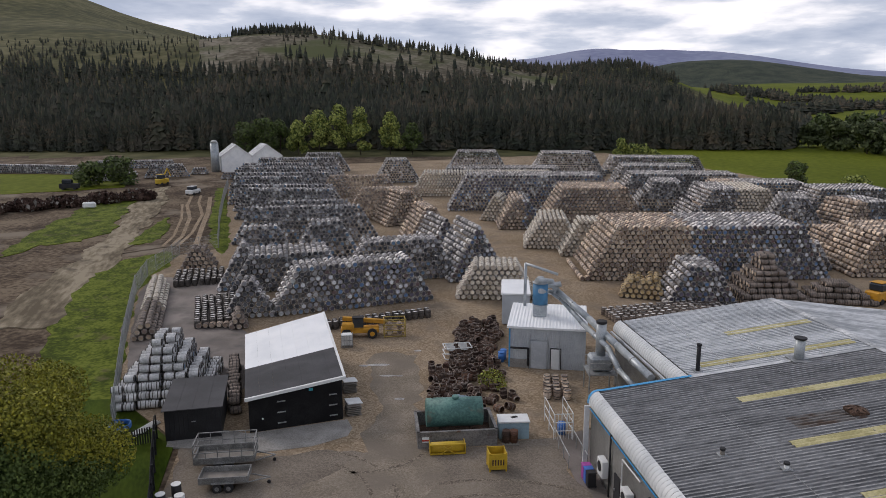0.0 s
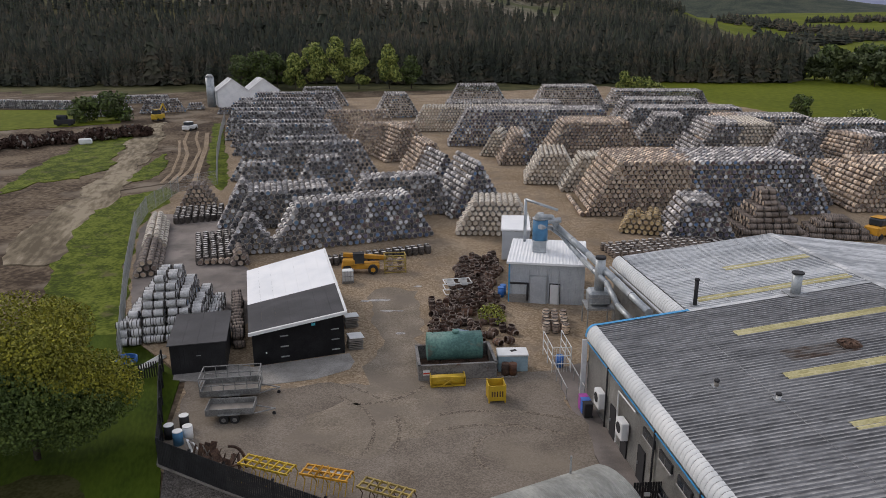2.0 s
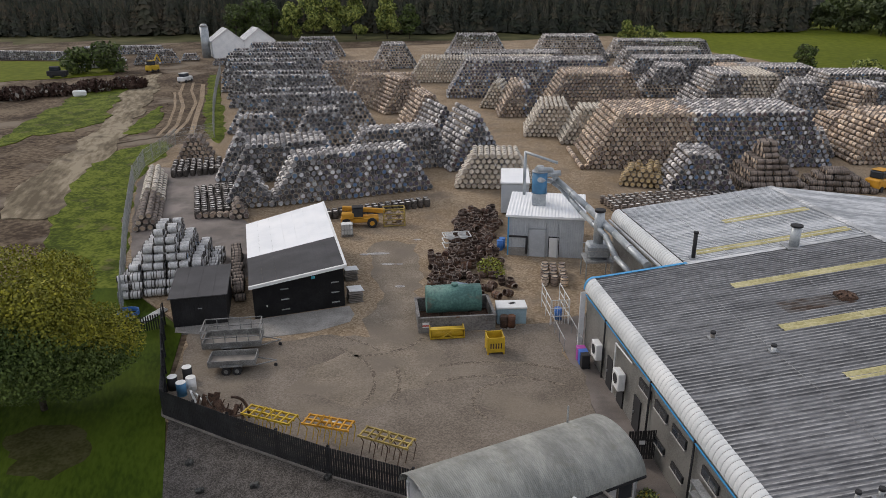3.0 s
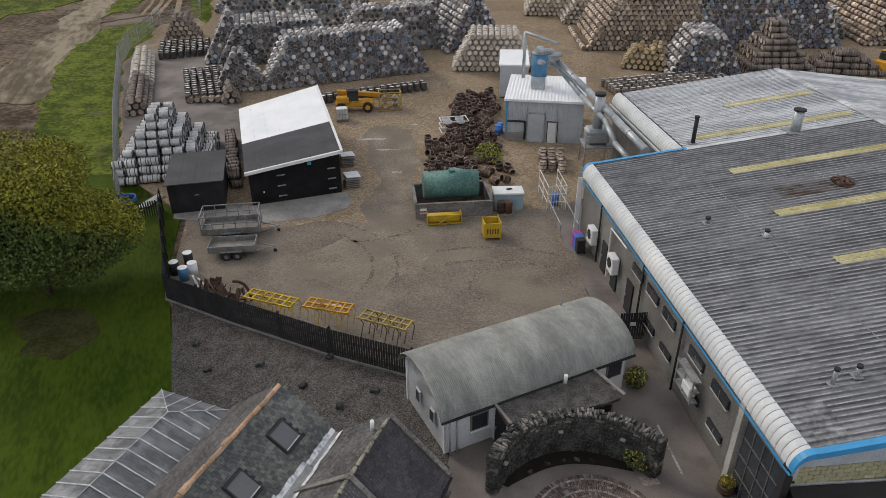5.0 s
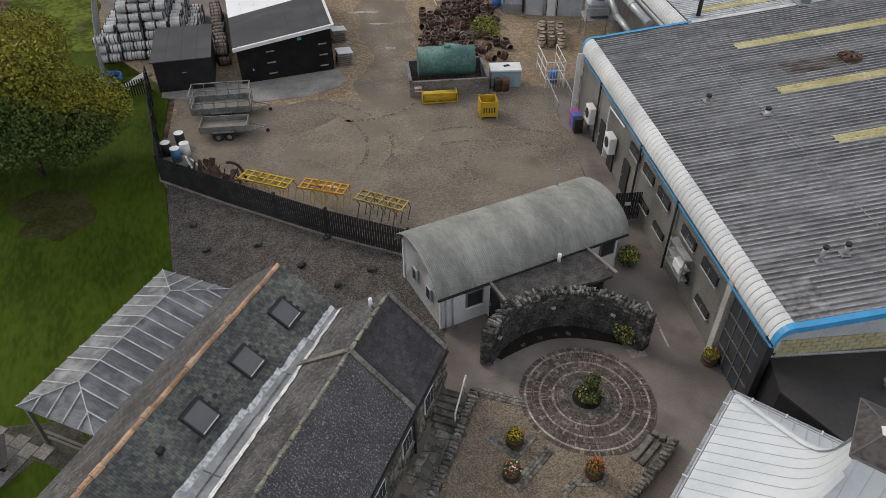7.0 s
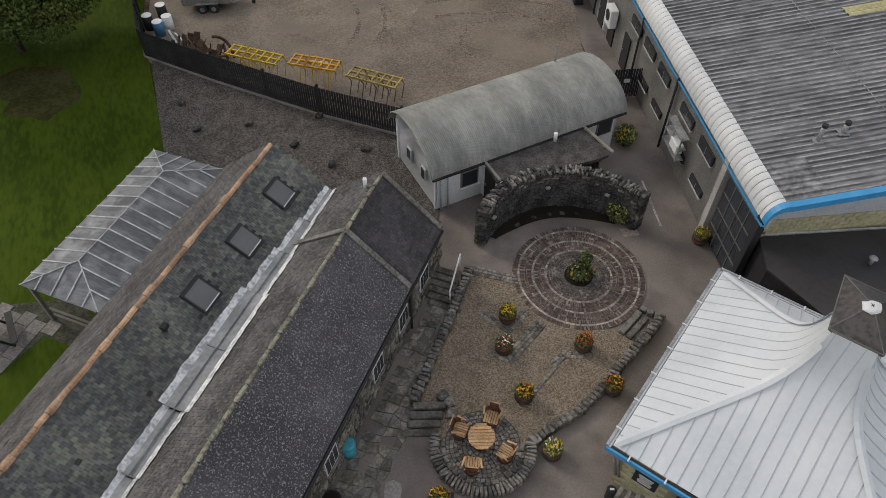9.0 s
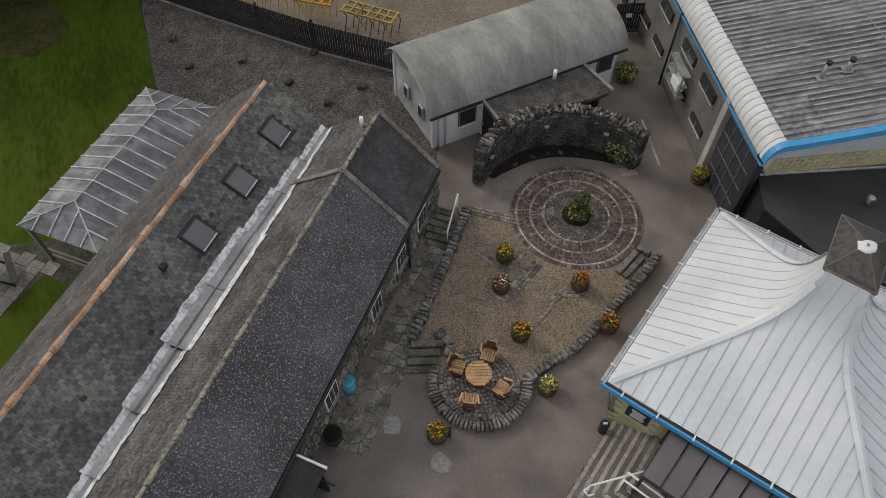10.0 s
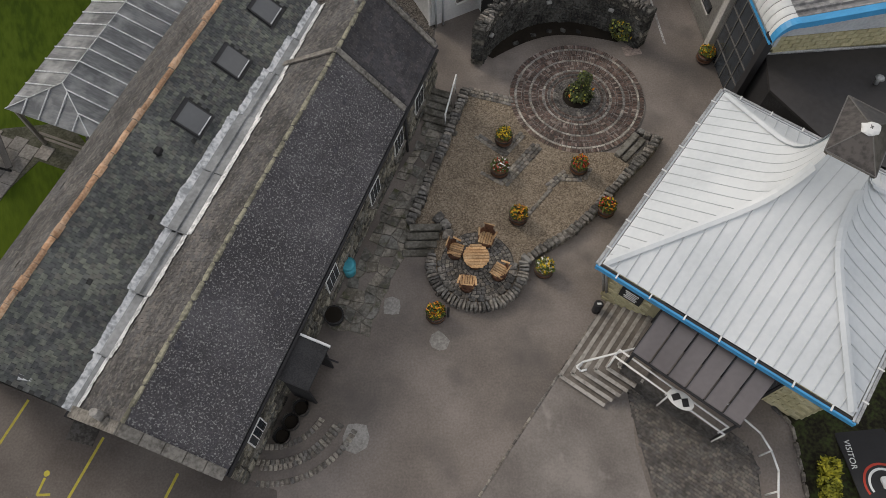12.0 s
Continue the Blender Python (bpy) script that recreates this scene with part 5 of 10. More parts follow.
        part("handle", box(0.2, 0.06, 0.16, m @ pose(-0.04, 0.3, 0)), M["galv"], d)
    for s in (9.2, 21.8, 14.4):
        part("downpipe", tube(hall_pt(face - 0.1, s, 0), hall_pt(face - 0.1, s, 4.1), 0.06, 8), M["black"], hall, "dark downpipe")
    part("duct_pipe", add_tube(tube(hall_pt(face - 0.12, 19.7, 0.2), hall_pt(face - 0.12, 19.7, 3.6), 0.05, 6), hall_pt(face - 0.12, 19.7, 3.6), hall_pt(face - 0.12, 17.0, 3.7), 0.05, 6), M["white"], hall)
    # glazed south-west corner
    for k in range(4):
        for z in range(4):
            m = pose(*hall_pt(face + 0.05, 0.75 + k * 0.66, 0.55 + z * 0.92), 0, 0, HALL_TURN - 90)
            f = part("window", box(0.06, 0.62, 0.88, m), M["glass"], hall, "tall glazed screen pane")
            part("glazing_bar", box(0.09, 0.04, 0.92, m @ pose(-0.02, 0.33, 0)), M["bar_dark"], f)
            part("glazing_bar", box(0.09, 0.66, 0.04, m @ pose(-0.02, 0, 0.46)), M["bar_dark"], f)
    part("corner_post", box(0.35, 0.35, 4.3, pose(*hall_pt(0.25, 3.45, 2.1), 0, 0, HALL_TURN - 90)), M["render_wall"], hall)
    part("corner_post", box(0.3, 0.3, 4.3, pose(*hall_pt(0.25, 0.3, 2.1), 0, 0, HALL_TURN - 90)), M["black"], hall)
    part("door", box(0.06, 1.0, 4.0, pose(*hall_pt(7.0, SL + 0.1, 2.0), 0, 0, HALL_TURN)), M["white"], hall, "pale sheeted end panel")
    # loose fittings on the wall and the roof
    for s, z, w in ((22.4, 1.7, 1.0), (18.3, 1.95, 1.0)):
        ac = holder("air_conditioner", pose(*hall_pt(face - 0.3, s, z), 0, 0, HALL_TURN - 90), "white wall-mounted cooling unit", "cooling unit", "cooling units on the hall wall")
        part("casing", box(0.45, w, 1.1, Matrix(), 0.04), M["white"], ac)
        part("grille", tube((-0.24, 0, 0.1), (-0.26, 0, 0.1), 0.33, 14), M["black"], ac)
        part("bracket", box(0.5, 0.08, 0.08, pose(0.1, 0.3, -0.6)), M["galv"], ac)
    rack = holder("pipe_rack", pose(*hall_pt(face - 0.3, 7.5, 2.0), 0, 0, HALL_TURN - 90), "grey steel wall bracket with pipes and box", "wall bracket")
    for z in (-0.6, 0.0, 0.6):
        part("rail", box(0.4, 1.8, 0.06, pose(0, 0, z)), M["galv"], rack)
    for y in (-0.85, 0.0, 0.85):
        part("upright", box(0.06, 0.06, 1.4, pose(-0.15, y, 0)), M["galv"], rack)
    part("box", box(0.35, 0.8, 0.5, pose(-0.05, -0.35, -0.1), 0.03), M["white"], rack, "white casing")
    for k, (s, mat) in enumerate(((24.1, "magenta"), (23.6, "blue_bin"), (23.1, "black"))):
        bn = holder("wheeled_bin", pose(*hall_pt(face - 0.8, s, 0.02), 0, 0, HALL_TURN - 90), "small wheeled bin beside the hall wall", "bin", "bins by the hall")
        part("body", box(0.55, 0.46, 0.95, pose(0, 0, 0.5), 0.04), M["magenta" if k == 0 else "blue_bin" if k == 1 else "black"], bn)
        part("lid", box(0.6, 0.5, 0.07, pose(0, 0, 1.0), 0.02), M[mat], bn)
        for y in (-0.2, 0.2):
            part("wheel", tube((0.25, y - 0.03, 0.08), (0.25, y + 0.03, 0.08), 0.08, 10), M["black"], bn)

    def flue(d, s, h, r, mat, label):
        fl = holder("roof_flue", pose(*hall_pt(d, s, roof_z(d))), label, "flue", "flues on the hall roof")
        part("stem", tube((0, 0, -0.05), (0, 0, h), r, 12), mat, fl)
        part("cowl", tube((0, 0, h), (0, 0, h + 0.12), r * 1.25, 12), M["black"], fl)
        part("flashing", box(r * 4, r * 4, 0.05, pose(0, 0, 0.07)), M["lead_roof"], fl)

    flue(7.97, 27.1, 1.9, 0.14, M["black"], "slim black roof flue with cowl")
    flue(14.8, 26.4, 1.5, 0.33, M["duct"], "stout grey roof flue with cowl")
    flue(4.2, 16.3, 0.35, 0.12, M["timber"], "short grey roof vent pipe")
    flue(6.4, 14.1, 0.3, 0.12, M["white"], "short white roof vent")
    flue(3.2, 3.0, 0.75, 0.09, M["galv"], "short galvanised roof flue")
    flue(4.3, 3.2, 0.5, 0.1, M["galv"], "short galvanised roof flue")
    cowl = holder("rusted_roof_fan", pose(*hall_pt(13.1, 18.3, roof_z(13.1))), "rusted low roof fan housing with bent vanes", "roof fan")
    part("base", box(1.0, 1.0, 0.25, pose(0, 0, 0.15), 0.05), M["rust"], cowl)
    for k in range(8):
        part("vane", box(0.5, 0.2, 0.03, pose(0.35 * math.cos(k * 0.785), 0.35 * math.sin(k * 0.785), 0.35, 0, 20, k * 45)), M["rust"], cowl)


make_hall()

# flat dark roof in the angle between hall and pavilion
def make_link_roof():
    link = holder("link_building", Matrix(), "low link building with a dark flat roof", "building")
    pts = [hall_pt(0.6, 0.45, 2.9), hall_pt(0.2, -1.2, 2.9), (14.0, 13.6, 2.9), (30, 4, 2.9), (34, 19, 2.9)]
    part("roof", slab([pts[0], pts[1], pts[2], pts[3], pts[4]], 0.15), M["dark_roof"], link)
    part("roof_edge", add_tube(bmesh.new(), (pts[0][0], pts[0][1], 2.95), (pts[4][0], pts[4][1], 2.95), 0.06, 6), M["galv"], link)
    bm = bmesh.new()
    for a, b in zip(pts, pts[1:]):
        add_poly(bm, [(a[0], a[1], 0), (b[0], b[1], 0), (b[0], b[1], 2.8), (a[0], a[1], 2.8)])
    part("wall", bm, M["black_wood"], link)
    vent = holder("roof_vent", pose(16.4, 16.2, 2.95), "small mushroom roof vent", "vent")
    part("stem", tube((0, 0, 0), (0, 0, 0.3), 0.08, 8), M["galv"], vent)
    part("cap", tube((0, 0, 0.3), (0, 0, 0.38), 0.18, 10, 0.1), M["galv"], vent)


make_link_roof()


# ---------------------------------------------------------------- curved-roof office
ARCH = pose(0.02, 22.12, 0, 0, 0, 26.1)


def make_office():
    arch = holder("curved_roof_office", ARCH, "white rendered office with a curved corrugated roof", "building")
    AL, AD, AH = 9.9, 4.1, 2.45
    top = lambda f, o=0.0: (AD / 2 - math.cos(math.pi * (0.05 + 0.90 * f)) * (AD / 2 + 0.32 + o), AH - 0.42 + math.sin(math.pi * (0.05 + 0.90 * f)) * (1.62 + o))  # noqa: E731
    for x in (0.06, AL - 0.06):
        bm = bmesh.new()
        add_poly(bm, [(x, 0, 0), (x, AD, 0)] + [(x, *top(1 - i / 14, -0.12)) for i in range(15)])
        bmesh.ops.solidify(bm, geom=bm.faces[:], thickness=0.12)
        part("gable_wall", bm, M["white_wall"], arch)
    for y in (0.06, AD - 0.06):
        part("wall", box(AL, 0.12, AH, pose(AL / 2, y, AH / 2)), M["white_wall"], arch)
    bm = bmesh.new()
    nseg, nrib = 18, 112
    cols = []
    for k in range(2 * nrib + 1):
        x = -0.3 + (AL + 0.6) * k / (2 * nrib)
        cols.append([bm.verts.new((x, *top(i / nseg, 0.03 if k % 2 else 0.0))) for i in range(nseg + 1)])
    for a, b in zip(cols, cols[1:]):
        for i in range(nseg):
            bm.faces.new((a[i], b[i], b[i + 1], a[i + 1]))
    part("roof", bm, M["roof_arch"], arch, "lichened curved corrugated roof")
    part("gutter", box(AL + 0.5, 0.1, 0.1, pose(AL / 2, -0.3, AH - 0.25)), M["black"], arch, "black gutter")
    for x, y, axis in ((-0.02, 1.1, 1), (-0.02, 2.6, 1)):
        w = part("window", box(0.1, 0.42, 0.66, pose(x, y, 1.45)), M["grey_sheet"], arch, "small window in the gable")
        part("pane", box(0.12, 0.34, 0.58, pose(x, y, 1.45)), M["glass"], w)
    w = part("window", box(0.9, 0.1, 0.95, pose(1.75, -0.02, 1.35)), M["timber"], arch, "small square window")
    part("pane", box(0.76, 0.13, 0.8, pose(1.75, -0.02, 1.35)), M["glass"], w)
    part("sill", box(1.0, 0.2, 0.06, pose(1.75, -0.08, 0.86)), M["white"], w)
    w = part("window", box(0.9, 0.1, 0.9, pose(9.2, -0.02, 1.5)), M["timber"], arch, "small square window")
    part("pane", box(0.76, 0.13, 0.76, pose(9.2, -0.02, 1.5)), M["glass"], w)
    for x in (0.25, 0.6):
        part("downpipe", tube((x, -0.12, 0), (x, -0.12, AH - 0.3), 0.05, 8), M["grey_sheet"], arch)
    part("gas_flue", tube((-0.1, 0.3, 2.4), (-0.1, 0.3, 3.0), 0.06, 8), M["galv"], arch)
    part("wall_lamp", box(0.16, 0.16, 0.25, pose(3.0, -0.12, 1.9), 0.03), M["black"], arch)
    part("roof_mast", tube((AL - 1.5, AD - 0.6, 3.2), (AL - 1.5, AD - 0.6, 4.3), 0.05, 6), M["galv"], arch)
    # flat-roofed lean-to towards the curved wall
    lean = holder("flat_roof_extension", ARCH, "low extension with a brown felt flat roof", "extension")
    part("roof", slab([(2.4, -0.1, 2.2), (2.3, -1.5, 2.1), (4.4, -1.9, 2.1), (7.0, -2.3, 2.1), (7.7, -2.3, 2.1), (7.9, -0.1, 2.2)], 0.16), M["mortar"], lean, "brown felt roof")
    part("wall", box(0.12, 1.7, 2.1, pose(2.5, -0.8, 1.0)), M["white_wall"], lean)
    part("wall", box(0.12, 1.7, 2.1, pose(7.7, -1.0, 1.0)), M["timber"], lean)
    part("wall", box(5.0, 0.12, 2.0, pose(5.1, -1.5, 1.0)), M["mortar"], lean)
    d = part("door", box(0.08, 0.85, 1.95, pose(2.42, -0.75, 0.98)), M["black"], lean, "dark door")
    part("handle", box(0.06, 0.05, 0.15, pose(2.36, -0.45, 1.0)), M["galv"], d)
    part("parapet", box(0.16, 2.2, 0.12, pose(7.8, -1.25, 2.22, 0, 0, 4), 0.03), M["timber"], lean)
    part("parapet", box(0.14, 1.5, 0.1, pose(2.4, -0.85, 2.22), 0.03), M["timber"], lean)
    part("vent", tube((5.9, -0.55, 2.3), (5.9, -0.55, 2.75), 0.09, 10), M["white"], lean, "white roof vent")


make_office()


# ---------------------------------------------------------------- stones for walls
def stone_mesh(seed, sx, sy, sz):
    g = random.Random(seed)
    bm = bmesh.new()
    bmesh.ops.create_cube(bm, size=1.0)
    for v in bm.verts:
        v.co = Vector((v.co.x * sx * g.uniform(0.72, 1.1), v.co.y * sy * g.uniform(0.72, 1.08), v.co.z * sz * g.uniform(0.75, 1.12)))
    bmesh.ops.bevel(bm, geom=bm.edges[:], offset=min(sx, sy, sz) * 0.13, segments=1, affect="EDGES")
    for v in bm.verts:
        v.co += Vector((g.uniform(-0.055, 0.055), g.uniform(-0.055, 0.055), g.uniform(-0.07, 0.07)))
    me = bpy.data.meshes.new("stone")
    bm.to_mesh(me)
    bm.free()
    me.materials.append(M["stone"])
    return me


STONES = [stone_mesh(s, 1, 1, 1) for s in range(8)]
STONES_DARK = []
for s in range(8, 14):
    me = stone_mesh(s, 1, 1, 1)
    me.materials[0] = M["stone_island"]
    STONES_DARK.append(me)


def stones_along(parent, pts, width, height, size, z0=0.0, upright=False, seed=1):
    """Coping stones side by side along a line of ground points."""
    g = random.Random(seed)
    for a, b in zip(pts, pts[1:]):
        a, b = Vector((*a, 0)), Vector((*b, 0))
        n = max(1, int((b - a).length / size))
        ang = math.degrees(math.atan2(b.y - a.y, b.x - a.x))
        for i in range(n):
            p = a.lerp(b, (i + 0.5) / n)
            m = pose(p.x, p.y, z0 + height / 2, g.uniform(-3, 3), g.uniform(-3, 3), ang + g.uniform(-6, 6)) @ Matrix.Diagonal(((b - a).length / n * g.uniform(0.9, 1.0), width * g.uniform(0.85, 1.12), height * g.uniform(0.85, 1.15), 1))
            link_mesh("stone", STONES[g.randrange(8)], parent, m)


# ---------------------------------------------------------------- curved ruin wall
def make_ruin():
    ruin = holder("curved_stone_wall", Matrix(), "curved dry-stone wall with rough coping and a shade-dark foot strip", "wall")
    C, R0 = Vector((5.75, 18.5, 0)), 3.75
    a0, a1 = radians(157), radians(37)
    g = random.Random(4)
    T = 0.55
    bm = bmesh.new()
    n = 30
    rings = []
    for k in range(n + 1):
        t = a0 + (a1 - a0) * k / n
        rings.append([bm.verts.new((C.x + r * math.cos(t), C.y + r * math.sin(t), z)) for r, z in ((R0 + 0.05, 0), (R0 + 0.05, 2.05), (R0 + T - 0.05, 2.05), (R0 + T - 0.05, 0))])
    for p, q in zip(rings, rings[1:]):
        for i in range(4):
            bm.faces.new((p[i], p[(i + 1) % 4], q[(i + 1) % 4], q[i]))
    bm.faces.new(rings[0][::-1])
    bm.faces.new(rings[-1])
    part("core", bm, M["mortar"], ruin)
    count, rest, pale = 0, [], []
    z = 0.0
    while z < 2.0:
        h = g.uniform(0.09, 0.16)
        t = a0
        while t > a1:
            w = g.uniform(0.18, 0.5)
            tm = t - w / 2 / R0
            depth = 0.22
            m = pose(C.x + (R0 + 0.1) * math.cos(tm), C.y + (R0 + 0.1) * math.sin(tm), z + h / 2, 0, 0, math.degrees(tm) + 90) @ Matrix.Diagonal((w * 0.96, depth * g.uniform(0.8, 1.2), h * 0.94, 1))
            if count < 290:
                link_mesh("stone", STONES_DARK[g.randrange(6)], ruin, m)
                count += 1
            else:
                (pale if g.random() < 0.1 else rest).append(m)
            t -= w / R0
        z += h
    for z in np.arange(0.1, 2.0, 0.3):
        for t in (a0 + 0.03, a1 - 0.03):
            rest.append(pose(C.x + (R0 + T / 2) * math.cos(t), C.y + (R0 + T / 2) * math.sin(t), z + 0.14, 0, 0, math.degrees(t)) @ Matrix.Diagonal((T, 0.3, 0.28, 1)))
    joined("wall_stones", STONES_DARK[2], rest, ruin, "")
    joined("pale_stones", STONES[1], pale, ruin, "lichen-paled stones")
    for k in range(78):
        t = a0 + (a1 - a0) * (k + 0.5) / 78
        for r in (0.12, 0.4) if k % 4 else (0.26,):
            r += g.uniform(-0.05, 0.05)
            m = pose(C.x + (R0 + r) * math.cos(t), C.y + (R0 + r) * math.sin(t), 2.1 + g.uniform(-0.02, 0.05), g.uniform(-10, 10), g.uniform(-10, 10), math.degrees(t) + 90 + g.uniform(-15, 15)) @ Matrix.Diagonal((0.125 * g.uniform(0.75, 1.15), (0.3 if k % 4 else 0.52) * g.uniform(0.8, 1.1), g.uniform(0.06, 0.19), 1))
            link_mesh("coping_stone", STONES[g.randrange(8)] if g.random() < 0.55 else STONES_DARK[g.randrange(6)], ruin, m)
    # Soil strip whose near-black colour paints the shade below the wall.
    bm = bmesh.new()
    arc = [radians(150 - 4.5 * k) for k in range(24)]
    inner = [(C.x + (R0 - 0.72 + 0.5 * abs(k - 11.5) ** 3 / 1520) * math.cos(t), C.y + (R0 - 0.72 + 0.5 * abs(k - 11.5) ** 3 / 1520) * math.sin(t)) for k, t in enumerate(arc)]
    outer = [(C.x + (R0 + 0.02) * math.cos(t), C.y + (R0 + 0.02) * math.sin(t)) for t in arc]
    for k in range(len(arc) - 1):
        add_poly(bm, [(*inner[k], 0.03), (*outer[k], 0.06), (*outer[k + 1], 0.06), (*inner[k + 1], 0.03)])
    part("soil_strip", bm, M["soil_and_shade"], ruin, "soil strip along the foot, coloured dark for shade")
    for deg in (128, 112, 99, 88, 76):
        t = radians(deg)
        link_mesh("foot_stone", STONES_DARK[deg % 6], ruin, pose(C.x + (R0 - 0.5) * math.cos(t), C.y + (R0 - 0.5) * math.sin(t), 0.08, 0, 0, deg + 70) @ Matrix.Diagonal((0.26, 0.14, 0.16, 1)))
    # Pale blocks stand in for a plaque, an emblem and white marks.
    for t in (radians(150), radians(100), radians(58)):
        part("wall_lamp", box(0.22, 0.16, 0.1, pose(C.x + (R0 - 0.08) * math.cos(t), C.y + (R0 - 0.08) * math.sin(t), 1.35, 0, 0, math.degrees(t) + 90), 0.02), M["plaque_grey"], ruin, "small pale block on the wall face")


make_ruin()


# ---------------------------------------------------------------- brick circle
def make_circle():
    M["sett_pale"] = material("pale sett ring", ((0.19, 0.18, 0.163), (0.28, 0.265, 0.242), (0.39, 0.37, 0.34)), 1.6, 10, 0.9, 0, 0.2, per="island", ramp=[(0.6, 0.6, 0.6), (1, 1, 1), (1.3, 1.28, 1.22), (0.8, 0.8, 0.82), (1.1, 1.06, 1.0)])
    circ = holder("brick_circle", pose(6.08, 18.1, 0.0), "round patio of concentric brick and sett rings", "paving")
    part("bed", tube((0, 0, 0.0), (0, 0, 0.055), 2.82, 64), M["joint_grey"], circ)
    rings = []
    r = 2.8
    for k, (dr, w, mat) in enumerate(((0.2, 0.078, "brick"), (0.1, 0.2, "sett"), (0.2, 0.078, "brick"), (0.1, 0.2, "brick"), (0.2, 0.078, "brick"), (0.1, 0.2, "sett"), (0.2, 0.078, "brick"), (0.1, 0.2, "brick"), (0.15, 0.085, "brick"), (0.1, 0.18, "sett"), (0.13, 0.1, "brick"), (0.11, 0.12, "sett"), (0.12, 0.1, "brick"), (0.11, 0.12, "sett"), (0.11, 0.12, "sett"), (0.11, 0.12, "sett"), (0.11, 0.12, "sett"))):
        rings.append((r - dr / 2, dr, w, mat))
        r -= dr
    meshes = {}
    g = random.Random(8)
    count, rest = 0, {}
    for rr, dr, w, mat in rings:
        key = (dr, w, mat)
        if key not in meshes:
            bm = box(dr * (0.86 if dr > 0.14 else 0.76), w * (0.76 if w < 0.1 else 0.86), 0.06, Matrix(), 0.006)
            me = bpy.data.meshes.new("brick")
            bm.to_mesh(me)
            bm.free()
            me.materials.append(M["sett_pale" if mat == "sett" and w > 0.15 else mat])
            meshes[key] = me
        n = int(2 * math.pi * rr / w)
        for i in range(n):
            a = 2 * math.pi * i / n
            m = pose(rr * math.cos(a), rr * math.sin(a), 0.045 + g.uniform(-0.004, 0.006), 0, 0, math.degrees(a) + g.uniform(-2, 2))
            if count < 300 and -2.9 < a - 2 * math.pi < -0.3:
                link_mesh("brick", meshes[key], circ, m)
                count += 1
            else:
                rest.setdefault(key, []).append(m)
    for key, ms in rest.items():
        me = meshes[key].copy()
        me.materials[0] = M["brick_i" if key[2] == "brick" else "sett_pale" if key[1] > 0.15 else "sett_island"]
        joined("ring_bricks", me, ms, circ, "")
    part("soil_disc", tube((0, 0, 0.04), (0, 0, 0.09), 0.6, 24), M["soil_and_shade"], circ, "dark planted soil")


M["joint_grey"] = material("sandy grey joints", ((0.085, 0.078, 0.07), (0.16, 0.148, 0.135), (0.30, 0.28, 0.255)), 2.0, 12, 0.95, 0, 0.2)
M["brick_i"] = material("paving brick ring", ((0.075, 0.055, 0.048), (0.11, 0.078, 0.066), (0.15, 0.11, 0.095)), 1.6, 10, 0.9, 0, 0.2, per="island", ramp=[(0.7, 0.66, 0.66), (1, 1, 1), (1.25, 1.15, 1.1), (2.3, 2.55, 2.6), (0.8, 0.82, 0.85), (1.1, 0.95, 0.9), (1.3, 1.3, 1.3), (0.6, 0.6, 0.6)])
make_circle()


# ---------------------------------------------------------------- leaves and planters
def leaf_cloud(blobs, count, size, seed, mats, gold=None):
    """Many small bent leaves scattered through the outer part of some ellipsoids. blobs: centre, radii."""
    g = np.random.default_rng(seed)
    vol = np.array([b[1][0] * b[1][1] * b[1][2] for b in blobs]) ** 0.7
    pick = g.choice(len(blobs), count, p=vol / vol.sum())
    cen, rad = np.array([b[0] for b in blobs])[pick], np.array([b[1] for b in blobs])[pick]
    d = g.normal(size=(count, 3))
    d /= np.linalg.norm(d, axis=1)[:, None]
    p = cen + d * rad * (g.uniform(0.35, 1.0, count) ** 0.45)[:, None]
    u = g.normal(size=(count, 3))
    u /= np.linalg.norm(u, axis=1)[:, None]
    v = np.cross(u, d + 0.4 * g.normal(size=(count, 3)))
    v /= np.linalg.norm(v, axis=1)[:, None] + 1e-9
    s = (size * g.uniform(0.6, 1.3, count))[:, None]
    corners = np.stack([p - u * s, p - v * s * 0.6, p + u * s, p + v * s * 0.6], 1)
    me = bpy.data.meshes.new("crown")
    me.from_pydata(corners.reshape(-1, 3).tolist(), [], np.arange(count * 4).reshape(-1, 4).tolist())
    for m in mats:
        me.materials.append(m)
    if len(mats) > 1:
        idx = np.array([gold(q, g.random()) for q in p]) if gold else g.integers(0, len(mats), count)
        me.polygons.foreach_set("material_index", idx)
    return me


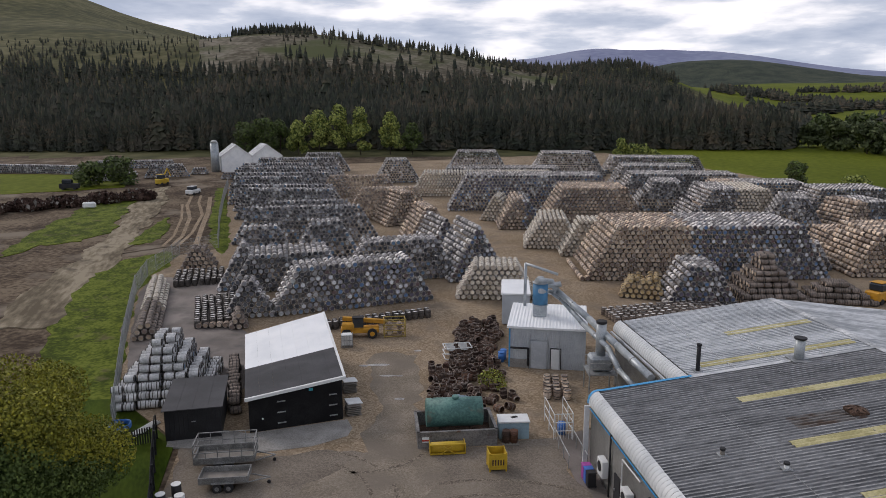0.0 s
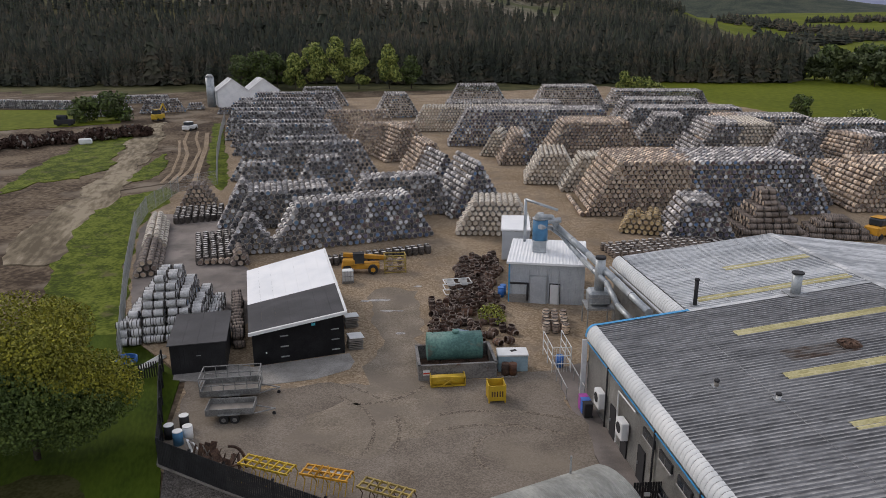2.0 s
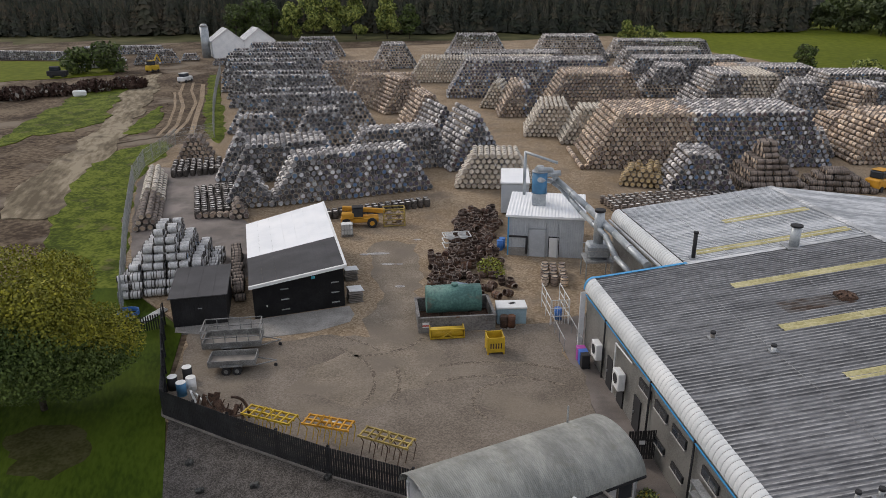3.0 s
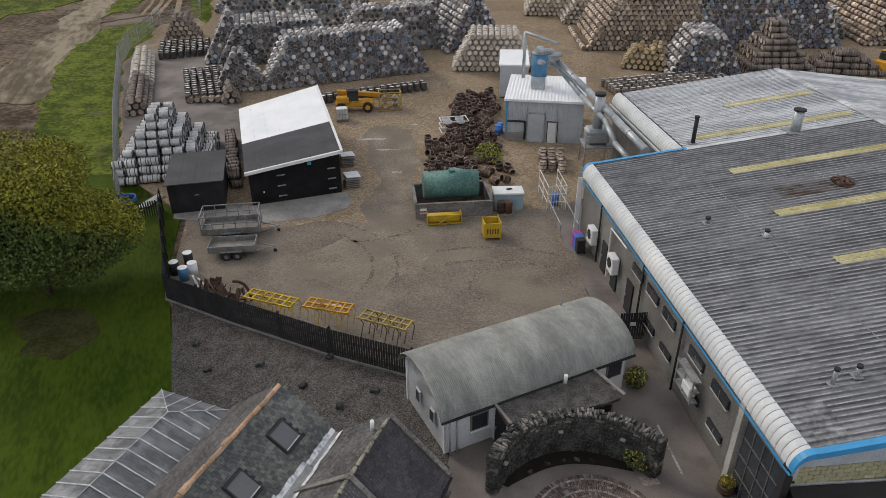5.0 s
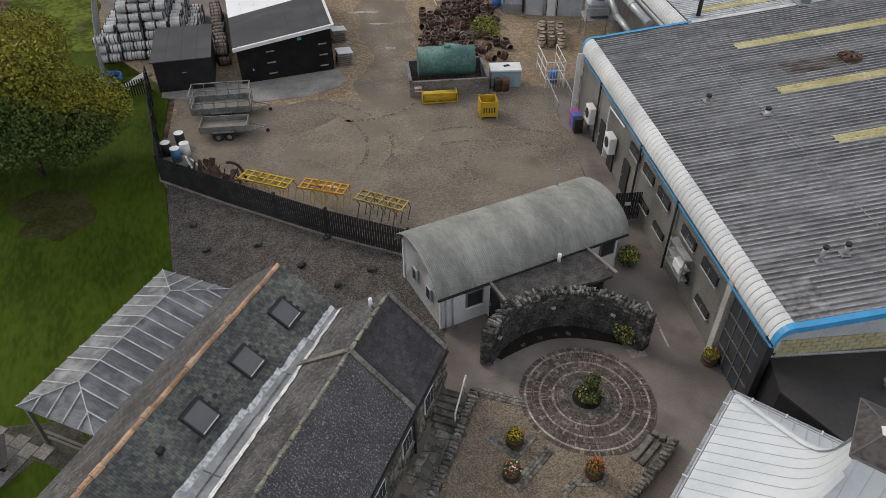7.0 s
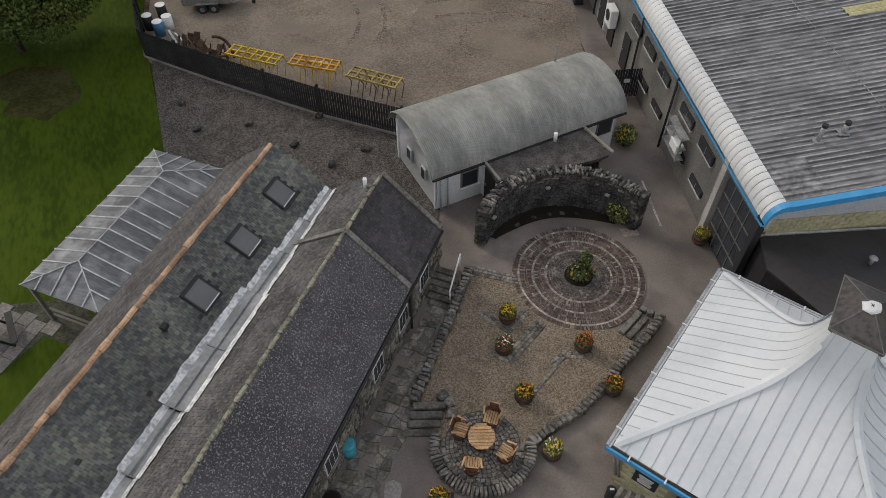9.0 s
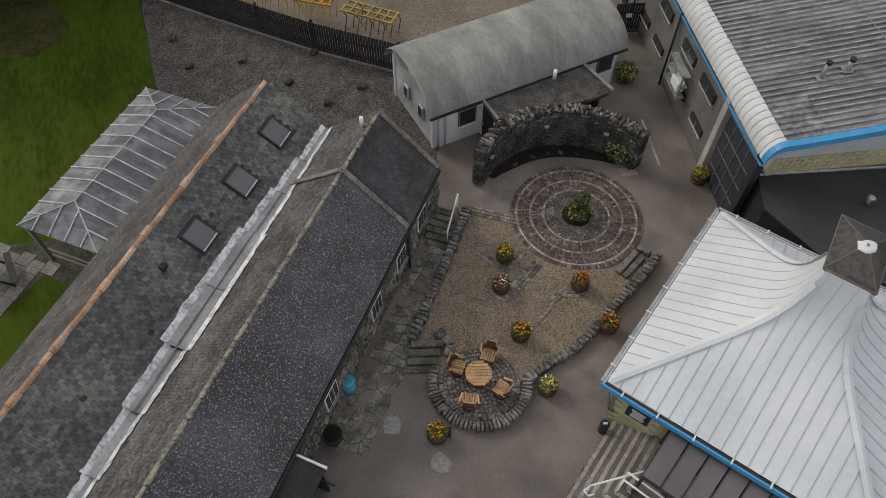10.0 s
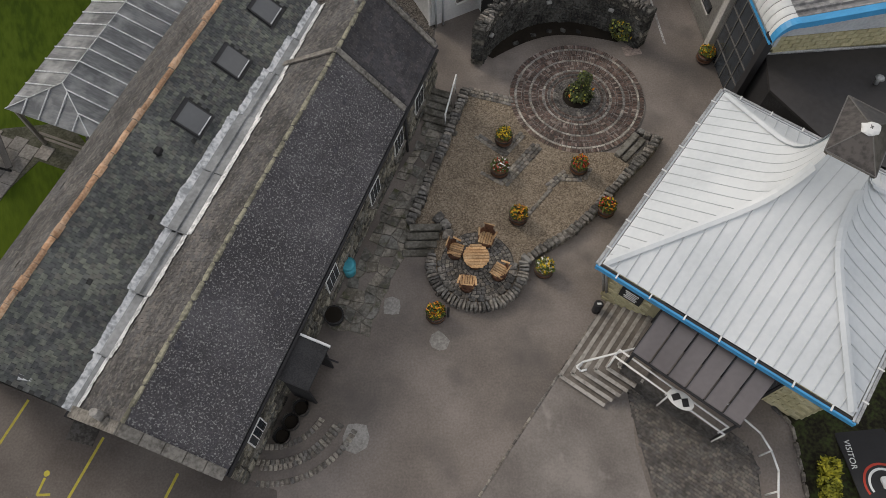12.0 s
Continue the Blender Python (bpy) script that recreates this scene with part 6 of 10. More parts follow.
def make_tree(x, y, h, spread, mats, label, seed, count, leaf, category="tree", trunk=0.22, low=0.25, gold=None, z=None):
    """A tapered trunk with limbs under an uneven crown of leaves."""
    g = random.Random(seed)
    ob = holder("tree", pose(x, y, gz(min(y, 285)) if z is None else z), label, category)
    bm = bmesh.new()
    add_tube(bm, (0, 0, -0.1), (0.1, 0.05, h * 0.5), trunk, 8, trunk * 0.55)
    blobs = []
    for k in range(11):
        a, rr = k * 2.4 + g.uniform(-0.4, 0.4), spread * g.uniform(0.25, 0.62)
        zz = h * g.uniform(low + 0.14, 0.84)
        c = (rr * math.cos(a), rr * math.sin(a), zz)
        add_tube(bm, (0.05, 0.03, h * g.uniform(0.2, 0.42)), c, trunk * 0.38, 6, 0.04)
        q = spread * g.uniform(0.32, 0.5)
        blobs.append((c, (q, q, min(q * 0.85, h * 0.24))))
    blobs.append(((0, 0, h * 0.72), (spread * 0.55, spread * 0.55, h * 0.27)))
    part("trunk", bm, M["trunk"], ob)
    crown = link_mesh("crown", leaf_cloud(blobs, count, leaf, seed, mats, gold), ob)
    return ob


def flower_pot(x, y, z, r, petals, label, seed, kind="tub"):
    g = random.Random(seed)
    ob = holder("flower_planter", pose(x, y, z), label, "planter", "flower planters in the courtyard")
    bm = bmesh.new()
    add_tube(bm, (0, 0, 0), (0, 0, 0.2), r * 0.82, 14, r)
    add_tube(bm, (0, 0, 0.2), (0, 0, 0.42), r, 14, r * 0.88)
    part("tub", bm, M["red_wood" if kind == "tub" else "black"], ob, "half-barrel tub")
    for zz in (0.08, 0.32):
        part("hoop", tube((0, 0, zz), (0, 0, zz + 0.05), r * 0.99, 14), M["hoop"], ob)
    link_mesh("leaves", leaf_cloud([((0, 0, 0.52), (r * 1.0, r * 1.0, 0.22))], 260, 0.06, seed, (M["leaf_green"],)), ob)
    link_mesh("blossom", leaf_cloud([((0, 0, 0.60), (r * 0.95, r * 0.95, 0.2))], 130, 0.055, seed + 1, tuple(M[p] for p in petals)), ob)
    return ob


for k, (x, y, petals, label) in enumerate((
        (2.87, 15.9, ("petal_yellow",), "half-barrel planter full of yellow flowers"),
        (2.62, 14.45, ("petal_white", "petal_red"), "half-barrel planter with white and red flowers"),
        (5.72, 14.5, ("petal_red", "petal_orange"), "half-barrel planter with red flowers"),
        (3.2, 12.35, ("petal_yellow", "petal_orange"), "half-barrel planter with golden flowers"),
        (3.98, 10.2, ("petal_white", "petal_yellow"), "half-barrel planter with white flowers by the kerb"),
        (6.55, 12.65, ("petal_orange", "petal_yellow", "petal_red"), "half-barrel planter with orange flowers by the kerb"),
        (0.02, 8.55, ("petal_yellow", "petal_orange"), "half-barrel planter with yellow flowers at the kerb"),
        (11.75, 20.0, ("petal_orange", "petal_yellow"), "half-barrel planter with orange flowers by the hall"))):
    flower_pot(x, y, 0.1 if 0.5 < x < 6 and y > 11 else 0.02, 0.36, petals, label, 20 + k)
for x, y, s in ((8.35, 21.35, 31), (9.6, 26.6, 33)):
    sh = holder("shrub", pose(x, y, 0), "leafy yellow-flecked shrub against the wall", "shrub", "shrubs by the wall")
    part("stem", tube((0, 0, 0), (0, 0, 0.5), 0.05, 6), M["trunk"], sh)
    link_mesh("foliage", leaf_cloud([((0, 0, 0.6), (0.58, 0.58, 0.55))], 620, 0.085, s, (M["leaf_dull"], M["leaf_bright"], M["petal_yellow"]), lambda q, r: 0 if r < 0.6 else (1 if r < 0.92 else 2)), sh)
sh = holder("centre_shrub", pose(6.1, 18.0, 0.08), "tall leafy shrub in the middle of the brick circle", "shrub")
part("stem", tube((0, 0, 0), (0.05, 0, 1.0), 0.06, 6), M["trunk"], sh)
link_mesh("foliage", leaf_cloud([((0, 0, 0.4), (0.62, 0.5, 0.35)), ((0.1, 0.1, 1.0), (0.34, 0.32, 0.5))], 900, 0.075, 35, (M["leaf_dull"], M["leaf_bright"], M["petal_orange"]), lambda q, r: 0 if r < 0.84 else (1 if r < 0.985 else 2)), sh)


# ---------------------------------------------------------------- sunken garden
def make_garden():
    LEFT = [(1.47, 18.5), (0.95, 17.0), (0.2, 15.0), (-0.5, 13.2), (-0.9, 12.2)]
    tc = (1.58, 10.5)
    ARC = [(tc[0] + 1.72 * math.cos(radians(t)), tc[1] + 1.7 * math.sin(radians(t))) for t in range(165, 375, 14)]
    RIGHT = [ARC[-1], (4.25, 11.2), (5.2, 11.75), (6.1, 12.6), (7.3, 13.9), (8.5, 15.1), (9.1, 15.9)]
    sheet("garden_gravel", [(1.5, 18.3), (3.3, 17.7), (3.7, 16.9), (4.6, 15.9), (6, 15.4), (7.3, 15.3), (8.2, 15.2)] + RIGHT[::-1][1:] + ARC[::-1] + LEFT[::-1][:-1], M["pea_gravel"], 0.06, "golden pea gravel of the small garden", "gravel")
    sheet("patio_disc", [(tc[0] + 1.36 * math.cos(radians(t)), tc[1] + 1.36 * math.sin(radians(t))) for t in range(0, 360, 15)], M["mortar"], 0.075, "dark round setting of cobbles under the table", "paving")
    wall = holder("garden_wall", Matrix(), "low kerb of rough grey coping stones round the garden", "wall")
    g = random.Random(2)
    stones_along(wall, LEFT, 0.4, 0.4, 0.19, seed=3)
    stones_along(wall, ARC, 0.4, 0.34, 0.12, seed=4)
    stones_along(wall, [(p[0] * 1.0 + 0, p[1]) for p in RIGHT], 0.4, 0.36, 0.19, seed=5)
    stones_along(wall, [(tc[0] + 1.4 * math.cos(radians(t)), tc[1] + 1.38 * math.sin(radians(t))) for t in range(170, 372, 12)], 0.2, 0.14, 0.2, seed=6)
    kerb = holder("sett_kerb", Matrix(), "flush edging of small grey setts", "kerb")
    sett = bpy.data.meshes.new("sett")
    bm = box(0.2, 0.15, 0.06, Matrix(), 0.02)
    bm.to_mesh(sett)
    bm.free()
    sett.materials.append(M["sett"])
    lines = [((1.5, 18.35), (3.35, 17.75), 3), ((1.75, 16.2), (2.9, 15.25), 2), ((2.9, 15.25), (3.75, 16.25), 2), ((1.9, 14.5), (2.85, 13.85), 1), ((2.85, 13.85), (4.4, 15.65), 3), ((4.45, 13.65), (5.4, 14.45), 2), ((5.0, 14.1), (5.95, 14.05), 2), ((5.95, 14.05), (6.3, 14.7), 1), ((3.2, 12.1), (4.6, 13.7), 1)]
    for a, b, rows in lines:
        a, b = Vector((*a, 0)), Vector((*b, 0))
        d = (b - a).normalized()
        nrm = Vector((-d.y, d.x, 0))
        n = int((b - a).length / 0.21)
        for r in range(rows):
            for i in range(n):
                p = a + d * (i + 0.5 + 0.4 * (r % 2)) * 0.21 + nrm * 0.16 * r
                link_mesh("sett", sett, kerb, pose(p.x, p.y, 0.075, 0, 0, math.degrees(math.atan2(d.y, d.x)) + g.uniform(-4, 4)))
    cob = holder("cobble_setting", Matrix(), "rings of small cobbles under the table", "paving")
    for r in np.arange(0.2, 1.25, 0.15):
        n = int(2 * math.pi * r / 0.17)
        for i in range(n):
            t = 2 * math.pi * i / n + r
            link_mesh("cobble", sett, cob, pose(tc[0] + r * math.cos(t), tc[1] + r * math.sin(t), 0.07, 0, 0, math.degrees(t) + 90) @ Matrix.Diagonal((0.75, 0.9, 1, 1)))

    def steps(a, b, along, n, tread, rise, label):
        """Stone treads between the points a and b, repeated along a direction."""
        ob = holder("stone_steps", Matrix(), label, "steps", "stone steps of the garden")
        a, b, along = Vector((*a, 0)), Vector((*b, 0)), Vector((*along, 0)).normalized()
        ang = math.degrees(math.atan2(b.y - a.y, b.x - a.x))
        for k in range(n):
            c = (a + b) / 2 + along * tread * (k + 0.5)
            z = 0.03 + rise * (n - k)
            part("tread", box((b - a).length, tread * 0.82, z, pose(c.x, c.y, z / 2, 0, 0, ang), 0.03), M["step_mossy"], ob)

    M["step_mossy"] = material("mossy step stone", ((0.07, 0.066, 0.055), (0.125, 0.118, 0.102), (0.21, 0.2, 0.178)), 1.6, 10, 0.95, 0, 0.4, grain=0.6)
    M["sett_plain"] = material("worn step stone", ((0.11, 0.097, 0.085), (0.16, 0.142, 0.126), (0.22, 0.198, 0.178)), 0.8, 10, 0.95, 0, 0.2, grain=0.4)
    steps((-0.55, 18.7), (0.75, 18.2), (0.15, -1.0), 6, 0.34, 0.07, "worn stone steps beside the old range")
    steps((-0.85, 12.15), (0.35, 12.15), (-0.3, -1), 4, 0.33, 0.08, "worn stone steps into the garden")
    steps((7.2, 15.2), (8.15, 16.2), (0.8, -0.65), 3, 0.32, 0.07, "worn stone steps at the brick circle")
    stones_along(wall, [(8.3, 16.3), (9.1, 15.8)], 0.3, 0.25, 0.25, seed=9)
    stones_along(wall, [(0.1, 12.6), (0.55, 12.0), (0.5, 11.5)], 0.4, 0.3, 0.28, seed=10)
    rail = holder("handrail", Matrix(), "white tubular handrail beside stone steps", "handrail")
    part("rail", add_tube(tube((1.05, 18.6, 1.0), (0.55, 16.7, 0.85), 0.035, 8), (1.05, 18.6, 1.0), (1.05, 18.55, 0.75), 0.035, 8), M["white"], rail)
    for x, y, h in ((1.02, 18.45, 0.98), (0.57, 16.8, 0.85)):
        part("post", tube((x, y, 0), (x, y, h), 0.03, 8), M["white"], rail)
    # flagstones along the old range
    path = holder("flagstone_path", Matrix(), "uneven flagstones along the old stone range", "paving")
    nu, nw = 24, 4
    knot = {}
    for i in range(nu + 1):
        for j in range(nw + 1):
            u, w = 6.3 + 9.6 * i / nu + g.uniform(-0.12, 0.12), -6.62 + 1.5 * j / nw + g.uniform(-0.11, 0.11)
            knot[i, j] = Vector((0.927 * w + 0.374 * u, -0.374 * w + 0.927 * u, 0.045))
    for i in range(nu):
        for j in range(nw):
            if g.random() < 0.12:
                continue
            ring = [knot[i, j], knot[i, j + 1], knot[i + 1, j + 1], knot[i + 1, j]]
            mid = sum(ring, Vector()) / 4
            part("flagstone", slab([mid + (v - mid) * g.uniform(0.88, 0.96) for v in ring[::-1]], 0.05), M["flag"], path)
    bl = holder("bollard", pose(0.45, 8.55, 0), "slim black bollard at the kerb", "bollard")
    part("post", tube((0, 0, 0), (0, 0, 0.8), 0.05, 10), M["black"], bl)
    part("cap", tube((0, 0, 0.8), (0, 0, 0.86), 0.06, 10, 0.02), M["black"], bl)


make_garden()


# ---------------------------------------------------------------- barrel furniture
def make_table():
    tb = holder("round_table", pose(1.51, 10.53, 0.075), "round slatted wooden table on a barrel stand", "table")
    for k in range(8):
        y = -0.42 + k * 0.12
        half = math.sqrt(max(0.02, 0.47 ** 2 - y * y))
        part("slat", box(2 * half, 0.11, 0.035, pose(0, y, 0.72), 0.006), M["teak"], tb)
    part("rim", add_tube(bmesh.new(), (0, 0, 0.66), (0, 0, 0.70), 0.47, 24), M["teak"], tb)
    bm = bmesh.new()
    add_tube(bm, (0, 0, 0), (0, 0, 0.33), 0.24, 14, 0.3)
    add_tube(bm, (0, 0, 0.33), (0, 0, 0.66), 0.3, 14, 0.24)
    part("barrel_stand", bm, M["red_wood"], tb)


def make_chair(x, y, rz):
    ch = holder("barrel_chair", pose(x, y, 0.075, 0, 0, rz), "tub chair made from a cut oak barrel with slatted seat", "chair", "chairs round the table")
    bm = bmesh.new()
    add_tube(bm, (0, 0, 0), (0, 0, 0.38), 0.27, 16, 0.31)
    part("base", bm, M["red_wood"], ch)
    for k in range(13):
        t = radians(20 + 140 * k / 12)
        h = 0.5 if 3 < k < 9 else 0.28
        part("back_stave", box(0.09, 0.025, h, pose(0.30 * math.cos(t), 0.30 * math.sin(t), 0.38 + h / 2, -8, 0, math.degrees(t) - 90)), M["red_wood"], ch)
    for k in range(6):
        xx = -0.225 + k * 0.09
        part("seat_slat", box(0.075, 0.5, 0.03, pose(xx, -0.02, 0.40), 0.005), M["teak"], ch)
    for s in (-1, 1):
        part("armrest", box(0.07, 0.34, 0.03, pose(s * 0.3, 0.04, 0.67, 0, 0, -s * 12), 0.006), M["teak"], ch)
    part("back_rail", box(0.42, 0.05, 0.03, pose(0, 0.31, 0.89), 0.006), M["teak"], ch)


make_table()
for x, y, rz in ((0.78, 10.96, 70), (1.94, 11.42, -18), (1.16, 9.66, 172), (2.34, 10.07, -125)):
    make_chair(x, y, rz)


# ---------------------------------------------------------------- stone range with two parallel roofs
def rng_pt(w, u, z):
    """w across the range to the east, u along it to the north."""
    return (0.927 * w + 0.374 * u, -0.374 * w + 0.927 * u, z)


RT = -21.97  # degrees: w points along local x after this turn
U0, U1, UX = 0.45, 17.4, 14.2
WE, WR1, WV, WR2, WW = -6.75, -9.19, -11.62, -14.1, -16.9
ZE, ZR, ZV, ZW = 2.5, 4.7, 2.95, 2.5


def make_steading():
    st = holder("stone_steading", Matrix(), "old stone range with two parallel slate roofs and lead valley", "building")
    WL = WE - 0.12
    g = random.Random(12)
    for u, sign in ((U0 + 0.05, -1), (U1 - 0.05, 1)):
        bm = bmesh.new()
        add_poly(bm, [rng_pt(w, u, z) for w, z in ((WL, -0.1), (WL, ZE - 0.12), (WR1, ZR - 0.12), (WV, ZV - 0.12), (WR2, ZR - 0.12), (WW + 0.2, ZW - 0.1), (WW + 0.2, -0.1))])
        bmesh.ops.solidify(bm, geom=bm.faces[:], thickness=0.3 * sign)
        part("gable_wall", bm, M["stone_island"], st)
    for w in (WL - 0.15, WW + 0.3):
        part("wall", box(0.3, U1 - U0 - 0.3, ZE + 0.05, Matrix.Translation(rng_pt(w, (U0 + U1) / 2, ZE / 2)) @ pose(0, 0, 0, 0, 0, RT)), M["mortar"], st)
    # rubble of the courtyard face
    rubble = []
    z = 0.0
    while z < ZE - 0.1:
        h = g.uniform(0.14, 0.24)
        u = U0
        while u < U1:
            l = g.uniform(0.2, 0.5)
            rubble.append(Matrix.Translation(rng_pt(WL, u + l / 2, z + h / 2)) @ pose(0, 0, 0, 0, 0, RT) @ Matrix.Diagonal((0.14, l * 0.95, h * 0.93, 1)))
            u += l
        z += h
    facing = STONES_DARK[1].copy()
    facing.materials[0] = M["range_stone"]
    joined("rubble_facing", facing, rubble, st, "")

    def slope(name, w0, z0, w1, z1, u0, u1, mat, label="", thick=0.08):
        pts = [rng_pt(w0, u0, z0), rng_pt(w0, u1, z0), rng_pt(w1, u1, z1), rng_pt(w1, u0, z1)]
        return part(name, slab(pts if w1 < w0 else pts[::-1], thick), mat, st, label)

    east = slope("roof_east", WE, ZE, WR1, ZR, U0, UX, M["slate_dark"], "speckled dark grey roof slope")
    end_slope = slope("roof_east_end", WE + 0.02, ZE, WR1, ZR, UX, U1, M["slate_smooth"], "smooth dark slate slope")
    brown = slope("roof_inner", WR1, ZR, WV, ZV, U0, U1, M["slate_moss"], "mossy brown slate slope")
    inner = slope("roof_west_inner", WV, ZV, WR2, ZR, U0, U1, M["slate_bed"], "green-grey slated slope")
    outer = slope("roof_west", WR2, ZR, WW, ZW, U0, U1, M["slate_moss"], "brown slate slope")

    def slates(host, w0, z0, w1, z1, u0, u1, mat, sw, rows, near, skip=None, name="slate"):
        """Overlapping slates from the foot (w0, z0) to the ridge (w1, z1)."""
        run = math.hypot(w1 - w0, z1 - z0)
        step = run / rows
        pitch = math.degrees(math.atan2(z1 - z0, w0 - w1))
        bm = box(step * (1.05 if sw < 0.2 else 1.12), sw * (0.93 if sw < 0.2 else 0.955), 0.018)
        me = bpy.data.meshes.new(name)
        bm.to_mesh(me)
        bm.free()
        me.materials.append(mat)
        each = me.copy()
        each.materials[0] = M["slate_each"]
        count, rest = 0, []
        tilt = Matrix.Rotation(radians(pitch - (3.2 if sw < 0.2 else 2.8)), 4, "Y") if w1 < w0 else Matrix.Rotation(radians(-(math.degrees(math.atan2(z1 - z0, w1 - w0)) - 1.6)), 4, "Y")
        for r in range(rows):
            f = (r + 0.5) / rows
            w, z = w0 + (w1 - w0) * f, z0 + (z1 - z0) * f + 0.02
            u = u0 + (0.5 if r % 2 else 0.0) * sw
            while u < u1:
                if not (skip and skip(w, u)) and g.random() > 0.004:
                    m = Matrix.Translation(rng_pt(w, u + sw / 2, z + g.uniform(0, 0.006))) @ pose(0, 0, 0, 0, 0, RT + g.uniform(-0.8, 0.8)) @ tilt
                    if near and count < 300 and near[0] < u < near[1]:
                        link_mesh(name, each, host, m)
                        count += 1
                    else:
                        rest.append(m)
                u += sw
        joined("slate_covering", me, rest, host, "")

    lights = ((10.35, 12.92), (13.05, 12.87), (15.7, 12.9))
    hole = lambda w, u: any(abs(u - a) < 0.5 and abs(w + b) < 0.45 for a, b in lights)  # noqa: E731
    slates(inner, WV, ZV, WR2, ZR, U0, U1, M["slate"], 0.185, 19, (5.0, 8.6), hole)
    slates(east, WE, ZE, WR1, ZR, U0, UX, M["slate_speckle"], 0.26, 19, None)
    slates(end_slope, WE + 0.02, ZE, WR1, ZR, UX + 0.2, U1, M["slate_end"], 0.26, 19, None)
    slates(brown, WV, ZV, WR1, ZR, U0, U1, M["slate_brown"], 0.24, 17, None)
    slates(outer, WW, ZW, WR2, ZR, U0, U1, M["slate_brown"], 0.26, 18, None)
    # rooflights
    sl = math.degrees(math.atan2(ZR - ZV, WV - WR2))
    for u, w in lights:
        w = -w
        z = ZV + (ZR - ZV) * (WV - w) / (WV - WR2)
        m = Matrix.Translation(rng_pt(w, u, z + 0.06)) @ pose(0, 0, 0, 0, 0, RT) @ Matrix.Rotation(radians(sl), 4, "Y")
        f = part("skylight", box(1.02, 0.96, 0.1, m, 0.02), M["frame_dark"], st, "dark framed roof window with sky-grey pane")
        part("pane", box(0.88, 0.84, 0.02, m @ pose(0.0, 0, 0.055)), M["sky_pane"], f)
        part("flashing", box(1.14, 1.06, 0.03, m @ pose(0, 0, -0.03)), M["frame_dark"], f)
        part("hood", box(0.1, 0.98, 0.05, m @ pose(-0.47, 0, 0.07)), M["frame_dark"], f)
        part("lower_edge", box(0.04, 0.84, 0.03, m @ pose(0.44, 0, 0.06)), M["lead_seam"], f, "pale metal lower edge")
    # lead valley gutter, stepped, with ragged upturned flashings
    bounds = [U0, 2.2, 4.3, 6.6, 9.0, 11.5, 13.6, 15.4, U1]
    widths = [0.18, 0.34, 0.50, 0.82, 0.78, 0.54, 0.36, 0.2]
    for k, wd in enumerate(widths):
        a, b = bounds[k], bounds[k + 1]
        drop = 0.02 * abs(k - 3.5)
        m = Matrix.Translation(rng_pt(WV, (a + b) / 2, ZV + 0.10 + 0.25 * wd - drop)) @ pose(0, 0, 0, 0, 0, RT)
        tray = part("valley_tray", box(wd, b - a - 0.05, 0.05, m, 0.015), M["lead_roof"], st, "grey lead valley tray")
        part("lead_roll", tube(rng_pt(WV - wd * 0.5, a, ZV + 0.14 + 0.25 * wd), rng_pt(WV + wd * 0.5, a, ZV + 0.14 + 0.25 * wd), 0.022, 6), M["lead_roof"], tray)
        if wd > 0.4:
            part("lead_roll", tube(rng_pt(WV, a, ZV + 0.15 + 0.25 * wd), rng_pt(WV, b, ZV + 0.15 + 0.25 * wd), 0.03, 6), M["lead_roof"], tray)
        for side, pitch in ((-1, (ZR - ZV) / (WV - WR2)), (1, (ZR - ZV) / (WR1 - WV))):
            bm = bmesh.new()
            n = max(4, int((b - a) / 0.09))
            last = None
            for i in range(n + 1):
                u = a + (b - a) * i / n
                q0, q1 = wd * 0.42, wd * 0.5 + (0.15 if side < 0 else 0.2) + 0.05 * noise.noise((u * 1.7, side * 5.0, k)) + g.uniform(-0.018, 0.018)
                lift = g.uniform(0.0, 0.035)
                row = [bm.verts.new(rng_pt(WV + side * q0, u, ZV + 0.12 + 0.25 * wd - drop)), bm.verts.new(rng_pt(WV + side * q1, u, ZV + q1 * pitch + 0.06 + lift))]
                if last:
                    bm.faces.new((last[0], last[1], row[1], row[0]))
                last = row
            part("lead_flashing", bm, M["lead"], st, "bright ragged lead flashing")
    # ridges
    for i in range(37):
        u = U0 + 0.1 + i * 0.455
        bm = bmesh.new()
        prof = [(-0.105, -0.08), (-0.06, 0.0), (0.0, 0.022), (0.06, 0.0), (0.105, -0.08)]
        rows = [[bm.verts.new((x, y, zz)) for x, zz in prof] for y in (0.0, 0.44)]
        for a in range(4):
            bm.faces.new((rows[0][a], rows[0][a + 1], rows[1][a + 1], rows[1][a]))
        if i == 0:
            tile = part("ridge_tile", bm, M["terracotta"], st, "terracotta ridge tile")
            tile.matrix_basis = Matrix.Translation(rng_pt(WR2, u, ZR + 0.08)) @ pose(0, 0, 0, 0, 0, RT)
        else:
            bm.free()
            big = 1.35 if i in (5, 9, 14, 19, 24, 29) else 1.0
            ob = link_mesh("ridge_tile", tile.data, st, Matrix.Translation(rng_pt(WR2 + g.uniform(-0.02, 0.02), u, ZR + 0.08 * big)) @ pose(0, 0, 0, 0, 0, RT + g.uniform(-2, 2)) @ Matrix.Diagonal((big, 1, 1.2 if big > 1 else 1, 1)))
            ob["label"] = "terracotta ridge tile"
    for i in range(26):
        u = U0 + 0.25 + i * 0.65
        m = Matrix.Translation(rng_pt(WR1, u, ZR + 0.06)) @ pose(0, 0, 0, g.uniform(-2, 2), 0, RT + g.uniform(-2, 2)) @ Matrix.Diagonal((g.uniform(0.13, 0.19), 0.64, 0.07, 1))
        ob = link_mesh("ridge_stone", RIDGE_STONE, st, m)
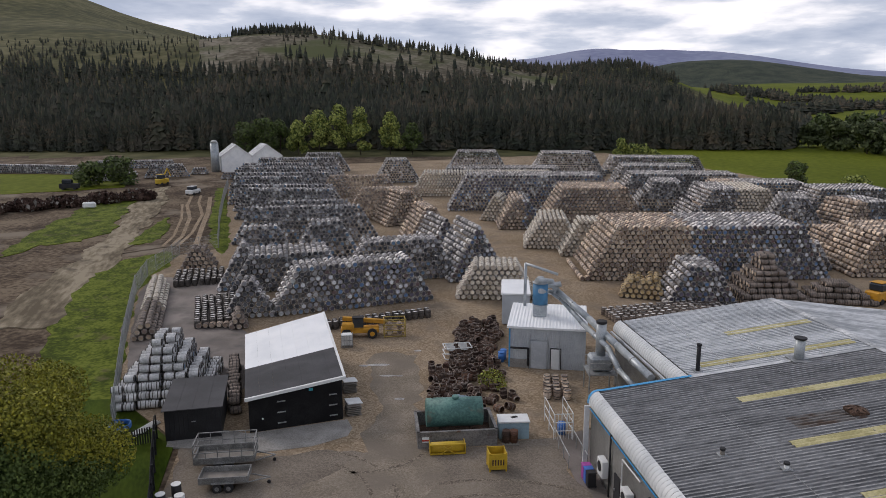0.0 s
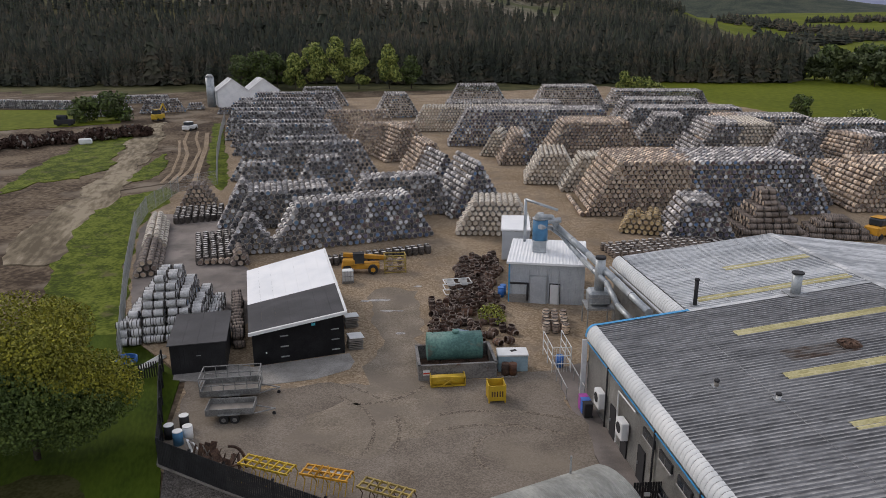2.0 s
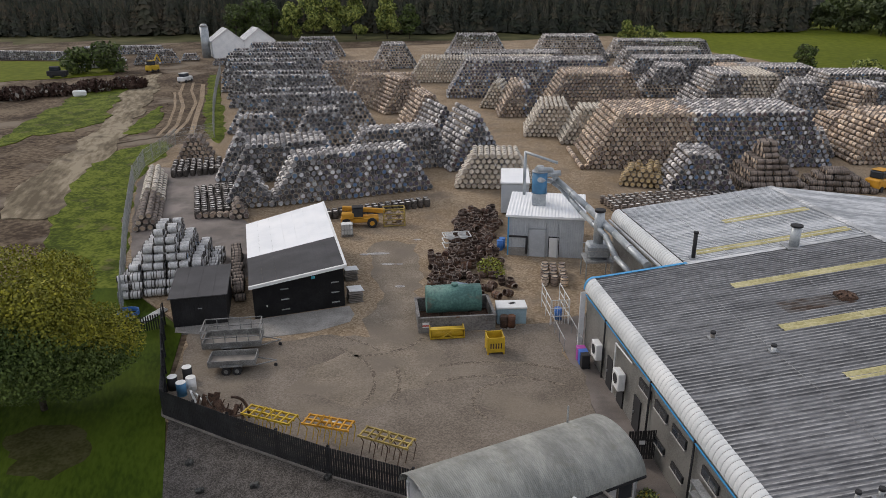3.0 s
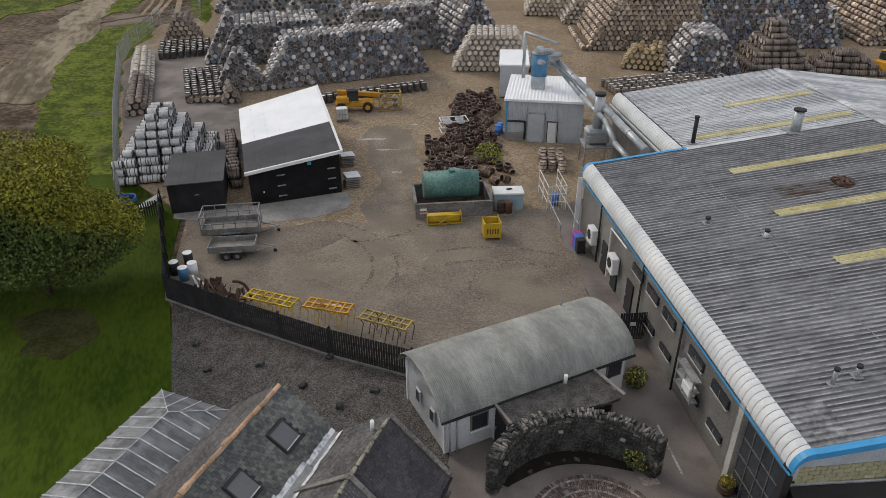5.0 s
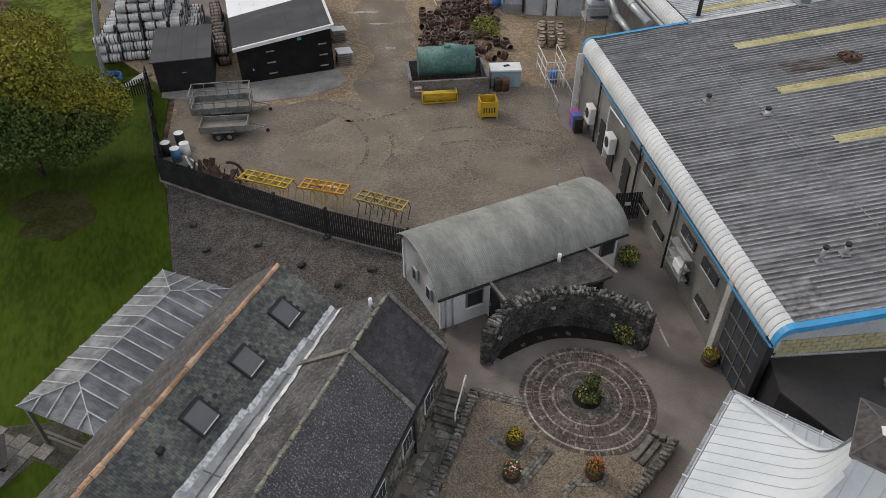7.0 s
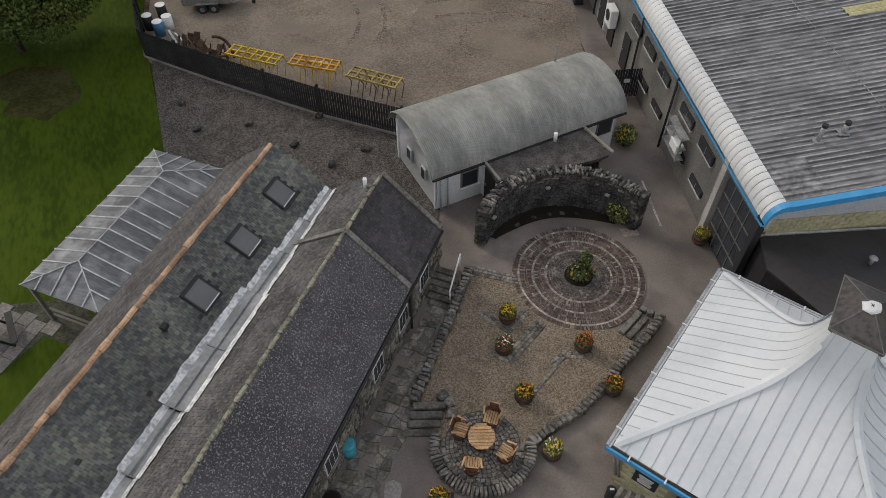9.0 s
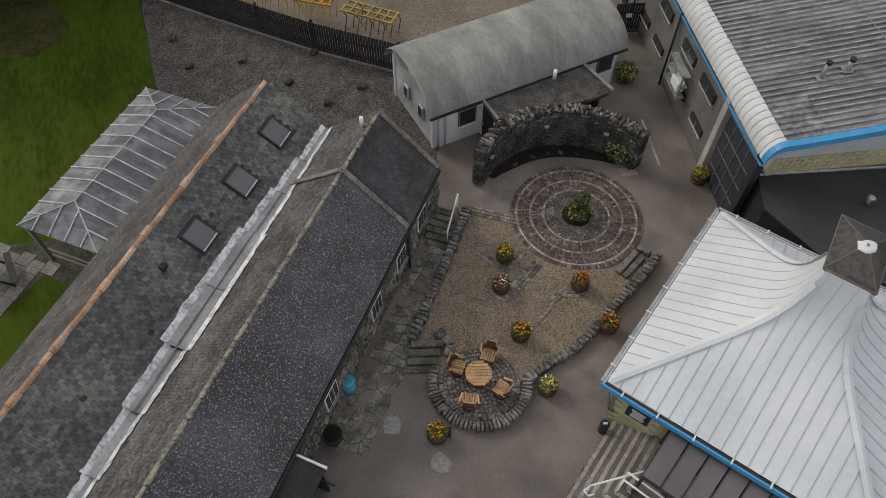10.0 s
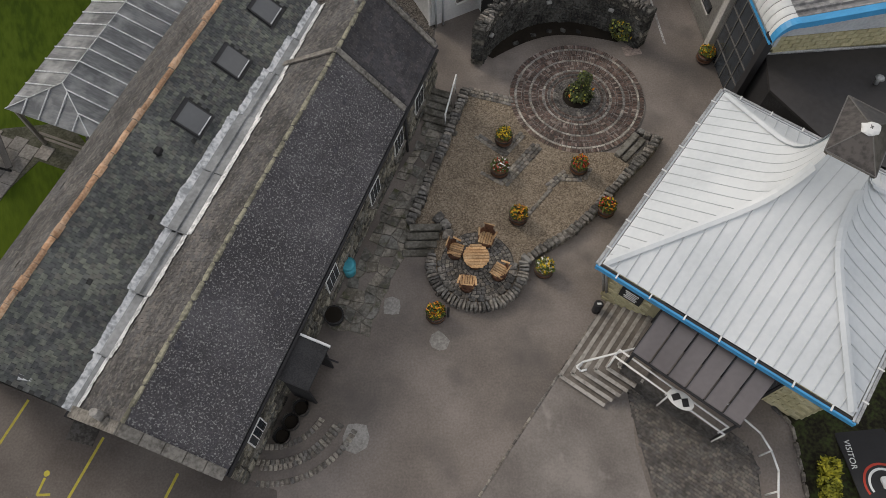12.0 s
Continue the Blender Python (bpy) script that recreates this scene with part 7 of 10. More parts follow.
    for w0, z0, w1, z1, u in ((WE, ZE, WR1, ZR, UX), (WR1, ZR, WV, ZV, UX), (WE, ZE, WR1, ZR, U0), (WR1, ZR, WV, ZV, U0), (WE, ZE, WR1, ZR, U1)):
        a, b = Vector(rng_pt(w0, u, z0 + 0.1)), Vector(rng_pt(w1, u, z1 + 0.1))
        n = 5
        for i in range(n):
            p, q = a.lerp(b, i / n), a.lerp(b, (i + 0.97) / n)
            d = q - p
            m = Matrix.Translation((p + q) / 2) @ d.to_track_quat("X", "Z").to_matrix().to_4x4()
            part("skew_stone", box(d.length, 0.22 if u > 1 else 0.34, 0.08, m, 0.012), M["skew_grey"], st, "grey coping stone")
    # chimney stump, vents
    part("chimney_stump", tube(rng_pt(WR1 - 0.85, U0 + 0.15, ZR - 0.6), rng_pt(WR1 - 0.85, U0 + 0.15, ZR + 0.1), 0.15, 12, 0.11), M["concrete"], st, "small pale chimney pot")
    part("roof_vent", tube(rng_pt(WR1 - 0.4, 16.7, ZR - 0.3), rng_pt(WR1 - 0.4, 16.7, ZR + 0.25), 0.08, 10), M["white"], st, "white roof vent")
    part("roof_vent", box(0.22, 0.3, 0.2, Matrix.Translation(rng_pt(-13.2, 8.7, 4.1)) @ pose(0, 0, 0, 0, 0, RT), 0.04), M["black"], st, "black slate vent")
    part("lead_patch", box(0.36, 0.3, 0.04, Matrix.Translation(rng_pt(-12.92, 0.85, 3.85)) @ pose(0, 0, 0, 0, 0, RT + 20) @ Matrix.Rotation(radians(sl), 4, "Y")), M["lead"], st, "bright lead patch")
    part("hopper", box(0.2, 0.2, 0.2, Matrix.Translation(rng_pt(WV, U0 - 0.1, ZV)) @ pose(0, 0, 0, 0, 0, RT)), M["black"], st)
    # eaves gutter and windows of the courtyard face
    part("gutter", tube(rng_pt(WE + 0.06, U0, ZE - 0.08), rng_pt(WE + 0.06, U1, ZE - 0.08), 0.06, 8), M["black"], st, "black eaves gutter")
    for u in (UX - 0.1, 4.6):
        part("downpipe", tube(rng_pt(WE + 0.02, u, 0), rng_pt(WE + 0.02, u, ZE - 0.1), 0.05, 8), M["black"], st, "black downpipe")
    for u in (1.95, 7.5, 11.2, 13.5, 15.6):
        m = Matrix.Translation(rng_pt(WL + 0.05, u, 1.45)) @ pose(0, 0, 0, 0, 0, RT)
        f = part("window", box(0.1, 0.82, 0.95, m), M["white"], st, "white painted sash window")
        for a in range(3):
            for b in range(2):
                part("pane", box(0.12, 0.22, 0.4, m @ pose(0, -0.255 + a * 0.255, -0.215 + b * 0.43)), M["glass"], f)
        part("sill", box(0.16, 0.95, 0.07, m @ pose(0.05, 0, -0.52)), M["skew_grey"], f, "grey stone sill")
    # black porch
    po = holder("timber_porch", Matrix.Translation(rng_pt(WE + 0.1, 4.3, 0)) @ pose(0, 0, 0, 0, 0, RT), "small black timber porch with a white fascia", "porch")
    part("roof", slab([(-0.1, -0.75, 2.3), (0.95, -0.75, 2.1), (0.95, 0.75, 2.1), (-0.1, 0.75, 2.3)], 0.08), M["black_wood"], po)
    part("fascia", box(1.1, 0.07, 0.16, pose(0.45, 0.78, 2.2, 0, 8, 0)), M["white"], po, "white fascia board")
    for y in (-0.65, 0.65):
        part("side_wall", box(0.85, 0.06, 2.0, pose(0.42, y, 1.0)), M["black_wood"], po)
    part("bracket", box(0.5, 0.05, 0.05, pose(1.1, 0.5, 1.7)), M["black"], po)


M["slate_speckle"] = material("lichen-speckled slates", ((0.054, 0.050, 0.055), (0.075, 0.070, 0.076), (0.104, 0.098, 0.105)), 0.5, 14, 0.85, 0, 0.2, grain=0.6, per="island", ramp=[(0.93, 0.93, 0.93), (1, 1, 1), (1.07, 1.07, 1.06), (0.96, 0.96, 0.98)], spots=((0.31, 0.312, 0.30), 17.0, 0.54, 0.68))
M["slate_end"] = material("dull dark slates", ((0.036, 0.034, 0.037), (0.052, 0.049, 0.053), (0.078, 0.073, 0.078)), 0.7, 12, 0.85, 0, 0.25, grain=0.6, per="island", spots=((0.13, 0.125, 0.12), 16.0, 0.62, 0.70))
M["frame_dark"] = plain("dark window frame", (0.022, 0.022, 0.024), 0.5)
# Flat grey paints the sky reflected in the roof windows' glass.
M["sky_pane"] = material("grey glass with painted sky reflection", ((0.115, 0.12, 0.125), (0.13, 0.135, 0.14), (0.145, 0.15, 0.155)), 0.4, 8, 0.15, 0, 0, grain=0.2)
M["skew_grey"] = material("grey coping stone", ((0.12, 0.112, 0.10), (0.19, 0.178, 0.16), (0.26, 0.245, 0.22)), 1.5, 9, 0.95, 0, 0.4)
RIDGE_STONE = STONES[3].copy()
RIDGE_STONE.materials[0] = M["skew"]
make_steading()


# ---------------------------------------------------------------- lead-roofed shelter
def make_shelter():
    sh = holder("garden_shelter", Matrix(), "open timber shelter with a hipped seamed lead roof", "shelter")
    wa, wb, ua, ub = -16.95, -20.6, 9.1, 17.35
    z0, z1 = 2.45, 3.05
    ra, rb = (-18.75, 10.55), (-18.75, 15.8)
    e = {"a": (wa, ua), "b": (wa, ub), "c": (wb, ub), "d": (wb, ua)}
    P = lambda q, z: Vector(rng_pt(q[0], q[1], z))  # noqa: E731
    faces = [("east", P(e["a"], z0), P(e["b"], z0), P(rb, z1), P(ra, z1)), ("north", P(e["b"], z0), P(e["c"], z0), P(rb, z1), P(rb, z1)), ("west", P(e["c"], z0), P(e["d"], z0), P(ra, z1), P(rb, z1)), ("south", P(e["d"], z0), P(e["a"], z0), P(ra, z1), P(ra, z1))]
    for _, a, b, c, d in faces:
        bm = bmesh.new()
        add_poly(bm, [a, b, c] if (c - d).length < 0.01 else [a, b, c, d])
        bmesh.ops.solidify(bm, geom=bm.faces[:], thickness=0.05)
        face = part("roof_slope", bm, M["shelter_lead"], sh)
        n = int((b - a).length / 0.62)
        ridge_n = (d - c).normalized() if (c - d).length > 0.01 else None
        up = Vector((0, 0, 0.03))
        along = (b - a).normalized()
        for i in range(1, n):
            p = a.lerp(b, i / n)
            s = (p - a).length
            lo, hi = (d - a).dot(along), (c - a).dot(along)
            inn = (d - a) - along * lo
            if s < lo:
                q = p + inn * (s / lo)
            elif s > hi:
                q = p + inn * (((b - a).length - s) / max(0.01, (b - a).length - hi))
            else:
                q = p + inn
            part("seam", tube(p + up, q + up, 0.03, 6), M["lead_seam"], face)
    for q, r in ((e["a"], ra), (e["b"], rb), (e["c"], rb), (e["d"], ra)):
        part("hip_roll", tube(P(q, z0 + 0.03), P(r, z1 + 0.03), 0.02, 6), M["lead_seam"], sh)
    part("ridge_roll", tube(P(ra, z1 + 0.03), P(rb, z1 + 0.03), 0.02, 6), M["lead_seam"], sh)
    for q in (e["c"], e["d"], (wb, 13.2), (wa - 0.4, ua), (wa - 0.4, ub)):
        x, y, _ = rng_pt(q[0] + 0.15 if q[0] == wb else q[0], min(max(q[1], ua + 0.2), ub - 0.2), 0)
        part("post", box(0.14, 0.14, z0, pose(x, y, z0 / 2, 0, 0, RT)), M["timber"], sh)
    for z in (0.5, 0.9):
        part("rail", tube(rng_pt(wb + 0.4, ua + 0.2, z), rng_pt(wa - 0.3, ua + 0.2, z), 0.05, 6), M["timber"], sh)
    part("hopper", box(0.2, 0.2, 0.25, Matrix.Translation(rng_pt(wa, ua - 0.05, z0 - 0.1)) @ pose(0, 0, 0, 0, 0, RT)), M["black"], sh)
    sheet("slab_path", [rng_pt(w, u, 0)[:2] for w, u in ((-17.0, 8.9), (-20.2, 10.5), (-24, 8.5), (-24, 5.0), (-20.85, 5.0), (-20.45, 7.3), (-20.2, 8.5), (-17.0, 8.5))], M["slab_joint"], 0.05, "dark joints under the paving slabs", "paving")
    slabs = holder("slab_paving", Matrix(), "worn pale paving slabs by the shelter", "paving")
    gr = random.Random(6)
    for i in range(8):
        for j in range(6):
            w, u = -23.6 + i * 0.62, 5.3 + j * 0.62 + 0.2 * (i % 2)
            if u > 8.9 - 0.05 * i or u + 0.3 < 7.45 + 6.0 * (w + 0.3 + 20.43):
                continue
            part("paving_slab", slab([rng_pt(*q, 0.075 + gr.uniform(0, 0.008)) for q in ((w, u), (w + 0.595, u), (w + 0.595, u + 0.595), (w, u + 0.595))], 0.04), M["slab"], slabs)
    bench = holder("picnic_table", Matrix.Translation(rng_pt(-21.75, 7.6, 0.085)) @ pose(0, 0, 0, 0, 0, 30), "dark weathered picnic table on the slabs", "picnic table")
    for k in range(4):
        part("top_board", box(0.17, 1.7, 0.04, pose(-0.28 + k * 0.185, 0, 0.74)), M["black_wood"], bench)
    for s in (-1, 1):
        part("seat_board", box(0.25, 1.7, 0.04, pose(s * 0.72, 0, 0.45)), M["black_wood"], bench)
        for y in (-0.6, 0.6):
            part("leg", tube((s * 0.6, y, 0), (s * 0.2, y, 0.74), 0.05, 6), M["black_wood"], bench)


make_shelter()

# ---------------------------------------------------------------- visitor pavilion
PAV = [Vector((5.4, 9.12, 3.0)), Vector((12.04, 4.07, 3.0)), Vector((17.34, 10.8, 3.0)), Vector((10.7, 15.85, 3.0))]
CAP = [Vector((11.1, 10.59, 0)), Vector((12.08, 9.85, 0)), Vector((12.85, 10.84, 0)), Vector((11.88, 11.58, 0))]
LANTERN = [Vector((11.03, 10.7, 6.9)), Vector((12.19, 9.77, 6.9)), Vector((13.4, 11.65, 6.9)), Vector((12.24, 12.58, 6.9))]
PC = Vector((11.4, 10.0, 0))


def sweep(s):
    """Rise of the swept roof from eave (0) to the lantern (1)."""
    return 3.0 + 3.85 * (0.48 * s + 0.52 * s ** 12)


def make_pavilion():
    pav = holder("visitor_pavilion", Matrix(), "square pavilion with a swept white sheet roof and blue gutter", "building")
    levels = [0, 0.2, 0.4, 0.55, 0.68, 0.76, 0.83, 0.88, 0.92, 0.95, 0.975, 1.0]
    for k in range(4):
        a, b, ca, cb = PAV[k], PAV[(k + 1) % 4], CAP[k], CAP[(k + 1) % 4]
        bm = bmesh.new()
        last = None
        for s in levels:
            row = [bm.verts.new((*a.lerp(ca, s).xy, sweep(s))), bm.verts.new((*b.lerp(cb, s).xy, sweep(s)))]
            if last:
                bm.faces.new((last[0], last[1], row[1], row[0])).smooth = True
            last = row
        face = part("roof_slope", bm, M["pale_roof"], pav, "swept white sheet slope")
        d = (b - a).normalized()
        L = (b - a).length
        la, lb = (ca - a).dot(d), (cb - a).dot(d)
        inn = Vector((-d.y, d.x, 0))
        deep = (ca - a).dot(inn)
        n = 20
        for i in range(1, n):
            x = L * i / n
            s_end = min(1.0, x / la if la > 0.01 else 1.0, (L - x) / max(0.01, L - lb))
            pts = []
            for s in [v for v in levels if v < s_end - 0.02] + [s_end]:
                q = Vector((a.x, a.y, 0)) + d * x + inn * deep * s
                pts.append(Vector((q.x, q.y, sweep(s) + 0.004)))
            bm = bmesh.new()
            up = Vector((0, 0, 0.03))
            for p0, p1 in zip(pts, pts[1:]):
                f = [bm.verts.new(v) for v in (p0 - d * 0.014, p1 - d * 0.014, p1 + up, p0 + up)]
                bm.faces.new(f)
                f2 = [bm.verts.new(v) for v in (p0 + d * 0.014, p1 + d * 0.014)]
                bm.faces.new((f[3], f[2], f2[1], f2[0]))
            part("standing_seam", bm, M["seam_grey"], face)
    for c, cc in zip(PAV, CAP):
        bm = bmesh.new()
        last = None
        d = Vector((cc.x - c.x, cc.y - c.y, 0)).normalized()
        side = Vector((-d.y, d.x, 0)) * 0.14
        for s in levels[:-1]:
            p = c.lerp(cc, max(0.02, s))
            z = sweep(max(0.02, s))
            row = [bm.verts.new((p.x - side.x, p.y - side.y, z + 0.03)), bm.verts.new((p.x, p.y, z + 0.08)), bm.verts.new((p.x + side.x, p.y + side.y, z + 0.03))]
            if last:
                bm.faces.new((last[0], last[1], row[1], row[0]))
                bm.faces.new((last[1], last[2], row[2], row[1]))
            last = row
        part("hip_cap", bm, M["pale_roof"], pav, "white folded hip capping")
    lant = holder("roof_lantern", Matrix(), "dark brown glazed pyramid lantern on the pavilion roof", "rooflight")
    apex = Vector((12.1, 11.0, 7.55))
    for k in range(4):
        p, q = LANTERN[k], LANTERN[(k + 1) % 4]
        bm = bmesh.new()
        add_poly(bm, [p, q, apex])
        part("pane", bm, M["lantern_glass"], lant, "dark brown glazing")
        part("hip_bar", tube(p, apex, 0.018, 6), M["bar_dark"], lant)
        part("edge_bar", tube(p, q, 0.022, 6), M["bar_dark"], lant)
        part("curb", slab([p, q, CAP[(k + 1) % 4] + Vector((0, 0, 6.89)), CAP[k] + Vector((0, 0, 6.89))], 0.08), M["timber"], lant)
    # Flattened white blob modelled in place of the sky's reflection on the glazing.
    bm = bmesh.new()
    bmesh.ops.create_icosphere(bm, subdivisions=2, radius=0.3, matrix=Matrix.Translation(apex - Vector((0, 0, 0.1))) @ Matrix.Diagonal((1.0, 0.8, 0.3, 1)))
    for v in bm.verts:
        off = v.co - apex
        v.co = apex + Vector((off.x, off.y, 0)) * (1 + 0.5 * noise.noise(v.co * 4.0)) + Vector((0, 0, off.z))
    part("finial", bm, M["white"], lant, "white blob for the sky's reflection at the apex")
    for k in range(4):
        a, b = PAV[k], PAV[(k + 1) % 4]
        d = (b - a).normalized()
        out = Vector((d.y, -d.x, 0))
        ang = math.degrees(math.atan2(d.y, d.x))
        c = (a + b) / 2 + out * 0.06
        L = (b - a).length
        cf = c + out * (0.1 if k == 0 else 0.0)
        part("fascia", box(L + 0.3, 0.07, 0.2, pose(cf.x, cf.y, 2.9, 0, 0, ang)), M["blue_trim" if k == 0 else "grey_sheet"], pav, "bright blue fascia" if k == 0 else "grey fascia")
        c2 = c + out * (0.015 if k == 0 else 0.09)
        gut = part("gutter", box(L + 0.2, 0.09, 0.1, pose(c2.x, c2.y, 2.94 if k == 0 else 2.97, 0, 0, ang)), M["black" if k == 0 else "galv"], pav, "eaves gutter")
        for i in range(7):
            p = a.lerp(b, (i + 0.5) / 7) + out * 0.12
            part("bracket", box(0.05, 0.2, 0.04, pose(p.x, p.y, 3.02, 0, 0, ang)), M["white"], gut)
        # walls set in under the eaves
        ia, ib = a.lerp(Vector((PC.x, PC.y, 3)), 0.105), b.lerp(Vector((PC.x, PC.y, 3)), 0.105)
        wc = (ia + ib) / 2
        wall = part("wall", box((ib - ia).length, 0.2, 3.1, pose(wc.x, wc.y, 1.5, 0, 0, ang)), M["mortar_yellow"], pav, "yellow block wall")
        blocks = (ib - ia).length / 0.45
        bm = box(0.43, 0.06, 0.2, Matrix(), 0.01)
        me = bpy.data.meshes.new("block")
        bm.to_mesh(me)
        bm.free()
        me.materials.append(M["yellow_stone"])
        if k in (0, 1):
            for r in range(14):
                for i in range(int(blocks)):
                    along = (i + 0.5 + 0.5 * (r % 2)) * 0.45
                    if along > (ib - ia).length - 0.2 or (k == 0 and 1.55 < along < 5.9):
                        continue
                    p = ia + (ib - ia).normalized() * along + out * 0.1
                    link_mesh("block", me, wall, pose(p.x, p.y, 0.11 + r * 0.21, 0, 0, ang))
    # entrance side
    a, b = PAV[0], PAV[1]
    d = (b - a).normalized()
    out = Vector((d.y, -d.x, 0))
    ang = math.degrees(math.atan2(d.y, d.x))
    at = lambda s, o, z: (a.x + d.x * s + out.x * o, a.y + d.y * s + out.y * o, z)  # noqa: E731
    part("entrance_glass", box(4.3, 0.08, 2.9, pose(*at(4.45, -0.24, 1.5), 0, 0, ang)), M["glass"], pav, "dark glazed entrance")
    for s in (2.35, 3.4, 4.45, 5.5, 6.55):
        part("door_frame", box(0.08, 0.12, 2.5, pose(*at(s, -0.22, 1.5), 0, 0, ang)), M["black"], pav)
    for s in (0.1, 0.22):
        part("downpipe", tube(at(s - 0.05, 0.0, 2.85), at(s + 0.3, -0.3, 0.75), 0.05, 8), M["concrete"], pav, "pale raking downpipe")
    board = holder("notice_board", pose(*at(1.3, -0.27, 1.6), 0, 0, ang), "black notice board with white lines of text", "sign")
    part("panel", box(0.8, 0.05, 0.8, Matrix(), 0.01), M["black"], board)
    for k in range(5):
        part("text_bar", box(0.5 - 0.06 * (k % 3), 0.02, 0.05, pose(0, -0.03, 0.18 - k * 0.11)), M["white"], board)
    lamp = holder("litter_bin", pose(5.72, 8.65, 0), "round black bin with a white emblem lid", "bin")
    part("body", tube((0, 0, 0), (0, 0, 0.6), 0.15, 14), M["black"], lamp)
    part("lid", tube((0, 0, 0.6), (0, 0, 0.66), 0.17, 14, 0.12), M["black"], lamp)
    part("emblem", box(0.14, 0.07, 0.02, pose(0, 0, 0.67)), M["white"], lamp)
    # canopy over the ramp
    can = holder("entrance_canopy", Matrix(), "brown-grey sheet canopy on posts over the ramp", "canopy")
    q = [Vector((7.18, 7.62, 2.6)), Vector((6.1, 6.35, 2.45)), Vector((9.0, 4.0, 2.45)), Vector((10.3, 5.3, 2.6))]
    n = 6
    for i in range(n):
        f0, f1 = i / n, (i + 1) / n - 0.012
        part("canopy_sheet", slab([q[0].lerp(q[3], f0), q[1].lerp(q[2], f0), q[1].lerp(q[2], f1), q[0].lerp(q[3], f1)], 0.06), M["canopy"], can, "brown-grey folded sheet")
        e0, e1 = q[0].lerp(q[3], f0), q[1].lerp(q[2], f0)
        part("batten", tube(e0 + Vector((0, 0, 0.02)), e1 + Vector((0, 0, 0.02)), 0.014, 6), M["black"], can)
    part("edge_beam", tube(q[1] - Vector((0, 0, 0.1)), q[2] - Vector((0, 0, 0.1)), 0.06, 6), M["black"], can)
    for f in (0.02, 0.98):
        p = q[1].lerp(q[2], f)
        part("post", tube((p.x, p.y, 0), (p.x, p.y, 2.4), 0.05, 8), M["black"], can)
    # stepped plinth
    stairs = holder("entrance_steps", Matrix(), "grey stone steps turning round the entrance corner", "steps")
    for k in range(6):
        z = 0.14 * (k + 1)
        lo = [Vector(at(0.77 + 0.28 * k, -0.9, 0)), Vector(at(0.77 + 0.28 * k, 3.0 - 0.24 * k, 0)), Vector(at(2.5 + 0.12 * k, 3.0 - 0.24 * k, 0)), Vector(at(2.5 + 0.12 * k, -0.9, 0))]
        part("step", slab([(v.x, v.y, z) for v in lo], 0.14), M["sett_plain"], stairs)
        for p, r in ((lo[1], lo[2]), (lo[0], lo[1])):
            m, v = (p + r) / 2, r - p
            part("nosing", box(v.length, 0.13, 0.02, pose(m.x, m.y, z + 0.004, 0, 0, math.degrees(math.atan2(v.y, v.x))), 0.004), M["nosing"], stairs, "pale worn nosing")
    ramp = holder("entrance_ramp", Matrix(), "dark ramp with a low wall along the entrance", "ramp")
    part("deck", slab([at(2.3, 0.0, 0.85), at(2.3, 1.75, 0.85), at(6.2, 1.75, 0.25), at(6.2, 0.0, 0.25)], 0.2), M["tarmac"], ramp)
    part("low_wall", slab([at(2.3, 1.72, 0.95), at(2.3, 1.92, 0.95), at(6.0, 1.92, 0.45), at(6.0, 1.72, 0.45)], 0.9), M["mortar"], ramp)
    rail = holder("ramp_handrail", Matrix(), "white double handrail with an oval emblem plate", "handrail")
    for o in (1.72, 2.0):
        part("rail", tube(at(1.9, o, 1.85), at(5.9, o, 1.35), 0.035, 8), M["white"], rail)
    for s in (1.9, 3.9, 5.9):
        for o in (1.72, 2.0):
            part("post", tube(at(s, o, 0.2), at(s, o, 1.85 - 0.125 * (s - 1.9)), 0.03, 8), M["white"], rail)
    pm = pose(*at(4.25, 1.95, 1.66), 0, 0, ang)
    bm = bmesh.new()
    bmesh.ops.create_cone(bm, cap_ends=True, segments=28, radius1=0.44, radius2=0.44, depth=0.03, matrix=pm @ Matrix.Diagonal((1.0, 0.6, 1, 1)))
    plate = part("emblem_plate", bm, M["white"], rail, "white oval plate")
    for dx in (-0.16, 0.16):
        part("emblem", box(0.2, 0.26, 0.02, pm @ pose(dx, 0, 0.02, 0, 0, 40 * dx / 0.16)), M["black"], plate)
    hr = holder("step_handrail", Matrix(), "white tubular handrail across the entrance steps", "handrail")
    e0, e1 = (4.85, 6.5, 0.95), (6.75, 6.75, 1.75)
    part("rail", tube(e0, e1, 0.035, 8), M["white"], hr)
    part("curl", add_tube(add_tube(tube(e0, (4.62, 6.35, 0.93), 0.035, 8), (4.62, 6.35, 0.93), (4.75, 6.2, 0.9), 0.035, 8), (4.75, 6.2, 0.9), (4.95, 6.25, 0.9), 0.035, 8), M["white"], hr)
    for p in (e0, e1):
        part("post", tube((p[0], p[1], 0), p, 0.03, 8), M["white"], hr)
    cr = holder("curved_handrail", Matrix(), "white curved guard rail round the ramp end", "handrail")
    pts = [(9.2, 5.0, 1.2), (9.7, 4.55, 1.0), (10.2, 4.05, 0.95), (10.42, 3.5, 0.95), (10.5, 2.9, 0.95), (10.35, 2.3, 0.95), (10.2, 1.6, 0.95)]
    bm = bmesh.new()
    for p, r in zip(pts, pts[1:]):
        add_tube(bm, p, r, 0.035, 8)
    part("rail", bm, M["white"], cr)
    for p in pts[1::2]:
        part("post", tube((p[0], p[1], 0), p, 0.03, 8), M["white"], cr)
    # cobbled forecourt
    poly = [(6.45, 5.3), (6.6, 4.0), (6.9, 2.2), (7.2, 0.2), (10.2, 0.2), (10.2, 2.2), (10.3, 3.2), (10.1, 3.9), (9.6, 4.35), (9.05, 4.2), (6.4, 6.1)]
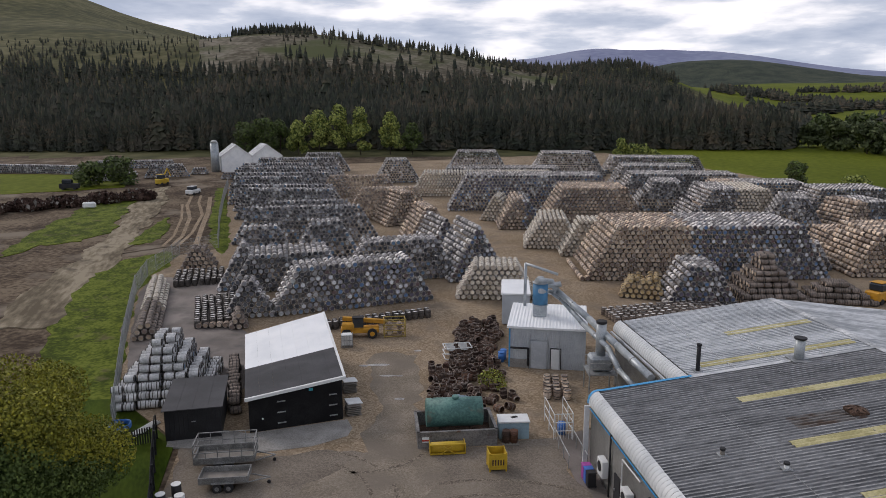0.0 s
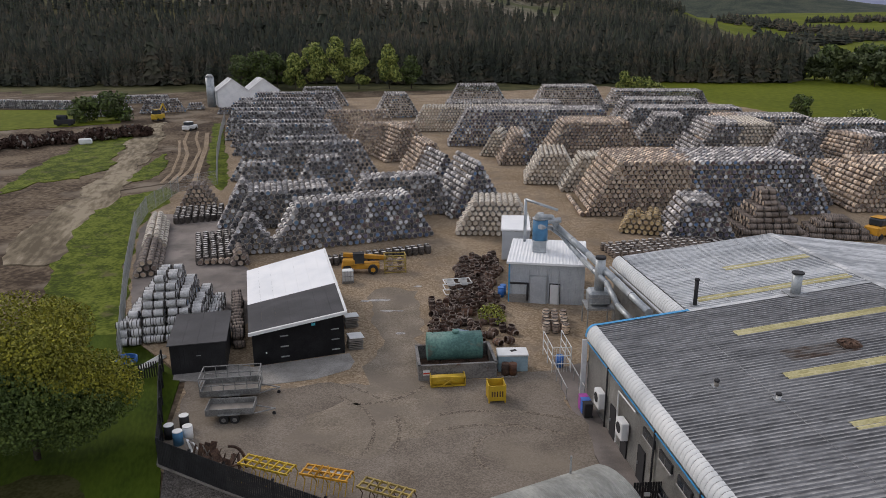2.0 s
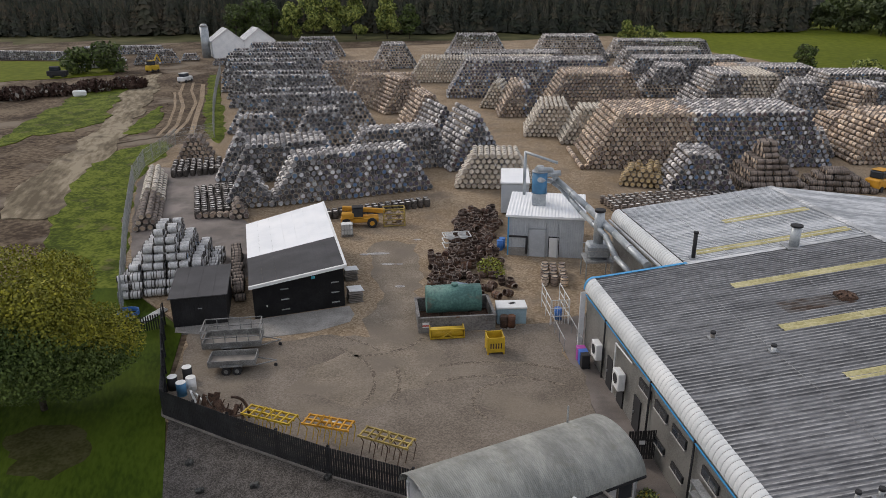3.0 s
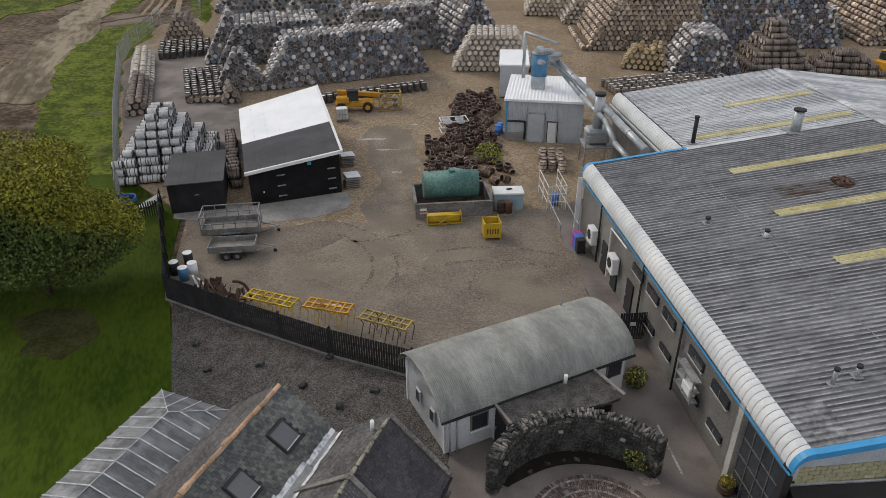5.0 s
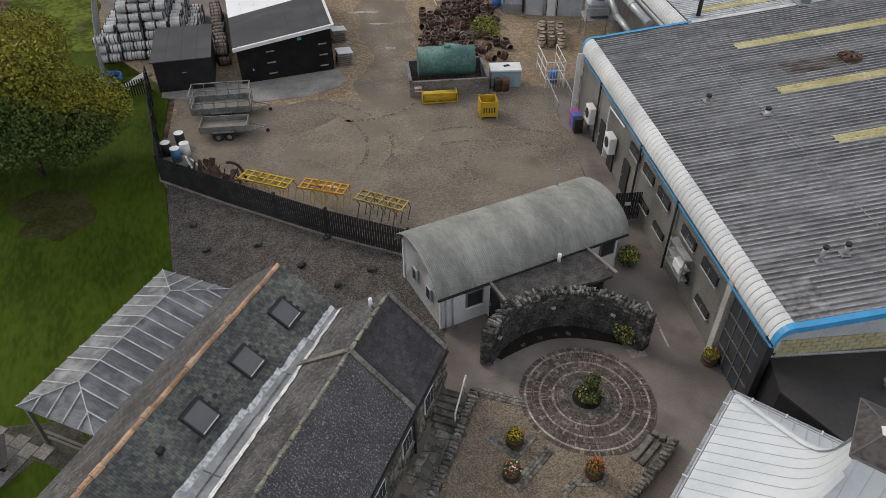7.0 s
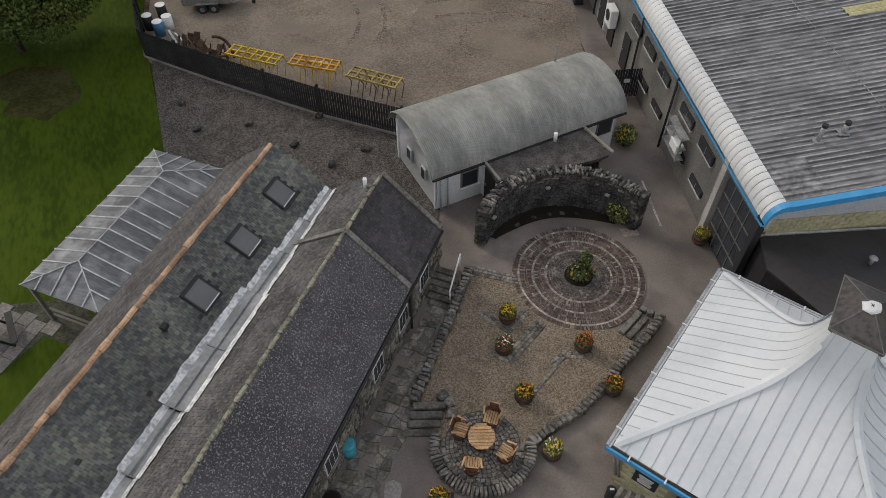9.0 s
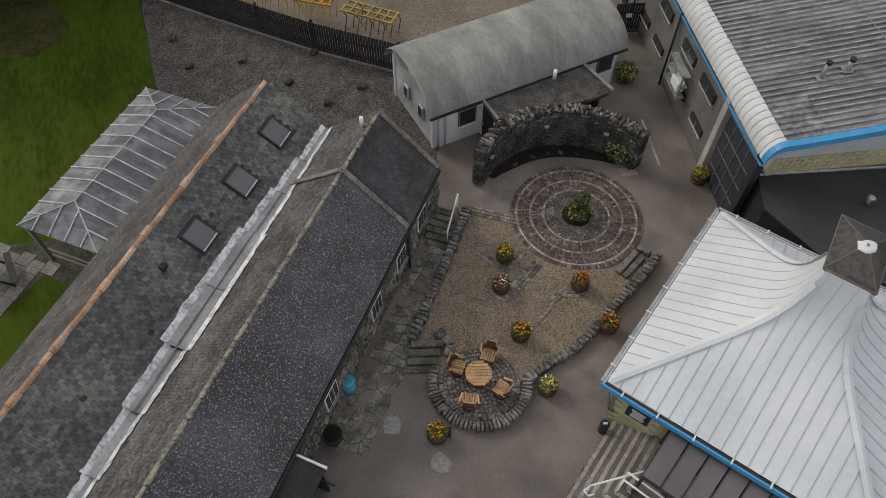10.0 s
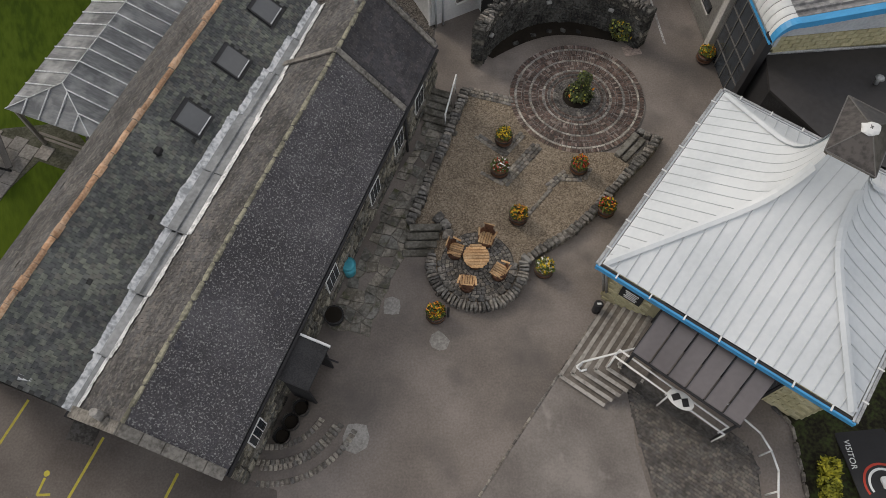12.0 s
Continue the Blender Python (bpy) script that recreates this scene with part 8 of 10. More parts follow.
    cobs = holder("cobbled_forecourt", Matrix(), "grey-brown cobbles before the entrance ramp", "paving")
    bm = box(0.148, 0.098, 0.05, Matrix(), 0.012)
    me = bpy.data.meshes.new("cobble")
    bm.to_mesh(me)
    bm.free()
    me.materials.append(M["sett_dark"])

    def inside(x, y):
        hit = False
        for (x0, y0), (x1, y1) in zip(poly, poly[1:] + poly[:1]):
            if (y0 > y) != (y1 > y) and x < x0 + (y - y0) / (y1 - y0) * (x1 - x0):
                hit = not hit
        return hit

    g = random.Random(3)
    count, rest = 0, []
    for r in range(84):
        for i in range(88):
            s, o = i * 0.162 + (r % 2) * 0.08, r * 0.112
            p = Vector((3, 6, 0)) + d * s + out * 0 + Vector((-d.y, d.x, 0)) * (o - 6.5)
            if inside(p.x, p.y):
                m = pose(p.x, p.y, 0.03 + g.uniform(-0.006, 0.006), 0, 0, ang + g.uniform(-4, 4))
                if count < 300 and p.y > 2.0:
                    link_mesh("cobble", me, cobs, m)
                    count += 1
                else:
                    rest.append(m)
    if rest:
        me2 = me.copy()
        me2.materials[0] = M["sett_dark_i"]
        joined("cobbles", me2, rest, cobs, "")
    sheet("cobble_bed", poly, M["mortar"], 0.02, "dark joints under the cobbles", "paving")
    # planting bed with sign and shrubs
    sheet("planting_bed", [(11.25, 5.15), (11.75, 4.45), (11.72, 3.2), (11.62, 1.0), (11.6, -3), (20, -4), (18, 8.5), (12.6, 5.6)], M["soil_grass"], 0.03, "dark planting bed with sparse grass", "planting bed")
    stones = holder("bed_kerb", Matrix(), "stone kerb along the planting bed", "kerb")
    stones_along(stones, [(11.2, 5.1), (11.7, 4.45), (11.68, 3.4), (11.62, 2.2), (11.58, 1.0)], 0.12, 0.14, 0.4, seed=21)
    for k, (x, y) in enumerate(((12.45, 3.05), (12.3, 2.55), (12.2, 2.05))):
        sh = holder("golden_shrub", pose(x, y, 0.02), "low bright yellow-green shrub in the bed", "shrub", "shrubs in the bed")
        part("stem", tube((0, 0, 0), (0, 0, 0.3), 0.04, 6), M["trunk"], sh)
        link_mesh("foliage", leaf_cloud([((0, 0, 0.35), (0.38, 0.38, 0.32))], 420, 0.07, 60 + k, (M["leaf_yellow"],)), sh)
    sg = holder("entrance_sign", pose(13.85, 3.4, 0.12, -8, 0, 4), "black sign with red arcs and white lettering", "sign")
    part("panel", box(1.7, 3.2, 0.05, pose(0.1, -0.5, 0), 0.02), M["black"], sg)
    for r0, mat in ((0.62, "petal_red"), (0.46, "white")):
        bm = bmesh.new()
        for i in range(24):
            t0, t1 = radians(-20 + i * 9.2), radians(-20 + (i + 1) * 9.2)
            add_poly(bm, [(0.2 + rr * math.cos(t), rr * math.sin(t) - 0.95, 0.032) for rr, t in ((r0, t0), (r0 + 0.08, t0), (r0 + 0.08, t1), (r0, t1))])
        part("arc_band", bm, M[mat], sg)
    part("emblem", box(0.24, 0.4, 0.02, pose(0.2, -0.9, 0.035), 0.06), M["white"], sg, "white emblem shape")
    txt = bpy.data.curves.new("lettering", "FONT")
    txt.body, txt.size, txt.extrude, txt.align_x = "VISITOR", 0.27, 0.004, "CENTER"
    txt.materials.append(M["white"])
    t = new("lettering", txt)
    t.parent, t.matrix_basis = sg, pose(-0.6, 0.1, 0.035, 0, 0, -97)


M["nosing"] = material("pale worn step edge", ((0.24, 0.225, 0.205), (0.32, 0.302, 0.275), (0.41, 0.39, 0.358)), 1.0, 8, 0.9, 0, 0.1)
M["seam_grey"] = plain("roof seam", (0.50, 0.53, 0.55), 0.5, 0, 0.08)
M["lantern_glass"] = material("brown tinted glazing", ((0.022, 0.018, 0.016), (0.045, 0.038, 0.034), (0.085, 0.075, 0.068)), 0.8, 6, 0.35, 0, 0)
M["sett_dark"] = material("brown-grey cobble", ((0.085, 0.078, 0.072), (0.125, 0.115, 0.106), (0.17, 0.158, 0.146)), 1.6, 10, 0.9, 0, 0.2, per="object")
M["sett_dark_i"] = material("brown-grey cobbles", ((0.085, 0.078, 0.072), (0.125, 0.115, 0.106), (0.17, 0.158, 0.146)), 1.6, 10, 0.9, 0, 0.2, per="island")
M["soil_grass"] = material("weedy dark bed", ((0.018, 0.016, 0.012), (0.032, 0.032, 0.018), (0.045, 0.06, 0.022)), 1.5, 9, 0.95, 0, 0.6)
M["leaf_yellow"] = material("yellow-green leaves", ((0.16, 0.17, 0.015), (0.26, 0.26, 0.02), (0.36, 0.34, 0.03)), 1.0, 6, 0.8, 0, 0, per="island")
make_pavilion()


# ---------------------------------------------------------------- courtyard details
def make_courtyard_details():
    g = random.Random(17)
    for x, y, r, s in ((-1.54, 8.97, 0.36, 1), (0.11, 7.64, 0.34, 2), (-2.68, 4.4, 0.5, 3)):
        bm = bmesh.new()
        q = random.Random(s)
        add_poly(bm, [(x + r * q.uniform(0.8, 1.15) * math.cos(t), y + r * 1.1 * q.uniform(0.8, 1.15) * math.sin(t), 0.022) for t in np.linspace(0, 6.28, 9)[:-1]])
        tagged(part("pale_patch", bm, M["concrete"]), "pale repaired patch in the tarmac", "patch", kind="structure")
    for pts, w, mat, label in (
            (((10.01, 23.9), (10.25, 20.9)), 0.1, "line_white", "worn white line on the lane"),
            (((-10.95, 4.6), (-12.6, 0.5)), 0.09, "line_yellow", "yellow parking bay line"),
            (((-8.35, 3.4), (-9.9, -0.5)), 0.09, "line_yellow", "yellow parking bay line"),
            (((-13.7, 5.9), (-15.6, 1.4)), 0.09, "line_yellow", "yellow parking bay line")):
        a, b = Vector((*pts[0], 0)), Vector((*pts[1], 0))
        d = (b - a).normalized()
        nrm = Vector((-d.y, d.x, 0)) * w / 2
        bm = bmesh.new()
        n = int((b - a).length / 0.4)
        for i in range(n):
            if mat == "line_white" and g.random() < 0.03:
                continue
            p, q = a.lerp(b, i / n), a.lerp(b, (i + 0.99) / n)
            add_poly(bm, [(v.x, v.y, 0.018) for v in (p - nrm, q - nrm, q + nrm, p + nrm)])
        tagged(part("painted_line", bm, M[mat]), label, "road marking", kind="structure")
    bm = bmesh.new()
    cx, cy = -12.7, 2.6
    for i in range(14):
        t0, t1 = radians(150 + i * 16), radians(150 + (i + 1) * 16)
        add_poly(bm, [(cx + r * math.cos(t), cy + r * math.sin(t), 0.018) for r, t in ((0.3, t0), (0.37, t0), (0.37, t1), (0.3, t1))])
    add_box(bm, 0.08, 0.55, 0.004, pose(cx + 0.05, cy + 0.5, 0.018, 0, 0, -15))
    add_box(bm, 0.4, 0.08, 0.004, pose(cx + 0.2, cy + 0.25, 0.0185))
    add_tube(bm, (cx + 0.15, cy + 0.9, 0.014), (cx + 0.15, cy + 0.9, 0.02), 0.1, 10)
    tagged(part("bay_symbol", bm, M["line_yellow"]), "yellow wheelchair bay symbol on tarmac", "road marking", kind="structure")
    tagged(part("brick_patch", box(0.75, 0.55, 0.02, pose(8.75, 20.6, 0.012, 0, 0, 12)), M["brick"]), "small reddish brick patch in the tarmac", "patch", kind="structure")
    hatch = part("manhole_frame", box(0.95, 0.95, 0.02, pose(-11.6, 4.9, 0.02, 0, 0, -15)), M["mortar"])
    tagged(hatch, "square manhole cover in the tarmac", "manhole", kind="structure")
    sheet("forecourt", [(1.25, 2.35), (5.75, 8.4), (6.6, 6.2), (6.45, 4.0), (6.9, 1.0), (7.2, -4), (-3, -4)], M["tarmac_pale"], 0.016, "drier pale tarmac forecourt by the entrance", "paving")
    edge = holder("sett_edging", Matrix(), "flush row of pale setts along the forecourt", "kerb")
    bm = box(0.2, 0.085, 0.05, Matrix(), 0.015)
    sm = bpy.data.meshes.new("sett")
    bm.to_mesh(sm)
    bm.free()
    sm.materials.append(M["sett"])
    e0, e1 = Vector((-0.6, 0.0, 0.012)), Vector((5.74, 8.43, 0.012))
    for i in range(48):
        p = e0.lerp(e1, (i + 0.5) / 48)
        link_mesh("sett", sm, edge, pose(p.x + g.uniform(-0.008, 0.008), p.y, p.z, 0, 0, 53 + g.uniform(-3, 3)))
    # curved rows of setts by the old range
    arcs = holder("sett_arcs", Matrix(), "curved rows of small setts by the old range", "paving")
    bm = box(0.2, 0.12, 0.06, Matrix(), 0.02)
    me = bpy.data.meshes.new("sett")
    bm.to_mesh(me)
    bm.free()
    me.materials.append(M["sett"])
    cx, cy = -5.4, 6.0
    for r in (1.85, 2.35, 2.5, 3.0):
        n = int(radians(80) * r / 0.17)
        for i in range(n):
            t = radians(-100 + 72 * i / n + (3 if r > 2.4 else 0))
            link_mesh("sett", me, arcs, pose(cx + r * math.cos(t), cy + r * math.sin(t), 0.03, 0, 0, math.degrees(t) + g.uniform(-5, 5)))
    for x, y in ((-4.5, 5.35), (-4.8, 4.9), (-5.05, 4.45)):
        tub = holder("empty_tub", pose(x, y, 0), "dark empty half-barrel tub by the wall", "tub", "empty tubs by the wall")
        bm = bmesh.new()
        add_tube(bm, (0, 0, 0), (0, 0, 0.4), 0.24, 14, 0.29, caps=False)
        add_tube(bm, (0, 0, 0.02), (0, 0, 0.4), 0.21, 14, 0.25, caps=False)
        part("staves", bm, M["black_wood"], tub)
        part("soil", tube((0, 0, 0.02), (0, 0, 0.25), 0.22, 14), M["soil_and_shade"], tub)
        part("rim", add_tube(add_tube(bmesh.new(), (0, 0, 0.36), (0, 0, 0.42), 0.295, 16, caps=False), (0, 0, 0.36), (0, 0, 0.42), 0.27, 16, caps=False), M["skew_grey"], tub, "pale worn rim")
    big = holder("plant_tub", pose(-3.55, 8.55, 0), "large dark tub with soil", "tub")
    part("staves", tube((0, 0, 0), (0, 0, 0.42), 0.3, 16, 0.36), M["black_wood"], big)
    part("soil", tube((0, 0, 0.36), (0, 0, 0.43), 0.3, 16), M["soil_and_shade"], big)
    but = holder("water_butt", pose(-3.1, 10.35, 0), "turquoise lidded water butt by the wall", "water butt")
    part("body", tube((0, 0, 0), (0, 0, 0.7), 0.24, 16, 0.28), M["cyan"], but)
    part("lid", tube((0, 0, 0.7), (0, 0, 0.78), 0.3, 16, 0.2), M["cyan"], but)


make_courtyard_details()


# ---------------------------------------------------------------- fences
def make_fences():
    line = [(-21.2, 46.8), (-19.3, 41.8), (-17.5, 37.3), (-16.6, 34.7), (-12.0, 32.2), (-6.0, 29.2), (-1.6, 27.4)]
    fence = holder("palisade_fence", Matrix(), "black timber palisade fence round the service yard", "fence")
    me = bpy.data.meshes.new("pale")
    bm = box(0.118, 0.03, 1.78, pose(0, 0, 0.9), 0.006)
    bm.to_mesh(me)
    bm.free()
    me.materials.append(M["black_wood"])
    for a, b in zip(line, line[1:]):
        a, b = Vector((*a, 0)), Vector((*b, 0))
        n = int((b - a).length / 0.14)
        ang = math.degrees(math.atan2(b.y - a.y, b.x - a.x))
        for i in range(n):
            p = a.lerp(b, (i + 0.5) / n)
            link_mesh("pale", me, fence, pose(p.x, p.y, 0, 0, 0, ang))
        c = (a + b) / 2
        nrm = Vector((-(b - a).y, (b - a).x, 0)).normalized() * 0.06
        for z in (0.4, 1.15):
            part("rail", box((b - a).length, 0.06, 0.1, pose(c.x + nrm.x, c.y + nrm.y, z, 0, 0, ang)), M["black_wood"], fence)
        m = max(1, int((b - a).length / 2.4))
        for i in range(m + 1):
            p = a.lerp(b, i / m) + nrm * 1.8
            part("post", box(0.12, 0.12, 1.85, pose(p.x, p.y, 0.92, 0, 0, ang)), M["black_wood"], fence)
        part("kerb_board", box((b - a).length, 0.1, 0.14, pose(c.x - nrm.x, c.y - nrm.y, 0.08, 0, 0, ang)), M["timber"], fence)
    gate = holder("palisade_gate", Matrix(), "black timber gate with a white plate", "gate")
    for i in range(11):
        link_mesh("pale", me, gate, pose(9.65 + i * 0.14, 30.4 + i * 0.01, 0.02))
    for z in (0.35, 1.2):
        part("rail", box(1.6, 0.06, 0.1, pose(10.35, 30.5, z)), M["black_wood"], gate)
    part("plate", box(0.3, 0.03, 0.22, pose(10.3, 30.35, 1.15)), M["white"], gate, "small white plate")
    low = holder("low_fence", Matrix(), "low black picket fence beside the store", "fence")
    a, b = Vector((-24.5, 44.6, 0)), Vector((-21.2, 46.2, 0))
    for i in range(22):
        p = a.lerp(b, (i + 0.5) / 22)
        link_mesh("pale", me, low, pose(p.x, p.y, 0, 0, 0, 26) @ Matrix.Diagonal((0.8, 1, 0.7, 1)))
    part("rail", tube((a.x, a.y, 0.8), (b.x, b.y, 0.8), 0.05, 6), M["black_wood"], low)
    # wire mesh boundary fence
    wire = holder("mesh_fence", Matrix(), "grey steel mesh fence on slim posts", "fence")
    run = [(-24.6, 47.5), (-27.4, 54.2), (-32.0, 65.4), (-39.1, 84.4), (-40.9, 92.2), (-41.0, 104.3), (-36.5, 108.9), (-43, 130), (-50, 155), (-56, 178)]
    verts, faces = [], []

    def strut(p, q, r):
        base = len(verts)
        d = (q - p).normalized()
        s = d.cross(Vector((0.3, 0.9, 0.1))).normalized() * r
        t = d.cross(s).normalized() * r
        for c in (p, q):
            verts.extend([tuple(c + s), tuple(c + t), tuple(c - s), tuple(c - t)])
        for k in range(4):
            faces.append((base + k, base + (k + 1) % 4, base + 4 + (k + 1) % 4, base + 4 + k))

    for a, b in zip(run, run[1:]):
        L = math.hypot(b[0] - a[0], b[1] - a[1])
        n = max(1, int(L / 2.8))
        for i in range(n):
            f = i / n
            x, y = a[0] + (b[0] - a[0]) * f, a[1] + (b[1] - a[1]) * f
            part("post", box(0.08, 0.08, 2.4, pose(x, y, gz(y) + 1.2)), M["galv"], wire)
        k = int(L / 0.16)
        for i in range(k):
            x, y = a[0] + (b[0] - a[0]) * i / k, a[1] + (b[1] - a[1]) * i / k
            strut(Vector((x, y, gz(y) + 0.05)), Vector((x, y, gz(y) + 2.3)), 0.013)
        for z in (0.1, 0.65, 1.2, 1.75, 2.3):
            strut(Vector((*a, gz(a[1]) + z)), Vector((*b, gz(b[1]) + z)), 0.016)
    me2 = bpy.data.meshes.new("wire_mesh")
    me2.from_pydata(verts, [], faces)
    me2.materials.append(M["galv"])
    tagged(link_mesh("wire_mesh", me2, wire), kind="stuff")


make_fences()


# ---------------------------------------------------------------- yard things
def make_yard():
    g = random.Random(23)
    # steel tank in an open skip
    skip = holder("open_skip", pose(0.72, 47.35, 0.02, 0, 0, 6), "long grey steel skip with open top", "skip")
    part("floor", box(5.6, 3.6, 0.1, pose(0, 0, 0.05)), M["rust"], skip)
    for x, y, sx, sy in ((0, -1.8, 5.7, 0.12), (0, 1.8, 5.7, 0.12), (-2.8, 0, 0.12, 3.6), (2.8, 0, 0.12, 3.6)):
        part("side", box(sx, sy, 1.15, pose(x, y, 0.58)), M["skip_grey"], skip)
        part("top_rim", box(sx + 0.1, sy + 0.1, 0.1, pose(x, y, 1.17)), M["skip_grey"], skip)
    part("plate", box(0.5, 0.03, 0.4, pose(-2.3, -1.88, 0.65)), M["white"], skip, "white hazard plate")
    part("plate_band", box(0.5, 0.035, 0.12, pose(-2.3, -1.88, 0.6)), M["petal_red"], skip)
    tank = holder("storage_tank", pose(0.66, 47.6, 0.62, 0, 0, 5), "faded green cylindrical steel tank lying in the skip", "tank")
    bm = bmesh.new()
    add_tube(bm, (-2.05, 0, 1.15), (2.05, 0, 1.15), 1.05, 28)
    part("shell", bm, M["tank_green"], tank)
    for s in (-1, 1):
        bm = bmesh.new()
        bmesh.ops.create_uvsphere(bm, u_segments=20, v_segments=10, radius=1.0, matrix=pose(s * 2.03, 0, 1.15) @ Matrix.Diagonal((0.1, 1.04, 1.04, 1)))
        part("end_cap", bm, M["tank_green"], tank)
    part("hatch", tube((0.1, 0, 2.15), (0.1, 0, 2.38), 0.25, 14), M["tank_green"], tank)
    part("pipe", tube((-1.6, 0.2, 2.1), (-1.6, 0.2, 2.5), 0.07, 8), M["rust"], tank)
    for x in (-1.0, 1.2):
        part("saddle", box(0.25, 1.6, 0.7, pose(x, 0, -0.15)), M["rust"], tank)
    heap = holder("blue_tarpaulin", pose(1.3, 52.4, 0.05), "crumpled pale blue sheet over scrap", "tarpaulin")
    bm = bmesh.new()
    bmesh.ops.create_icosphere(bm, subdivisions=3, radius=1.0)
    for v in bm.verts:
        k = 1 + 0.35 * noise.noise(v.co * 2.5)
        v.co = Vector((v.co.x * 1.3 * k, v.co.y * 0.9 * k, max(0, v.co.z) * 0.9 * k))
    part("sheet", bm, M["blue_grey"], heap)
    rl = holder("yellow_roller", pose(0.15, 44.7, 0.02, 0, 0, 6), "yellow farm roller with crossed drawbar", "roller")
    part("drum", tube((-1.15, 0, 0.4), (1.15, 0, 0.4), 0.38, 16), M["yellow"], rl)
    for z in (0.75, 0.1):
        part("frame_bar", box(2.5, 0.1, 0.1, pose(0, -0.4, z)), M["yellow"], rl)
    for s in (-1, 1):
        part("end_plate", box(0.06, 0.9, 0.7, pose(s * 1.22, 0, 0.42)), M["yellow"], rl)
        part("drawbar", tube((s * 0.5, -0.5, 0.1), (-s * 0.3, -0.55, 0.7), 0.05, 6), M["yellow"], rl)
    ys = holder("yellow_stillage", pose(3.45, 42.5, 0.0, 0, 0, 6), "yellow open-topped steel stillage with slotted sides", "stillage")
    for x, y, sx, sy in ((0, -0.55, 1.2, 0.06), (0, 0.55, 1.2, 0.06), (-0.57, 0, 0.06, 1.1), (0.57, 0, 0.06, 1.1)):
        part("side", box(sx, sy, 1.1, pose(x, y, 0.75)), M["yellow"], ys)
    for x in (-0.55, 0.55):
        for y in (-0.52, 0.52):
            part("leg", box(0.1, 0.1, 1.35, pose(x, y, 0.68)), M["yellow"], ys)
    for k in range(5):
        part("slot", box(0.08, 0.02, 0.4, pose(-0.36 + k * 0.18, -0.59, 0.7)), M["rust"], ys, "dark slot")
    part("floor", box(1.1, 1.0, 0.05, pose(0, 0, 0.25)), M["rust"], ys)
    fz = holder("chest_freezer", pose(5.0, 47.3, 0.0, 0, 0, 2), "white-topped pale blue chest freezer", "freezer")
    part("body", box(2.2, 1.3, 1.25, pose(0, 0, 0.65), 0.04), M["pale_blue"], fz)
    part("lid", box(2.3, 1.4, 0.14, pose(0, 0, 1.35), 0.03), M["white"], fz)
    part("stain", box(0.5, 0.3, 0.01, pose(0.1, 0.1, 1.425, 0, 0, 25)), M["black"], fz)
    for x, mat in ((4.4, "rust"), (4.95, "red_wood")):
        ob = holder("oil_drum", pose(x, 46.1, 0.12), "rusty red oil drum on a pallet", "drum", "oil drums")
        part("body", tube((0, 0, 0), (0, 0, 0.88), 0.29, 16), M[mat], ob)
        for z in (0.3, 0.6):
            part("rib", tube((0, 0, z - 0.02), (0, 0, z + 0.02), 0.305, 16), M[mat], ob)
    pl = holder("pallet", pose(4.7, 46.1, 0.0), "grey wooden pallet under red drums", "pallet")
    for k in range(5):
        part("board", box(0.16, 1.0, 0.03, pose(-0.5 + k * 0.25, 0, 0.1)), M["timber"], pl)
    for y in (-0.4, 0, 0.4):
        part("bearer", box(1.2, 0.1, 0.08, pose(0, y, 0.05)), M["timber"], pl)
    # cut rusty drums in heaps
    me = bpy.data.meshes.new("cut_drum")
    bm = bmesh.new()
    prof = [(0.0, 0.02, 0), (0.275, 0.02, 0), (0.315, 0.3, 0), (0.335, 0.3, 1), (0.335, 0.42, 1), (0.32, 0.42, 0), (0.30, 0.68, 0), (0.31, 0.68, 1), (0.30, 0.8, 1), (0.255, 0.8, 1), (0.27, 0.4, 0), (0.24, 0.06, 0), (0.0, 0.06, 0)]
    rings = [[bm.verts.new((r * math.cos(t), r * math.sin(t), z)) for t in np.linspace(0, 2 * math.pi, 13)[:-1]] if r else [bm.verts.new((0, 0, z))] * 12 for r, z, _ in prof]
    for (_, _, mi), r0, r1 in zip(prof[1:], rings, rings[1:]):
        for k in range(12):
            ring = list(dict.fromkeys((r0[k], r0[(k + 1) % 12], r1[(k + 1) % 12], r1[k])))
            bm.faces.new(ring).material_index = mi
    bm.to_mesh(me)
    bm.free()
    me.materials.append(M["rust_i"])
    me.materials.append(M["hoop_pale"])
    n = 0
    for k in range(330):
        y = 51.5 + 21 * g.random()
        xa, xb = (-1.2 - 0.02 * (y - 52), 5.8) if y < 60 else (0.0 + 0.15 * (y - 60), 5.5)
        x = g.uniform(xa, xb)
        if (y < 58 and x > 2.6 and g.random() < 0.5) or (55 < y < 66 and x > 4.9):
            continue
        lie = g.random() < 0.35
        z = gz(y) + (0.3 if lie else 0.0) + (g.choice((0.0, 0.0, 0.0, 0.35)) if y > 56 else 0.0)
        ob = link_mesh("cut_drum", me, None, pose(x, y, z, g.uniform(70, 110) if lie else g.uniform(-12, 12), g.uniform(-12, 12), g.uniform(0, 360)))
        tagged(ob, "rusty open-ended charred cask hull in a scrap heap", "scrap cask", "scrap casks")
        n += 1
    wf = holder("hoop_stillage", pose(1.2, 63.6, gz(63.6), 0, 0, 10), "white framed crate of hoops", "crate")
    for z in (0.05, 0.55, 1.1):
        for y in (-0.8, 0.8):
            part("rail", box(2.6, 0.07, 0.07, pose(0, y, z)), M["white"], wf)
        for x in (-1.3, 1.3):
            part("rail", box(0.07, 1.6, 0.07, pose(x, 0, z)), M["white"], wf)
    for x in (-0.7, 0.6):
        for y in (-0.4, 0.4):
            bm = bmesh.new()
